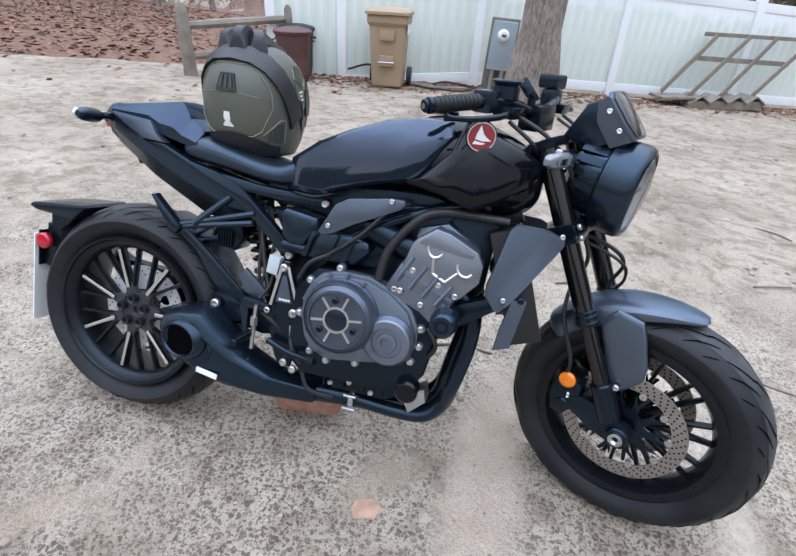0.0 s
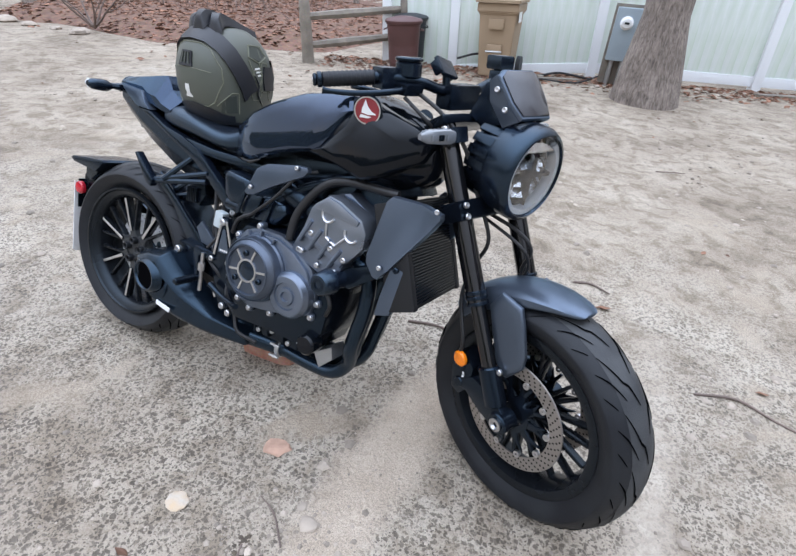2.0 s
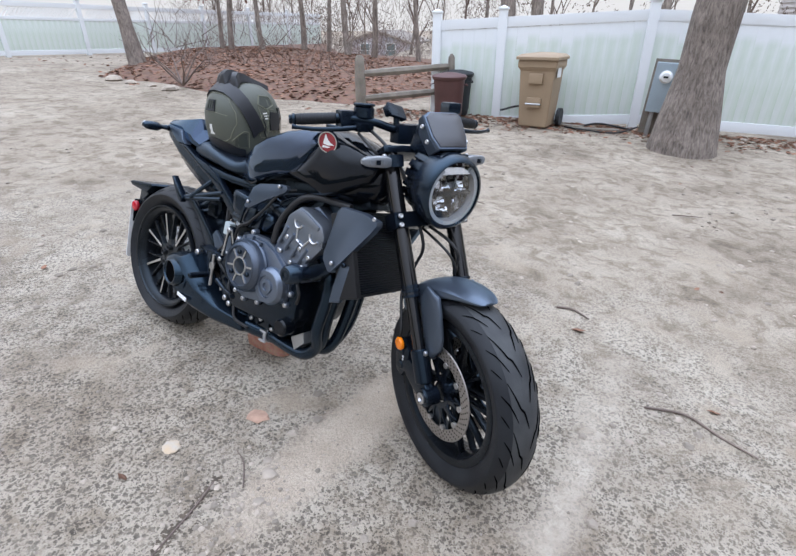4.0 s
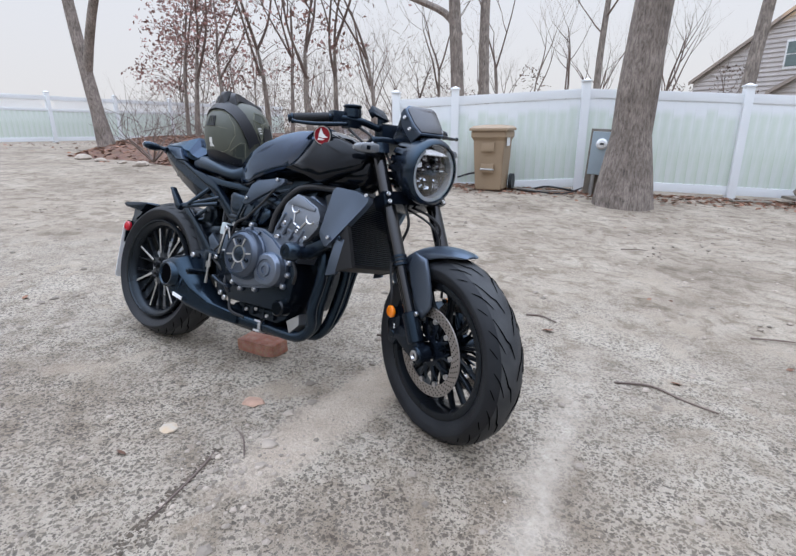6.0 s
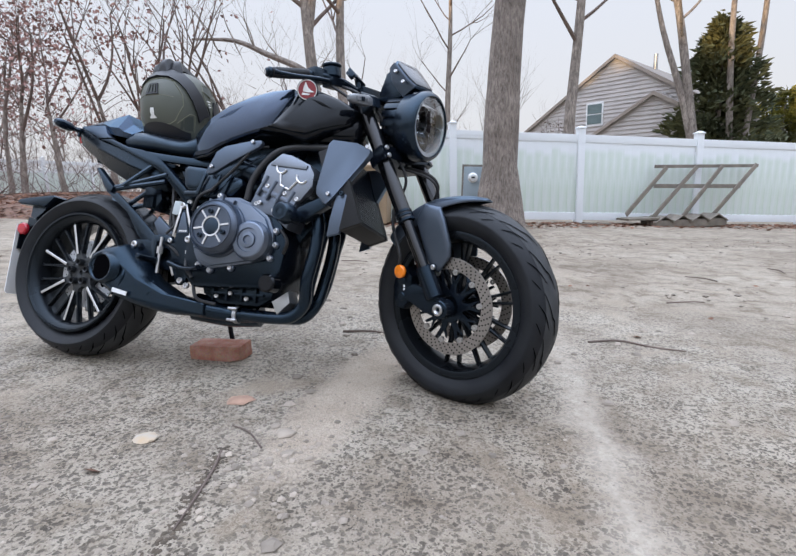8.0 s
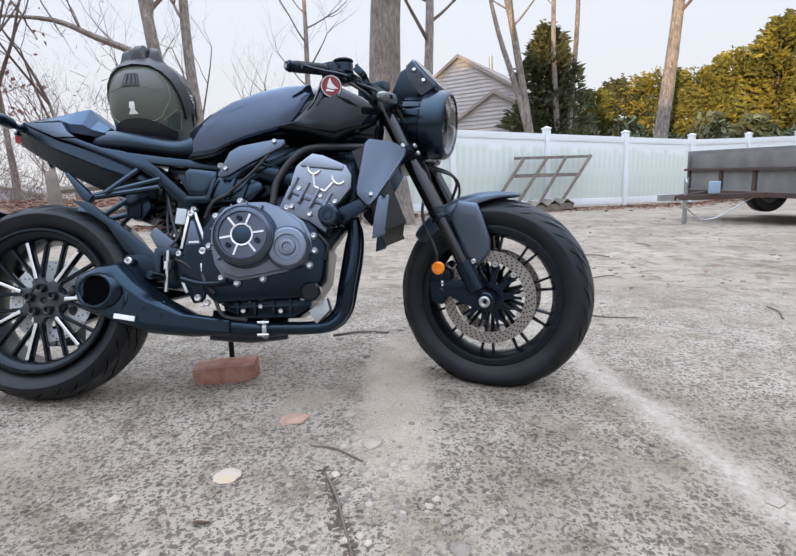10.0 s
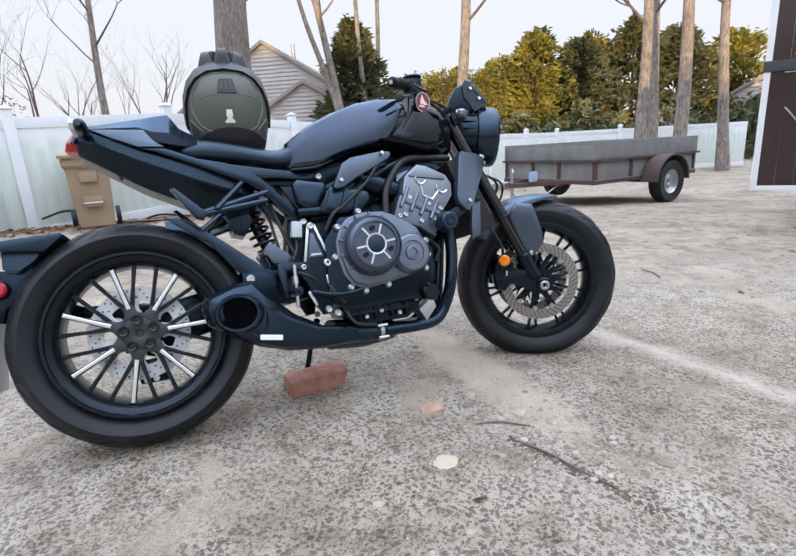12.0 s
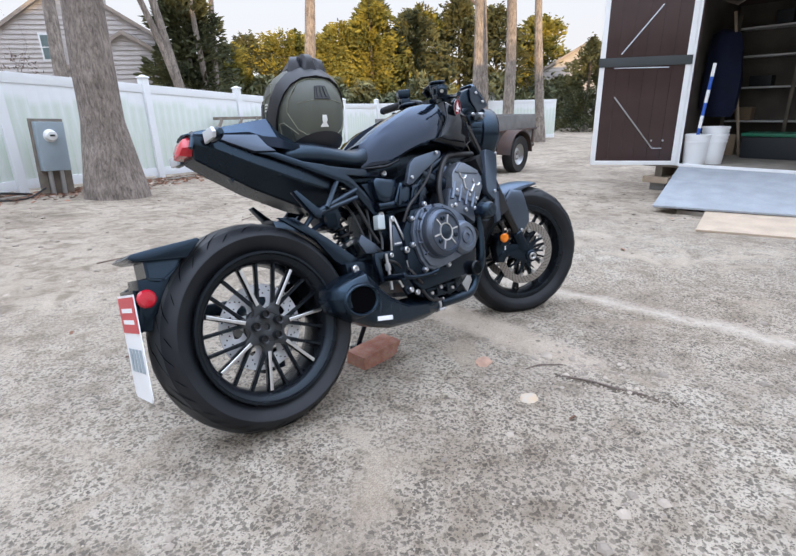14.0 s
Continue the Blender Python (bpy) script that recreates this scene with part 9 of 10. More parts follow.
# ---- flat trailer ----
def build_trailer():
    x, y = 6.08, 4.58
    root = thing("trailer", pose(x, y, ground_z(7.4, 5.2), 0, 0, 8), "flat utility trailer with grey boards and rusty frame", "trailer")
    LEN, WID = 2.75, 2.05

    def bar(name, b, material=None, bevel=0.004, parent=root, label=""):
        bm = bmesh.new()
        box(bm, *b, bevel)
        return part(name, bm, material or M_RUST, parent, label)

    bar("deck", (0, LEN, 0, WID, 0.47, 0.50), M_GREYBOARD)
    for yy in (0.0, WID - 0.06):
        bar("frame_rail", (-0.02, LEN + 0.02, yy, yy + 0.06, 0.42, 0.49))
        bar("top_rail", (-0.04, LEN + 0.06, yy - 0.03, yy + 0.09, 0.775, 0.81))
        for xx in (0.0, 0.88, 2.68):
            bar("stake", (xx, xx + 0.06, yy, yy + 0.06, 0.49, 0.775))
        for a, b in ((0.07, 0.87), (0.95, 2.67)):
            bar("side_panel", (a, b, yy + 0.022, yy + 0.036, 0.50, 0.77), M_MESH)
        bar("side_board", (-0.02, LEN + 0.03, yy + 0.01, yy + 0.045, 0.812, 1.08), M_GREYBOARD)
    for xx in (0.0, LEN - 0.06):
        bar("cross_rail", (xx, xx + 0.06, 0.06, WID - 0.06, 0.42, 0.49))
        bar("end_rail", (xx - 0.04, xx + 0.09, 0.10, WID - 0.10, 0.775, 0.81))
        for yy in (0.72, 1.32):
            bar("stake", (xx, xx + 0.05, yy, yy + 0.06, 0.49, 0.775))
        for a, b in ((0.07, 0.71), (0.79, 1.31), (1.39, 1.98)):
            bar("end_panel", (xx + 0.02, xx + 0.034, a, b, 0.50, 0.77), M_MESH)
        bar("end_board", (xx + 0.012, xx + 0.045, 0.05, WID - 0.05, 0.812, 1.08 if xx else 1.02), M_GREYBOARD)
    for k in range(1, 5):
        bar("joist", (LEN * k / 5, LEN * k / 5 + 0.05, 0.06, WID - 0.06, 0.42, 0.468))
    for side, yy in ((0, -0.28), (1, WID + 0.06)):
        bm = bmesh.new()
        m = pose(1.62, yy + 0.11, 0.36)
        lathe(bm, [(0.20, -0.09), (0.33, -0.11), (0.355, -0.08), (0.36, 0.0), (0.355, 0.08), (0.33, 0.11), (0.20, 0.09)], 36, m)
        w = part("wheel", bm, M_RUBBER, root)
        bm = bmesh.new()
        lathe(bm, [(0.0, -0.02), (0.07, -0.05), (0.12, -0.03), (0.18, -0.06), (0.205, -0.09), (0.205, 0.09), (0.0, 0.05)], 30, m, closed=False)
        part("rim", bm, M_STEEL, w, "dull silver steel rim")
        bm = bmesh.new()
        ring = lambda y2: [(1.62 + 0.46 * math.cos(radians(a)), y2, 0.38 + 0.44 * math.sin(radians(a))) for a in range(0, 181, 15)]
        ring2 = lambda y2: [(1.62 + 0.435 * math.cos(radians(a)), y2, 0.38 + 0.415 * math.sin(radians(a))) for a in range(0, 181, 15)]
        y0, y1 = yy - 0.02, yy + 0.27
        loft(bm, [ring(y0), ring(y1), ring2(y1), ring2(y0), ring(y0)], closed=False)
        part("fender", bm, M_RUST, root, smooth=True)
    bm = bmesh.new()
    rod(bm, (1.62, -0.2, 0.36), (1.62, WID + 0.2, 0.36), 0.03)
    part("axle", bm, M_RUST, root)
    for yy in (0.45, WID - 0.45):
        bm = bmesh.new()
        d = Vector((-1.0, WID / 2, 0.45)) - Vector((0.2, yy, 0.45))
        box(bm, 0, d.length, -0.03, 0.03, -0.035, 0.035, 0.004, Matrix.Translation((0.2, yy, 0.45)) @ d.to_track_quat("X", "Z").to_matrix().to_4x4())
        part("tongue_bar", bm, M_RUST, root)
    bm = bmesh.new()
    rod(bm, (-0.78, WID / 2, 0.02), (-0.78, WID / 2, 0.72), 0.028)
    jack = part("jack", bm, M_STEEL, root)
    bm = bmesh.new()
    box(bm, -0.86, -0.70, WID / 2 - 0.08, WID / 2 + 0.08, 0.0, 0.02, 0.004)
    part("jack_foot", bm, M_STEEL, jack)
    bm = bmesh.new()
    pipe(bm, [(-0.78, WID / 2, 0.70), (-0.84, WID / 2 - 0.06, 0.71), (-0.86, WID / 2 - 0.12, 0.66)], 0.01, n=6)
    part("crank_handle", bm, M_STEEL, jack)
    bm = bmesh.new()
    box(bm, -1.18, -0.98, WID / 2 - 0.05, WID / 2 + 0.05, 0.42, 0.51, 0.02)
    part("coupler", bm, M_STEEL, root)
    bm = bmesh.new()
    pipe(bm, [(-0.95, WID / 2 - 0.05, 0.44), (-0.6, WID / 2 - 0.2, 0.14), (-0.1, WID / 2 - 0.4, 0.42)], 0.010, n=6)
    part("safety_chain", bm, M_STEEL, root)
    bm = bmesh.new()
    box(bm, -0.62, -0.50, WID / 2 - 0.30, WID / 2 - 0.22, 0.50, 0.66, 0.012)
    part("winch", bm, M_BLUEPAINT, root)
    for yy in (0.12, WID - 0.2):
        bm = bmesh.new()
        box(bm, LEN + 0.021, LEN + 0.05, yy, yy + 0.1, 0.40, 0.46, 0.006)
        part("tail_lamp", bm, M_REDPAINT, root)


build_trailer()


# ---- shed with an open door and ramps ----
SHED_X, SILL = 6.70, 0.12


def build_shed():
    gz = ground_z(7.2, 1.0)
    x0, x1, y0, y1, top = SHED_X, 9.3, -1.75, 1.72, 2.30
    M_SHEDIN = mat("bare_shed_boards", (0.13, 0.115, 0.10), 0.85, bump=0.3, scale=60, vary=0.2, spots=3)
    root = thing("shed", pose(0, 0, 0), "brown wooden shed with its doorway open", "shed")

    def piece(name, b, material, parent=root, bevel=0.003, label=""):
        bm = bmesh.new()
        box(bm, *b, bevel)
        return part(name, bm, material, parent, label)

    piece("floor", (x0, x1, y0, y1, SILL - 0.05, SILL), M_OLDWOOD)
    for yy in (y0 + 0.1, 0.0, y1 - 0.25):
        piece("joist", (x0 + 0.02, x1, yy, yy + 0.09, SILL - 0.19, SILL - 0.052), M_OLDWOOD)
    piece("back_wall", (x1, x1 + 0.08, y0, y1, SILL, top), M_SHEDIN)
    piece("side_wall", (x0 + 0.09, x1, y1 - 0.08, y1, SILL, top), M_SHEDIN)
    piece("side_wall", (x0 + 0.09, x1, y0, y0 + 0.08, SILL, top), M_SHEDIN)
    for a, b, c, d in ((1.26, y1, SILL, top), (y0, -0.62, SILL, top), (-0.62, 1.26, SILL + 2.12, top)):
        piece("front_wall", (x0 + 0.004, x0 + 0.085, a, b, c, d), M_DARKWOOD)
    for a, b, c, d in ((1.26, 1.35, SILL - 0.02, SILL + 2.12), (-0.71, -0.62, SILL - 0.02, SILL + 2.12), (-0.71, 1.35, SILL + 2.12, SILL + 2.22)):
        piece("door_trim", (x0 - 0.018, x0 + 0.003, a, b, c, d), M_WHITEPAINT)
    piece("threshold", (x0 - 0.03, x0 + 0.02, -0.62, 1.26, SILL - 0.03, SILL + 0.008), M_WHITEPAINT)
    mid, ridge = (y0 + y1) / 2, top + 1.05
    for s in (-1, 1):
        bm = bmesh.new()
        e = y1 + 0.15 if s > 0 else y0 - 0.15
        slab(bm, [(e, top - 0.06), (mid, ridge), (mid, ridge + 0.07), (e, top + 0.01)], x0 - 0.2, x1 + 0.2, axes="yz")
        part("roof", bm, M_ROOF, root, smooth=False)
    for xx in (x0 + 0.006, x1 + 0.005):
        bm = bmesh.new()
        slab(bm, [(y0, top), (y1, top), (mid, ridge - 0.02)], xx, xx + 0.07, axes="yz")
        part("gable", bm, M_DARKWOOD, root, smooth=False)
    # timber blocks that carry it
    for i, (xx, yy) in enumerate([(x0 + 0.05, 1.42), (x0 + 0.05, -0.1), (x0 + 0.05, -1.65), (x1 - 0.5, 1.3), (x1 - 0.5, -1.6)]):
        g = ground_z(xx, yy)
        h = SILL - 0.19 - g
        piece("foot_block", (xx, xx + 0.38, yy, yy + 0.2, g - 0.02, g + h * 0.55), M_MESH)
        piece("foot_beam", (xx - 0.08, xx + 0.45, yy - 0.06, yy + 0.28, g + h * 0.55, g + h), M_PLYTAN)

    # the open door leaf, hinged at the opening's edge
    door = thing("shed_door", Matrix.Translation((SHED_X - 0.022, 1.30, SILL - 0.01)) @ Matrix.Rotation(math.atan2(0.89, -0.61), 4, "Z"), "open brown shed door with white trim and dark strap", "door")

    def dp(name, b, material, label="", bevel=0.003):
        bm = bmesh.new()
        box(bm, *b, bevel)
        return part(name, bm, material, door, label)

    W, H = 1.08, 2.14
    M_DOOR = mat("glossy_brown_door", (0.045, 0.026, 0.025), 0.22, vary=0.12, bump=0.06, scale=12, spots=3)
    n = 6
    for k in range(n):
        dp("plank", (0.05 + (W - 0.1) * k / n + 0.001, 0.05 + (W - 0.1) * (k + 1) / n - 0.001, -0.014, 0.014, 0.05, H - 0.05), M_DOOR)
    for b in ((0, 0.06, -0.02, 0.02, 0, H), (W - 0.06, W, -0.02, 0.02, 0, H), (0.06, W - 0.06, -0.02, 0.02, 0, 0.055), (0.06, W - 0.06, -0.02, 0.02, H - 0.06, H)):
        dp("trim", b, M_WHITEPAINT)
    for s in (-1, 1):
        dp("strap", (-0.01, W + 0.01, s * 0.021 - 0.01, s * 0.021 + 0.01, 1.25, 1.36), M_GREYSTRAP, "dark grey cross strap")

    def brace(a, b, w=0.018):
        for s in (-1, 1):
            bm = bmesh.new()
            p, q = Vector((a[0], s * 0.018, a[1])), Vector((b[0], s * 0.018, b[1]))
            rod(bm, p, q, w / 2, n=6)
            part("brace", bm, M_STEEL, door)

    brace((0.86, 0.88), (0.32, 0.22))
    brace((0.83, 1.40), (0.40, 1.95))
    brace((0.90, 1.235), (0.25, 1.225), 0.014)
    brace((0.32, 0.22), (0.20, 0.22), 0.010)
    for xx in (0.20, 0.34):
        bm = bmesh.new()
        rod(bm, (xx, -0.03, 0.32), (xx, 0.03, 0.32), 0.012)
        part("bolt", bm, M_STEEL, door)

    # ramps
    def sheet(name, quad, t, material, label):
        bm = bmesh.new()
        up = Vector((0, 0, t))
        vs = [Vector(q) for q in quad]
        add(bm, vs + [v + up for v in vs], [(3, 2, 1, 0), (4, 5, 6, 7), (0, 1, 5, 4), (1, 2, 6, 5), (2, 3, 7, 6), (3, 0, 4, 7)])
        root = thing(name, pose(0, 0, 0), label, "ramp")
        part("sheet", bm, material, root, smooth=False)
        for k in (0.12, 0.5, 0.88):
            a = vs[0].lerp(vs[3], k).lerp(vs[1].lerp(vs[2], k), 0.04)
            b = vs[0].lerp(vs[3], k).lerp(vs[1].lerp(vs[2], k), 0.93)
            d = b - a
            bm = bmesh.new()
            box(bm, 0, d.length, -0.03, 0.03, -0.031, -0.001, 0.002, Matrix.Translation(a) @ d.to_track_quat("X", "Z").to_matrix().to_4x4())
            part("batten", bm, M_OLDWOOD, root)

    gzz = ground_z
    sheet("ramp", [(6.66, 1.24, 0.075), (4.92, 0.82, gzz(4.9, 0.8) + 0.06), (5.45, -0.85, gzz(5.4, -0.8) + 0.06), (6.66, -0.62, 0.075)], 0.02, M_PLYBLUE, "blue-grey plywood ramp up to the shed")
    sheet("plywood_sheet", [(5.35, 0.42, gzz(5.35, 0.4) + 0.045), (4.25, 0.16, gzz(4.25, 0.2) + 0.004), (4.62, -0.98, gzz(4.6, -1) + 0.004), (5.72, -0.72, gzz(5.7, -.7) + 0.045)], 0.018, M_PLYTAN, "raw plywood sheet lying before the ramp")
    bm = bmesh.new()
    box(bm, 5.05, 5.5, 0.35, 0.62, gzz(5.3, 0.5) - 0.01, gzz(5.3, 0.5) + 0.045, 0.004)
    tagged(part("plank", bm, M_OLDWOOD), "grey plank propping up the ramp", "plank")

    # inside
    bm = bmesh.new()
    lathe(bm, [(0.0, 0.0), (0.125, 0.0), (0.13, 0.01), (0.155, 0.36), (0.163, 0.362), (0.163, 0.385), (0.15, 0.385), (0.145, 0.34), (0.118, 0.02), (0.0, 0.02)], 32, pose(0, 0, 0, 90), closed=False)
    for z in (0.28, 0.32):
        lathe(bm, [(0.148, z), (0.160, z), (0.160, z + 0.012), (0.148, z + 0.012)], 32, pose(0, 0, 0, 90))
    b = thing("bucket", pose(SHED_X + 0.30, 0.98, SILL), "white plastic buckets stacked in the doorway", "bucket")
    one = part("body", bm, M_WHITEPAINT, b)
    share("body", one.data, b, pose(0, 0, 0.09))
    b = thing("bucket", pose(SHED_X + 0.14, 1.13, SILL), "white plastic bucket beside the door frame", "bucket")
    share("body", one.data, b)
    b = thing("striped_pole", pose(SHED_X + 0.05, 1.13, SILL, 4, 0, 0), "blue and white striped pole in the doorway", "pole")
    for k in range(8):
        bm = bmesh.new()
        rod(bm, (0, 0, 0.155 * k), (0, 0, 0.155 * (k + 1)), 0.021)
        part("band", bm, M_BLUESTICK if k % 2 == 0 else M_WHITEPAINT, b)
    # a coat on a hook
    bm = bmesh.new()
    rings = []
    for z, w, d, dx in ((0.0, 0.05, 0.04, 0.05), (-0.06, 0.17, 0.09, 0.02), (-0.3, 0.23, 0.12, 0.0), (-0.7, 0.25, 0.13, -0.02), (-1.05, 0.24, 0.10, -0.03), (-1.18, 0.16, 0.06, -0.05)):
        rings.append([(d * math.sin(6.283 * i / 18) * (1 + 0.25 * math.sin(5 * i)), dx + w * math.cos(6.283 * i / 18) * (1 + 0.08 * math.sin(3 * i + z * 5)), z) for i in range(18)])
    loft(bm, rings)
    ob = part("coat", bm, M_NAVY)
    ob.matrix_basis = pose(8.05, 1.36, 1.86)
    tagged(ob, "navy blue coat hanging inside the shed", "coat")
    sh = thing("shelf_unit", pose(8.95, 0.35, SILL), "grey shelf unit at the back of the shed", "shelf")
    for z in (0.45, 0.95, 1.40, 1.80):
        bm = bmesh.new()
        box(bm, -0.02, 0.32, -0.5, 1.15, z, z + 0.025, 0.003)
        part("shelf", bm, M_WHITEPAINT, sh)
    for yy in (-0.5, 0.28, 1.12):
        bm = bmesh.new()
        box(bm, -0.05, -0.021, yy, yy + 0.05, 0, 2.0, 0.003)
        part("post", bm, M_OLDWOOD, sh)
    rnd = random.Random(4)
    for i, (yy, z, w, h, m) in enumerate([(0.60, 1.825, 0.2, 0.2, M_BLACKBIN), (0.25, 1.425, 0.22, 0.22, M_NAVY), (0.75, 0.975, 0.3, 0.16, M_BLACKBIN), (0.15, 0.975, 0.2, 0.24, M_METERGREY), (0.9, 0.475, 0.22, 0.2, M_TAN)]):
        bm = bmesh.new()
        box(bm, 0.03, 0.26, -w / 2, w / 2, 0, h, 0.03)
        for v in bm.verts:
            v.co += Vector((noise.noise(v.co * 9), noise.noise(v.co * 9 + Vector((4, 0, 0))), 0)) * 0.03
        ob = part("box", bm, m)
        ob.matrix_basis = pose(8.95, 0.35 + yy, SILL + z)
        tagged(ob, "dark packed box standing on the shed shelf", "box")
    bm = bmesh.new()
    box(bm, -0.2, 0.2, -0.45, 0.45, 0.0, 0.30, 0.03)
    c = part("body", bm, M_BLACKBIN)
    crate = thing("storage_box", pose(8.1, 0.45, SILL), "black storage box with a green lid", "box")
    c.parent = crate
    bm = bmesh.new()
    box(bm, -0.22, 0.22, -0.47, 0.47, 0.301, 0.35, 0.015)
    part("lid", bm, M_GREENPL, crate, "green plastic lid")
    bm = bmesh.new()
    rod(bm, (0, 0, 0), (-0.25, 0.30, 1.95), 0.02)
    ob = part("plank", bm, M_PLYTAN)
    ob.matrix_basis = pose(8.25, 1.0, SILL)
    tagged(ob, "bare timber batten leaning in the shed", "plank")
    bm = bmesh.new()
    box(bm, -0.05, 0.05, -0.12, 0.12, 0.0, 0.30, 0.02)
    ob = part("gas_can", bm, M_TAN)
    ob.matrix_basis = pose(8.3, 1.2, SILL)
    tagged(ob, "tan can standing on the shed floor", "can")


M_GREYSTRAP = mat("dark_grey_strap", (0.045, 0.052, 0.055), 0.5, vary=0.1)
build_shed()


# ---- houses beyond the fences ----
def gable_house(m, half, eave, rise, depth, label, wall=None, roof=None, windows=(), name="house", lap=0.17, overhang=0.14):
    """A gabled block: front in the plane y = 0, ridge running back."""
    root = thing(name, m, label, "house")
    wall, roof = wall or M_SIDING, roof or M_ROOF
    bm = bmesh.new()
    slab(bm, [(-half, -1.0), (half, -1.0), (half, eave), (0, eave + rise), (-half, eave)], 0.02, depth)
    body = part("wall", bm, wall, root, smooth=False)
    bm = bmesh.new()
    z = -0.5
    while z < eave + rise - 0.05:
        f = lambda h: half if h <= eave else half * max(0.0, (eave + rise - h) / rise)
        a, b = f(z), f(z + lap)
        add(bm, [(-a, -0.040, z), (a, -0.040, z), (b, 0.0, z + lap), (-b, 0.0, z + lap), (-a, 0.02, z), (a, 0.02, z)], [(0, 1, 2, 3), (4, 5, 1, 0)])
        z += lap
    tagged(part("siding", bm, wall, body, smooth=False), kind="stuff")
    up = rise / half
    for s in (-1, 1):
        e, ze = s * (half + overhang), eave - up * overhang
        bm = bmesh.new()
        slab(bm, [(0, eave + rise + 0.02), (e, ze + 0.02), (e, ze + 0.10), (0, eave + rise + 0.10)], -overhang, depth + overhang)
        part("roof", bm, roof, root, smooth=False)
        bm = bmesh.new()
        slab(bm, [(0, eave + rise - 0.06), (e, ze - 0.06), (e, ze + 0.09), (0, eave + rise + 0.09)], -overhang - 0.03, -overhang - 0.004)
        part("bargeboard", bm, M_DARKTRIM, root, smooth=False)
    for wx, wz, ww, wh in windows:
        bm = bmesh.new()
        box(bm, wx - ww / 2 - 0.07, wx + ww / 2 + 0.07, -0.05, 0.01, wz - wh / 2 - 0.07, wz + wh / 2 + 0.07, 0.01)
        fr = part("window", bm, M_WHITEPAINT, root)
        for k in (0, 1):
            bm = bmesh.new()
            zz = wz - wh / 2 + k * wh / 2
            box(bm, wx - ww / 2, wx + ww / 2, -0.06, -0.045, zz + 0.02, zz + wh / 2 - 0.02)
            part("pane", bm, M_WINDOW, fr)
    return root


M_DARKTRIM = mat("weathered_bargeboard", (0.33, 0.28, 0.24), 0.7, vary=0.1)
M_PINKWALL = mat("pinkish_siding", (0.45, 0.36, 0.34), 0.7, vary=0.12, spots=0.7, tone=(0.40, 0.42, 0.47))
hx, hy, ht = 4.1, 23.2, -28.6
main_house = gable_house(pose(hx, hy, 0, 0, 0, ht), 4.7, 2.75, 3.0, 6.4, "grey clapboard gabled house behind the white fence", windows=[(-0.85, 3.45, 0.66, 0.9)])
bm = bmesh.new()
rod(bm, (0.35, 3.6, 5.2), (0.35, 3.6, 6.3), 0.10, n=10)
part("vent_pipe", bm, M_STEEL, main_house)
ca, sa = math.cos(radians(ht)), math.sin(radians(ht))
gable_house(pose(hx + 2.0 * ca + 0.9 * sa, hy + 2.0 * sa - 0.9 * ca, 0, 0, 0, ht), 3.0, 2.1, 1.75, 0.88, "low clapboard side wing with a grey roof", name="house_wing")
gable_house(pose(22.7, 18.1, -0.3, 0, 0, -48), 1.5, 1.45, 0.75, 5.0, "low white-sided garage with a grey roof", wall=M_WHITEPAINT, name="garage", overhang=0.15)
gable_house(pose(29.0, 15.0, -0.4, 0, 0, -62), 4.0, 2.4, 2.2, 9.0, "distant house with a warm lit roof", name="house")
gable_house(pose(-23.6, 28.6, -1.05, 0, 0, 26), 2.4, 1.55, 0.75, 8.0, "small far house in pink, white and blue", wall=M_PINKWALL, roof=M_ROOF, name="house", windows=[(-0.9, 1.05, 0.62, 0.9), (1.0, 1.05, 0.62, 0.9)])


# ---- hoses by the bins, boards ----
def hose(points, r, label):
    bm = bmesh.new()
    pipe(bm, [Vector((x, y, ground_z(x, y) + r + dz)) for x, y, dz in points], r, n=7, per=5)
    tagged(part("hose", bm, M_CABLE), label, "hose")


hose([(-1.7, 6.4, 0.12), (-1.4, 6.6, 0.20), (-1.1, 6.85, 0.02), (-0.6, 6.8, 0.0), (-0.3, 6.95, 0.06), (0.1, 7.2, 0.0)], 0.016, "black hose lying along the fence")
hose([(-0.7, 6.6, 0.0), (-0.4, 6.5, 0.02), (0.0, 6.75, 0.0), (0.25, 6.95, 0.1)], 0.012, "black cable running to the meter box")
for i, (s, off, w, a) in enumerate([(-0.6, -0.5, 0.7, 10), (-1.0, -0.35, 0.5, -20), (2.6, -0.35, 0.6, 5)]):
    bm = bmesh.new()
    box(bm, -w / 2, w / 2, -0.06, 0.06, 0, 0.03, 0.004)
    ob = part("board", bm, M_OLDWOOD)
    x, y = fence_at(s, off)
    ob.matrix_basis = pose(x, y, ground_z(x, y), 0, 2, 26 + a)
    tagged(ob, "weathered board lying by the fence", "board")


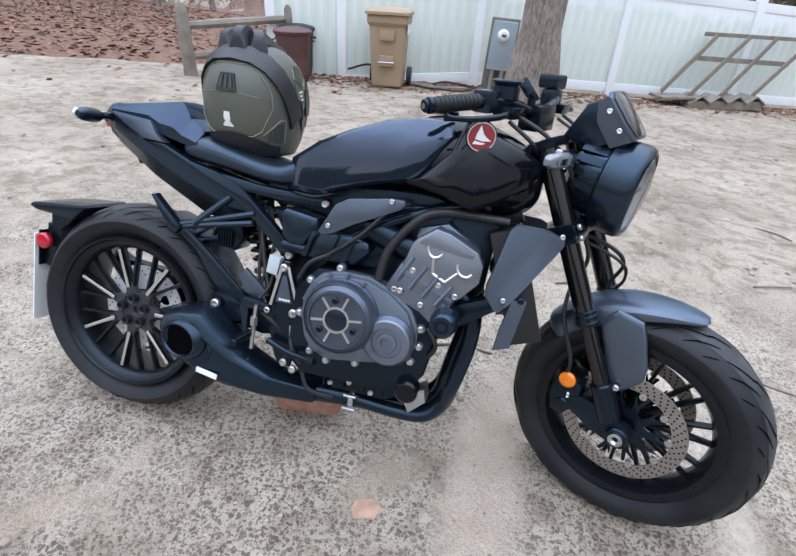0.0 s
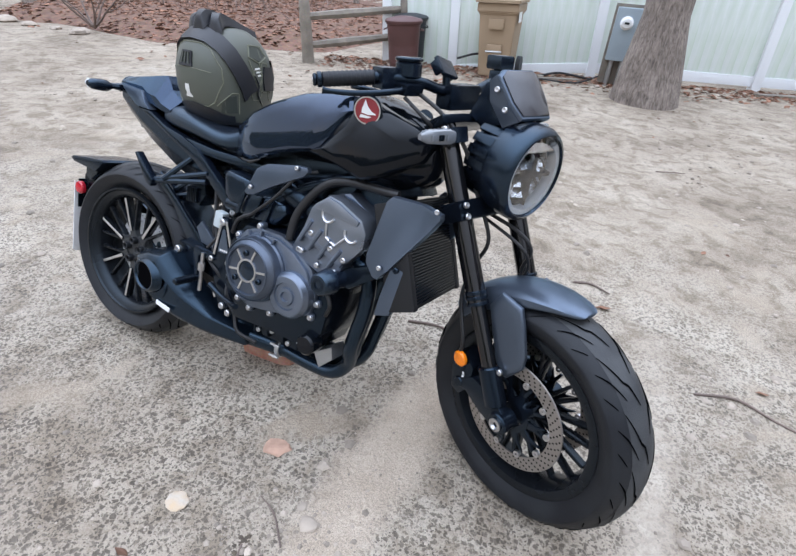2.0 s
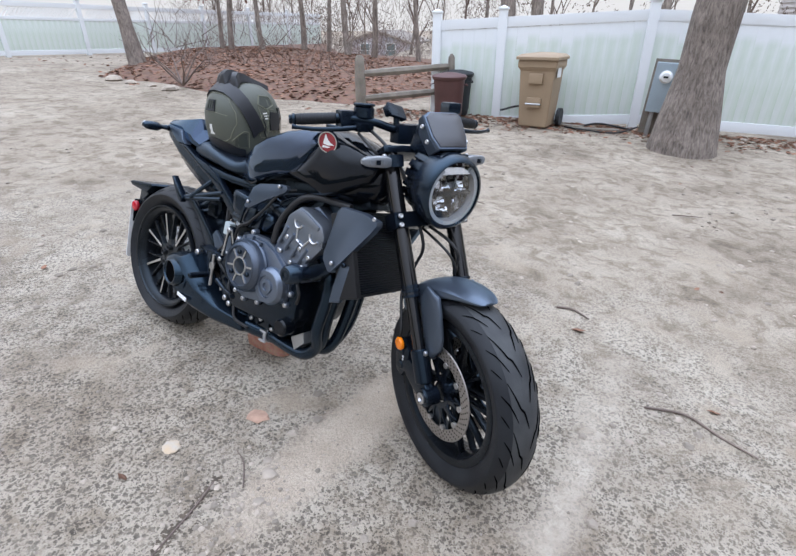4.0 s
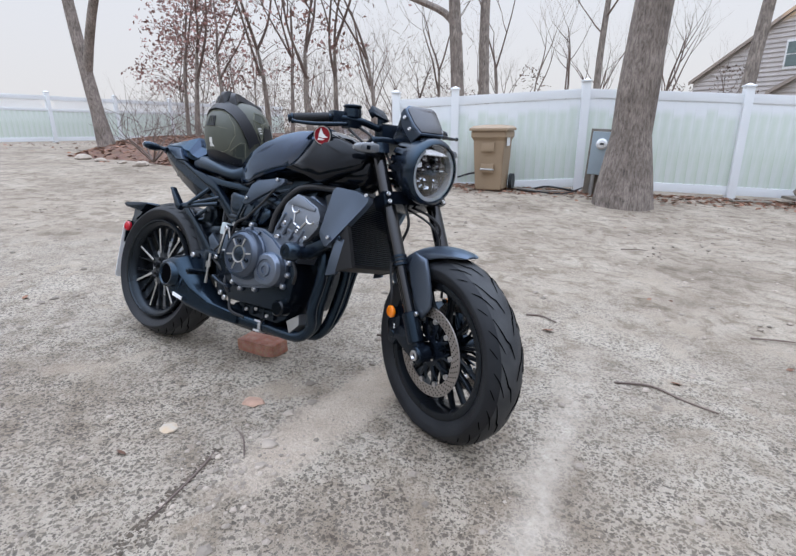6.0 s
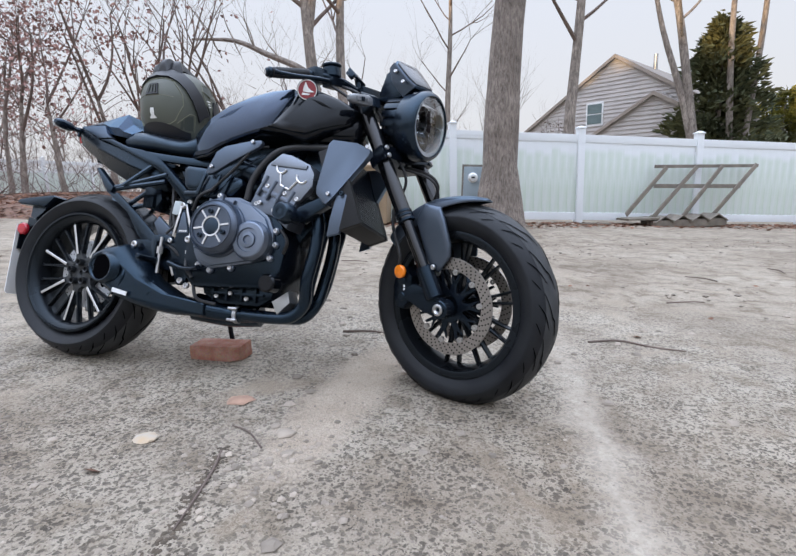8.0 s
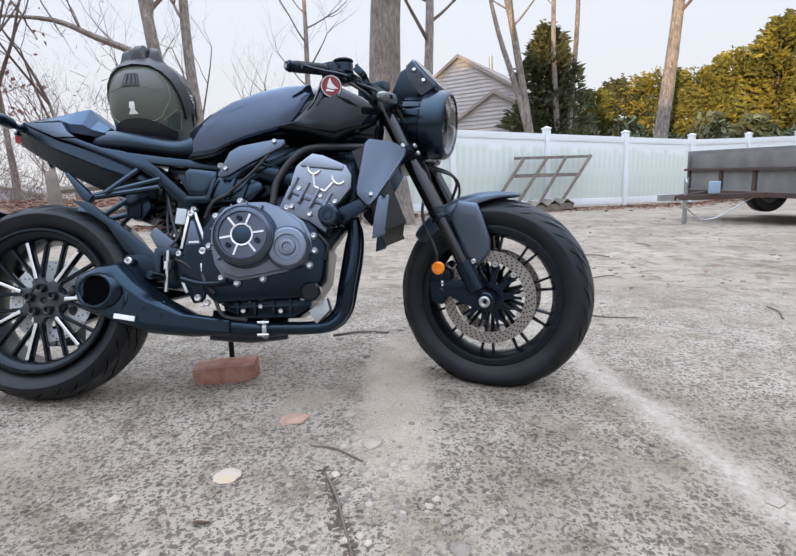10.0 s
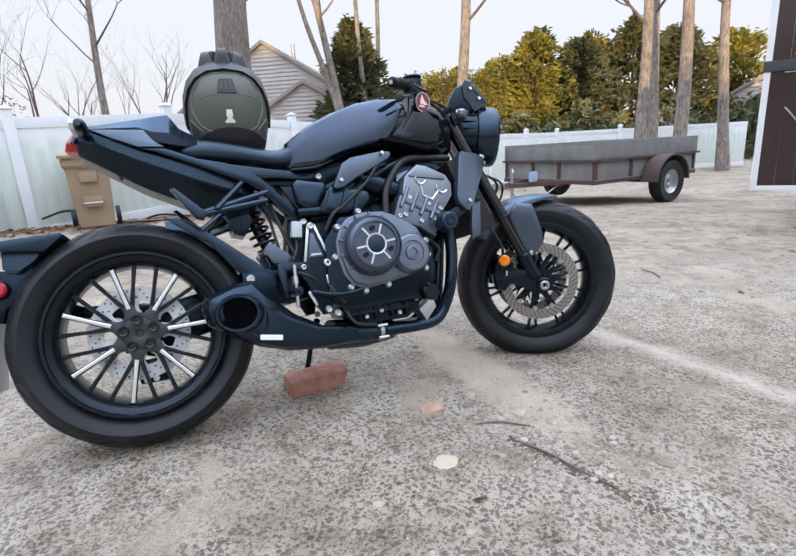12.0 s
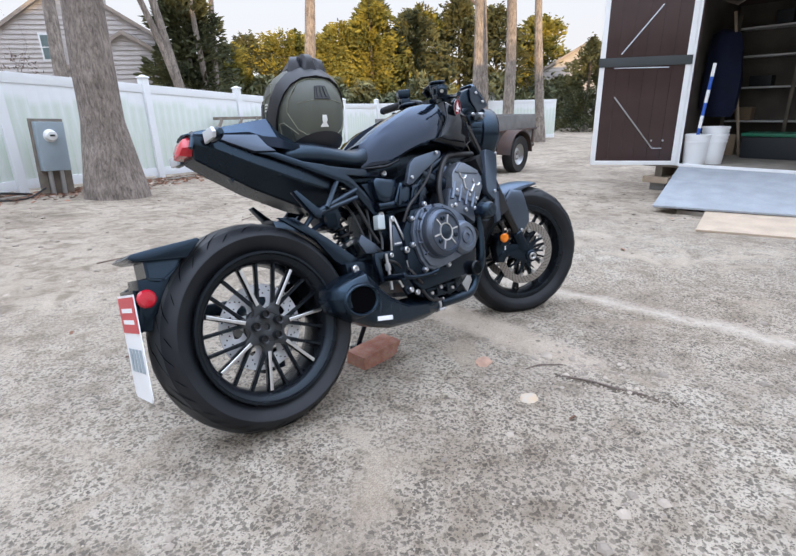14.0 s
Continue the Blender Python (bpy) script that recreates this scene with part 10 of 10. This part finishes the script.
# ---- brush and hedge masses ----
def brush(name, label, spots, material, seed, count, size):
    """A mass of twiggy foliage over a list of (x, y, half width, height)."""
    rnd = random.Random(seed)
    verts, faces = [], []
    for x, y, w, h in spots:
        for _ in range(count):
            a, k, f = rnd.uniform(0, 6.283), rnd.random() ** 0.5, rnd.random()
            k *= math.cos(f * 1.35)
            c = Vector((x + w * k * math.cos(a), y + w * k * math.sin(a), ground_z(x, y) + h * f))
            u = Vector((rnd.gauss(0, 1), rnd.gauss(0, 1), rnd.gauss(0.3, 1))).normalized()
            v = u.cross(Vector((rnd.gauss(0, 1), rnd.gauss(0, 1), rnd.gauss(0, 1)))).normalized()
            s = size * rnd.uniform(0.5, 1.4)
            q = len(verts)
            verts += [c - u * s, c + v * s * 0.35, c + u * s, c - v * s * 0.35]
            faces.append((q, q + 1, q + 2, q + 3))
    me = bpy.data.meshes.new(name)
    me.from_pydata([tuple(v) for v in verts], [], faces)
    me.materials.append(material)
    tagged(new(name, me), label, "bushes", kind="stuff")


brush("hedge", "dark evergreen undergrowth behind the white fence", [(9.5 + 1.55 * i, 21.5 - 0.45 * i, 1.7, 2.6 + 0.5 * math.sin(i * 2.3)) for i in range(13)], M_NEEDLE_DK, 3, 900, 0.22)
brush("brush", "brown winter brush along the wood's edge", [(-24 + 1.6 * i, 19 + 2 * math.sin(i), 1.5, 2.2 + 0.8 * math.sin(1.7 * i)) for i in range(17)], M_BRUSH, 4, 420, 0.055)
def twig_haze(name, label, spots, material, seed, count, length):
    """Fine bare twigs rising out of the undergrowth."""
    rnd = random.Random(seed)
    verts, faces = [], []
    for x, y, w, h in spots:
        for _ in range(count):
            a, k = rnd.uniform(0, 6.283), rnd.random() ** 0.5
            c = Vector((x + w * k * math.cos(a), y + w * k * math.sin(a), ground_z(x, y) + h * rnd.random() ** 1.3))
            u = Vector((rnd.gauss(0, 0.5), rnd.gauss(0, 0.5), rnd.uniform(0.3, 1.2))).normalized()
            v = u.cross(Vector((rnd.gauss(0, 1), rnd.gauss(0, 1), 0.1))).normalized()
            l, t = length * rnd.uniform(0.4, 1.5), rnd.uniform(0.004, 0.012)
            q = len(verts)
            verts += [c - v * t, c + v * t, c + u * l + v * t * 0.3, c + u * l - v * t * 0.3]
            faces.append((q, q + 1, q + 2, q + 3))
    me = bpy.data.meshes.new(name)
    me.from_pydata([tuple(v) for v in verts], [], faces)
    me.materials.append(material)
    tagged(new(name, me), label, "bushes", kind="stuff")


twig_haze("twigs", "fine bare twigs of the winter wood", [(-29 + 1.35 * i, 18 + 3 * math.sin(i * 1.9), 1.6, 3.4 + 1.2 * math.sin(2.1 * i)) for i in range(16)], M_TWIG, 14, 420, 0.42)
M_HAZE = mat("pale_twigs", (0.27, 0.215, 0.185), 0.9, vary=0.25)
twig_haze("twigs", "hazy fine branches between the young trees", [(-20 + 1.25 * i, 13.5 + 1.5 * math.sin(i * 2.3), 1.3, 4.6 + 1.4 * math.sin(1.7 * i)) for i in range(12)], M_HAZE, 24, 130, 0.34)
twig_haze("twigs", "thin bare shrub stems on the leaf bank", [(-10.5, 6.0, 0.8, 0.7), (-9.3, 6.8, 0.8, 0.9), (-7.8, 7.2, 0.9, 0.8), (-12.5, 8.0, 1.2, 1.3), (-6.5, 8.2, 1.0, 1.0)], M_TWIG, 15, 60, 0.7)
brush("brush", "low brown brush behind the fence", [(6.0 + 1.2 * i, 17.0 + 0.3 * i, 1.0, 1.9) for i in range(6)], M_BRUSH, 5, 500, 0.06)


# ---- unseen woods added behind the viewer to keep the low sun off the yard ----
def sun_block_top(x):
    """Crest of the unseen sun blocker: taller at one end, lower at the other."""
    return 13.0 - 5.3 * min(1.0, max(0.0, (x + 28.0) / 8.0))


def build_sun_block():
    rnd = random.Random(77)
    bm = bmesh.new()
    n = 70
    front, crest, back = [], [], []
    for i in range(n):
        x = -110 + 3.0 * i
        h = sun_block_top(x) + 0.7 * math.sin(i * 1.7) + 0.5 * math.sin(i * 0.61 + 1) + rnd.uniform(-0.4, 0.4)
        front.append([(x, -40 + rnd.uniform(-1, 1), -1.0), (x + rnd.uniform(-1, 1), -40.5 + rnd.uniform(-1.2, 1.2), h * 0.55), (x + rnd.uniform(-1, 1), -42 + rnd.uniform(-1, 1), h * 0.85), (x, -44, h), (x, -48, h * 0.8), (x, -50, -1.0)])
    loft(bm, front, closed=False)
    tagged(part("woods", bm, M_NEEDLE_DK, smooth=False), "unseen dark wood added to block the low sun", "woods", kind="stuff")


build_sun_block()
brush("sun_block_crown", "uneven leafy crowns of the unseen sun-blocking wood", [(-105 + 3.0 * i, -40.5, 2.6, sun_block_top(-105 + 3.0 * i)) for i in range(68)], M_NEEDLE_DK, 9, 260, 0.55)
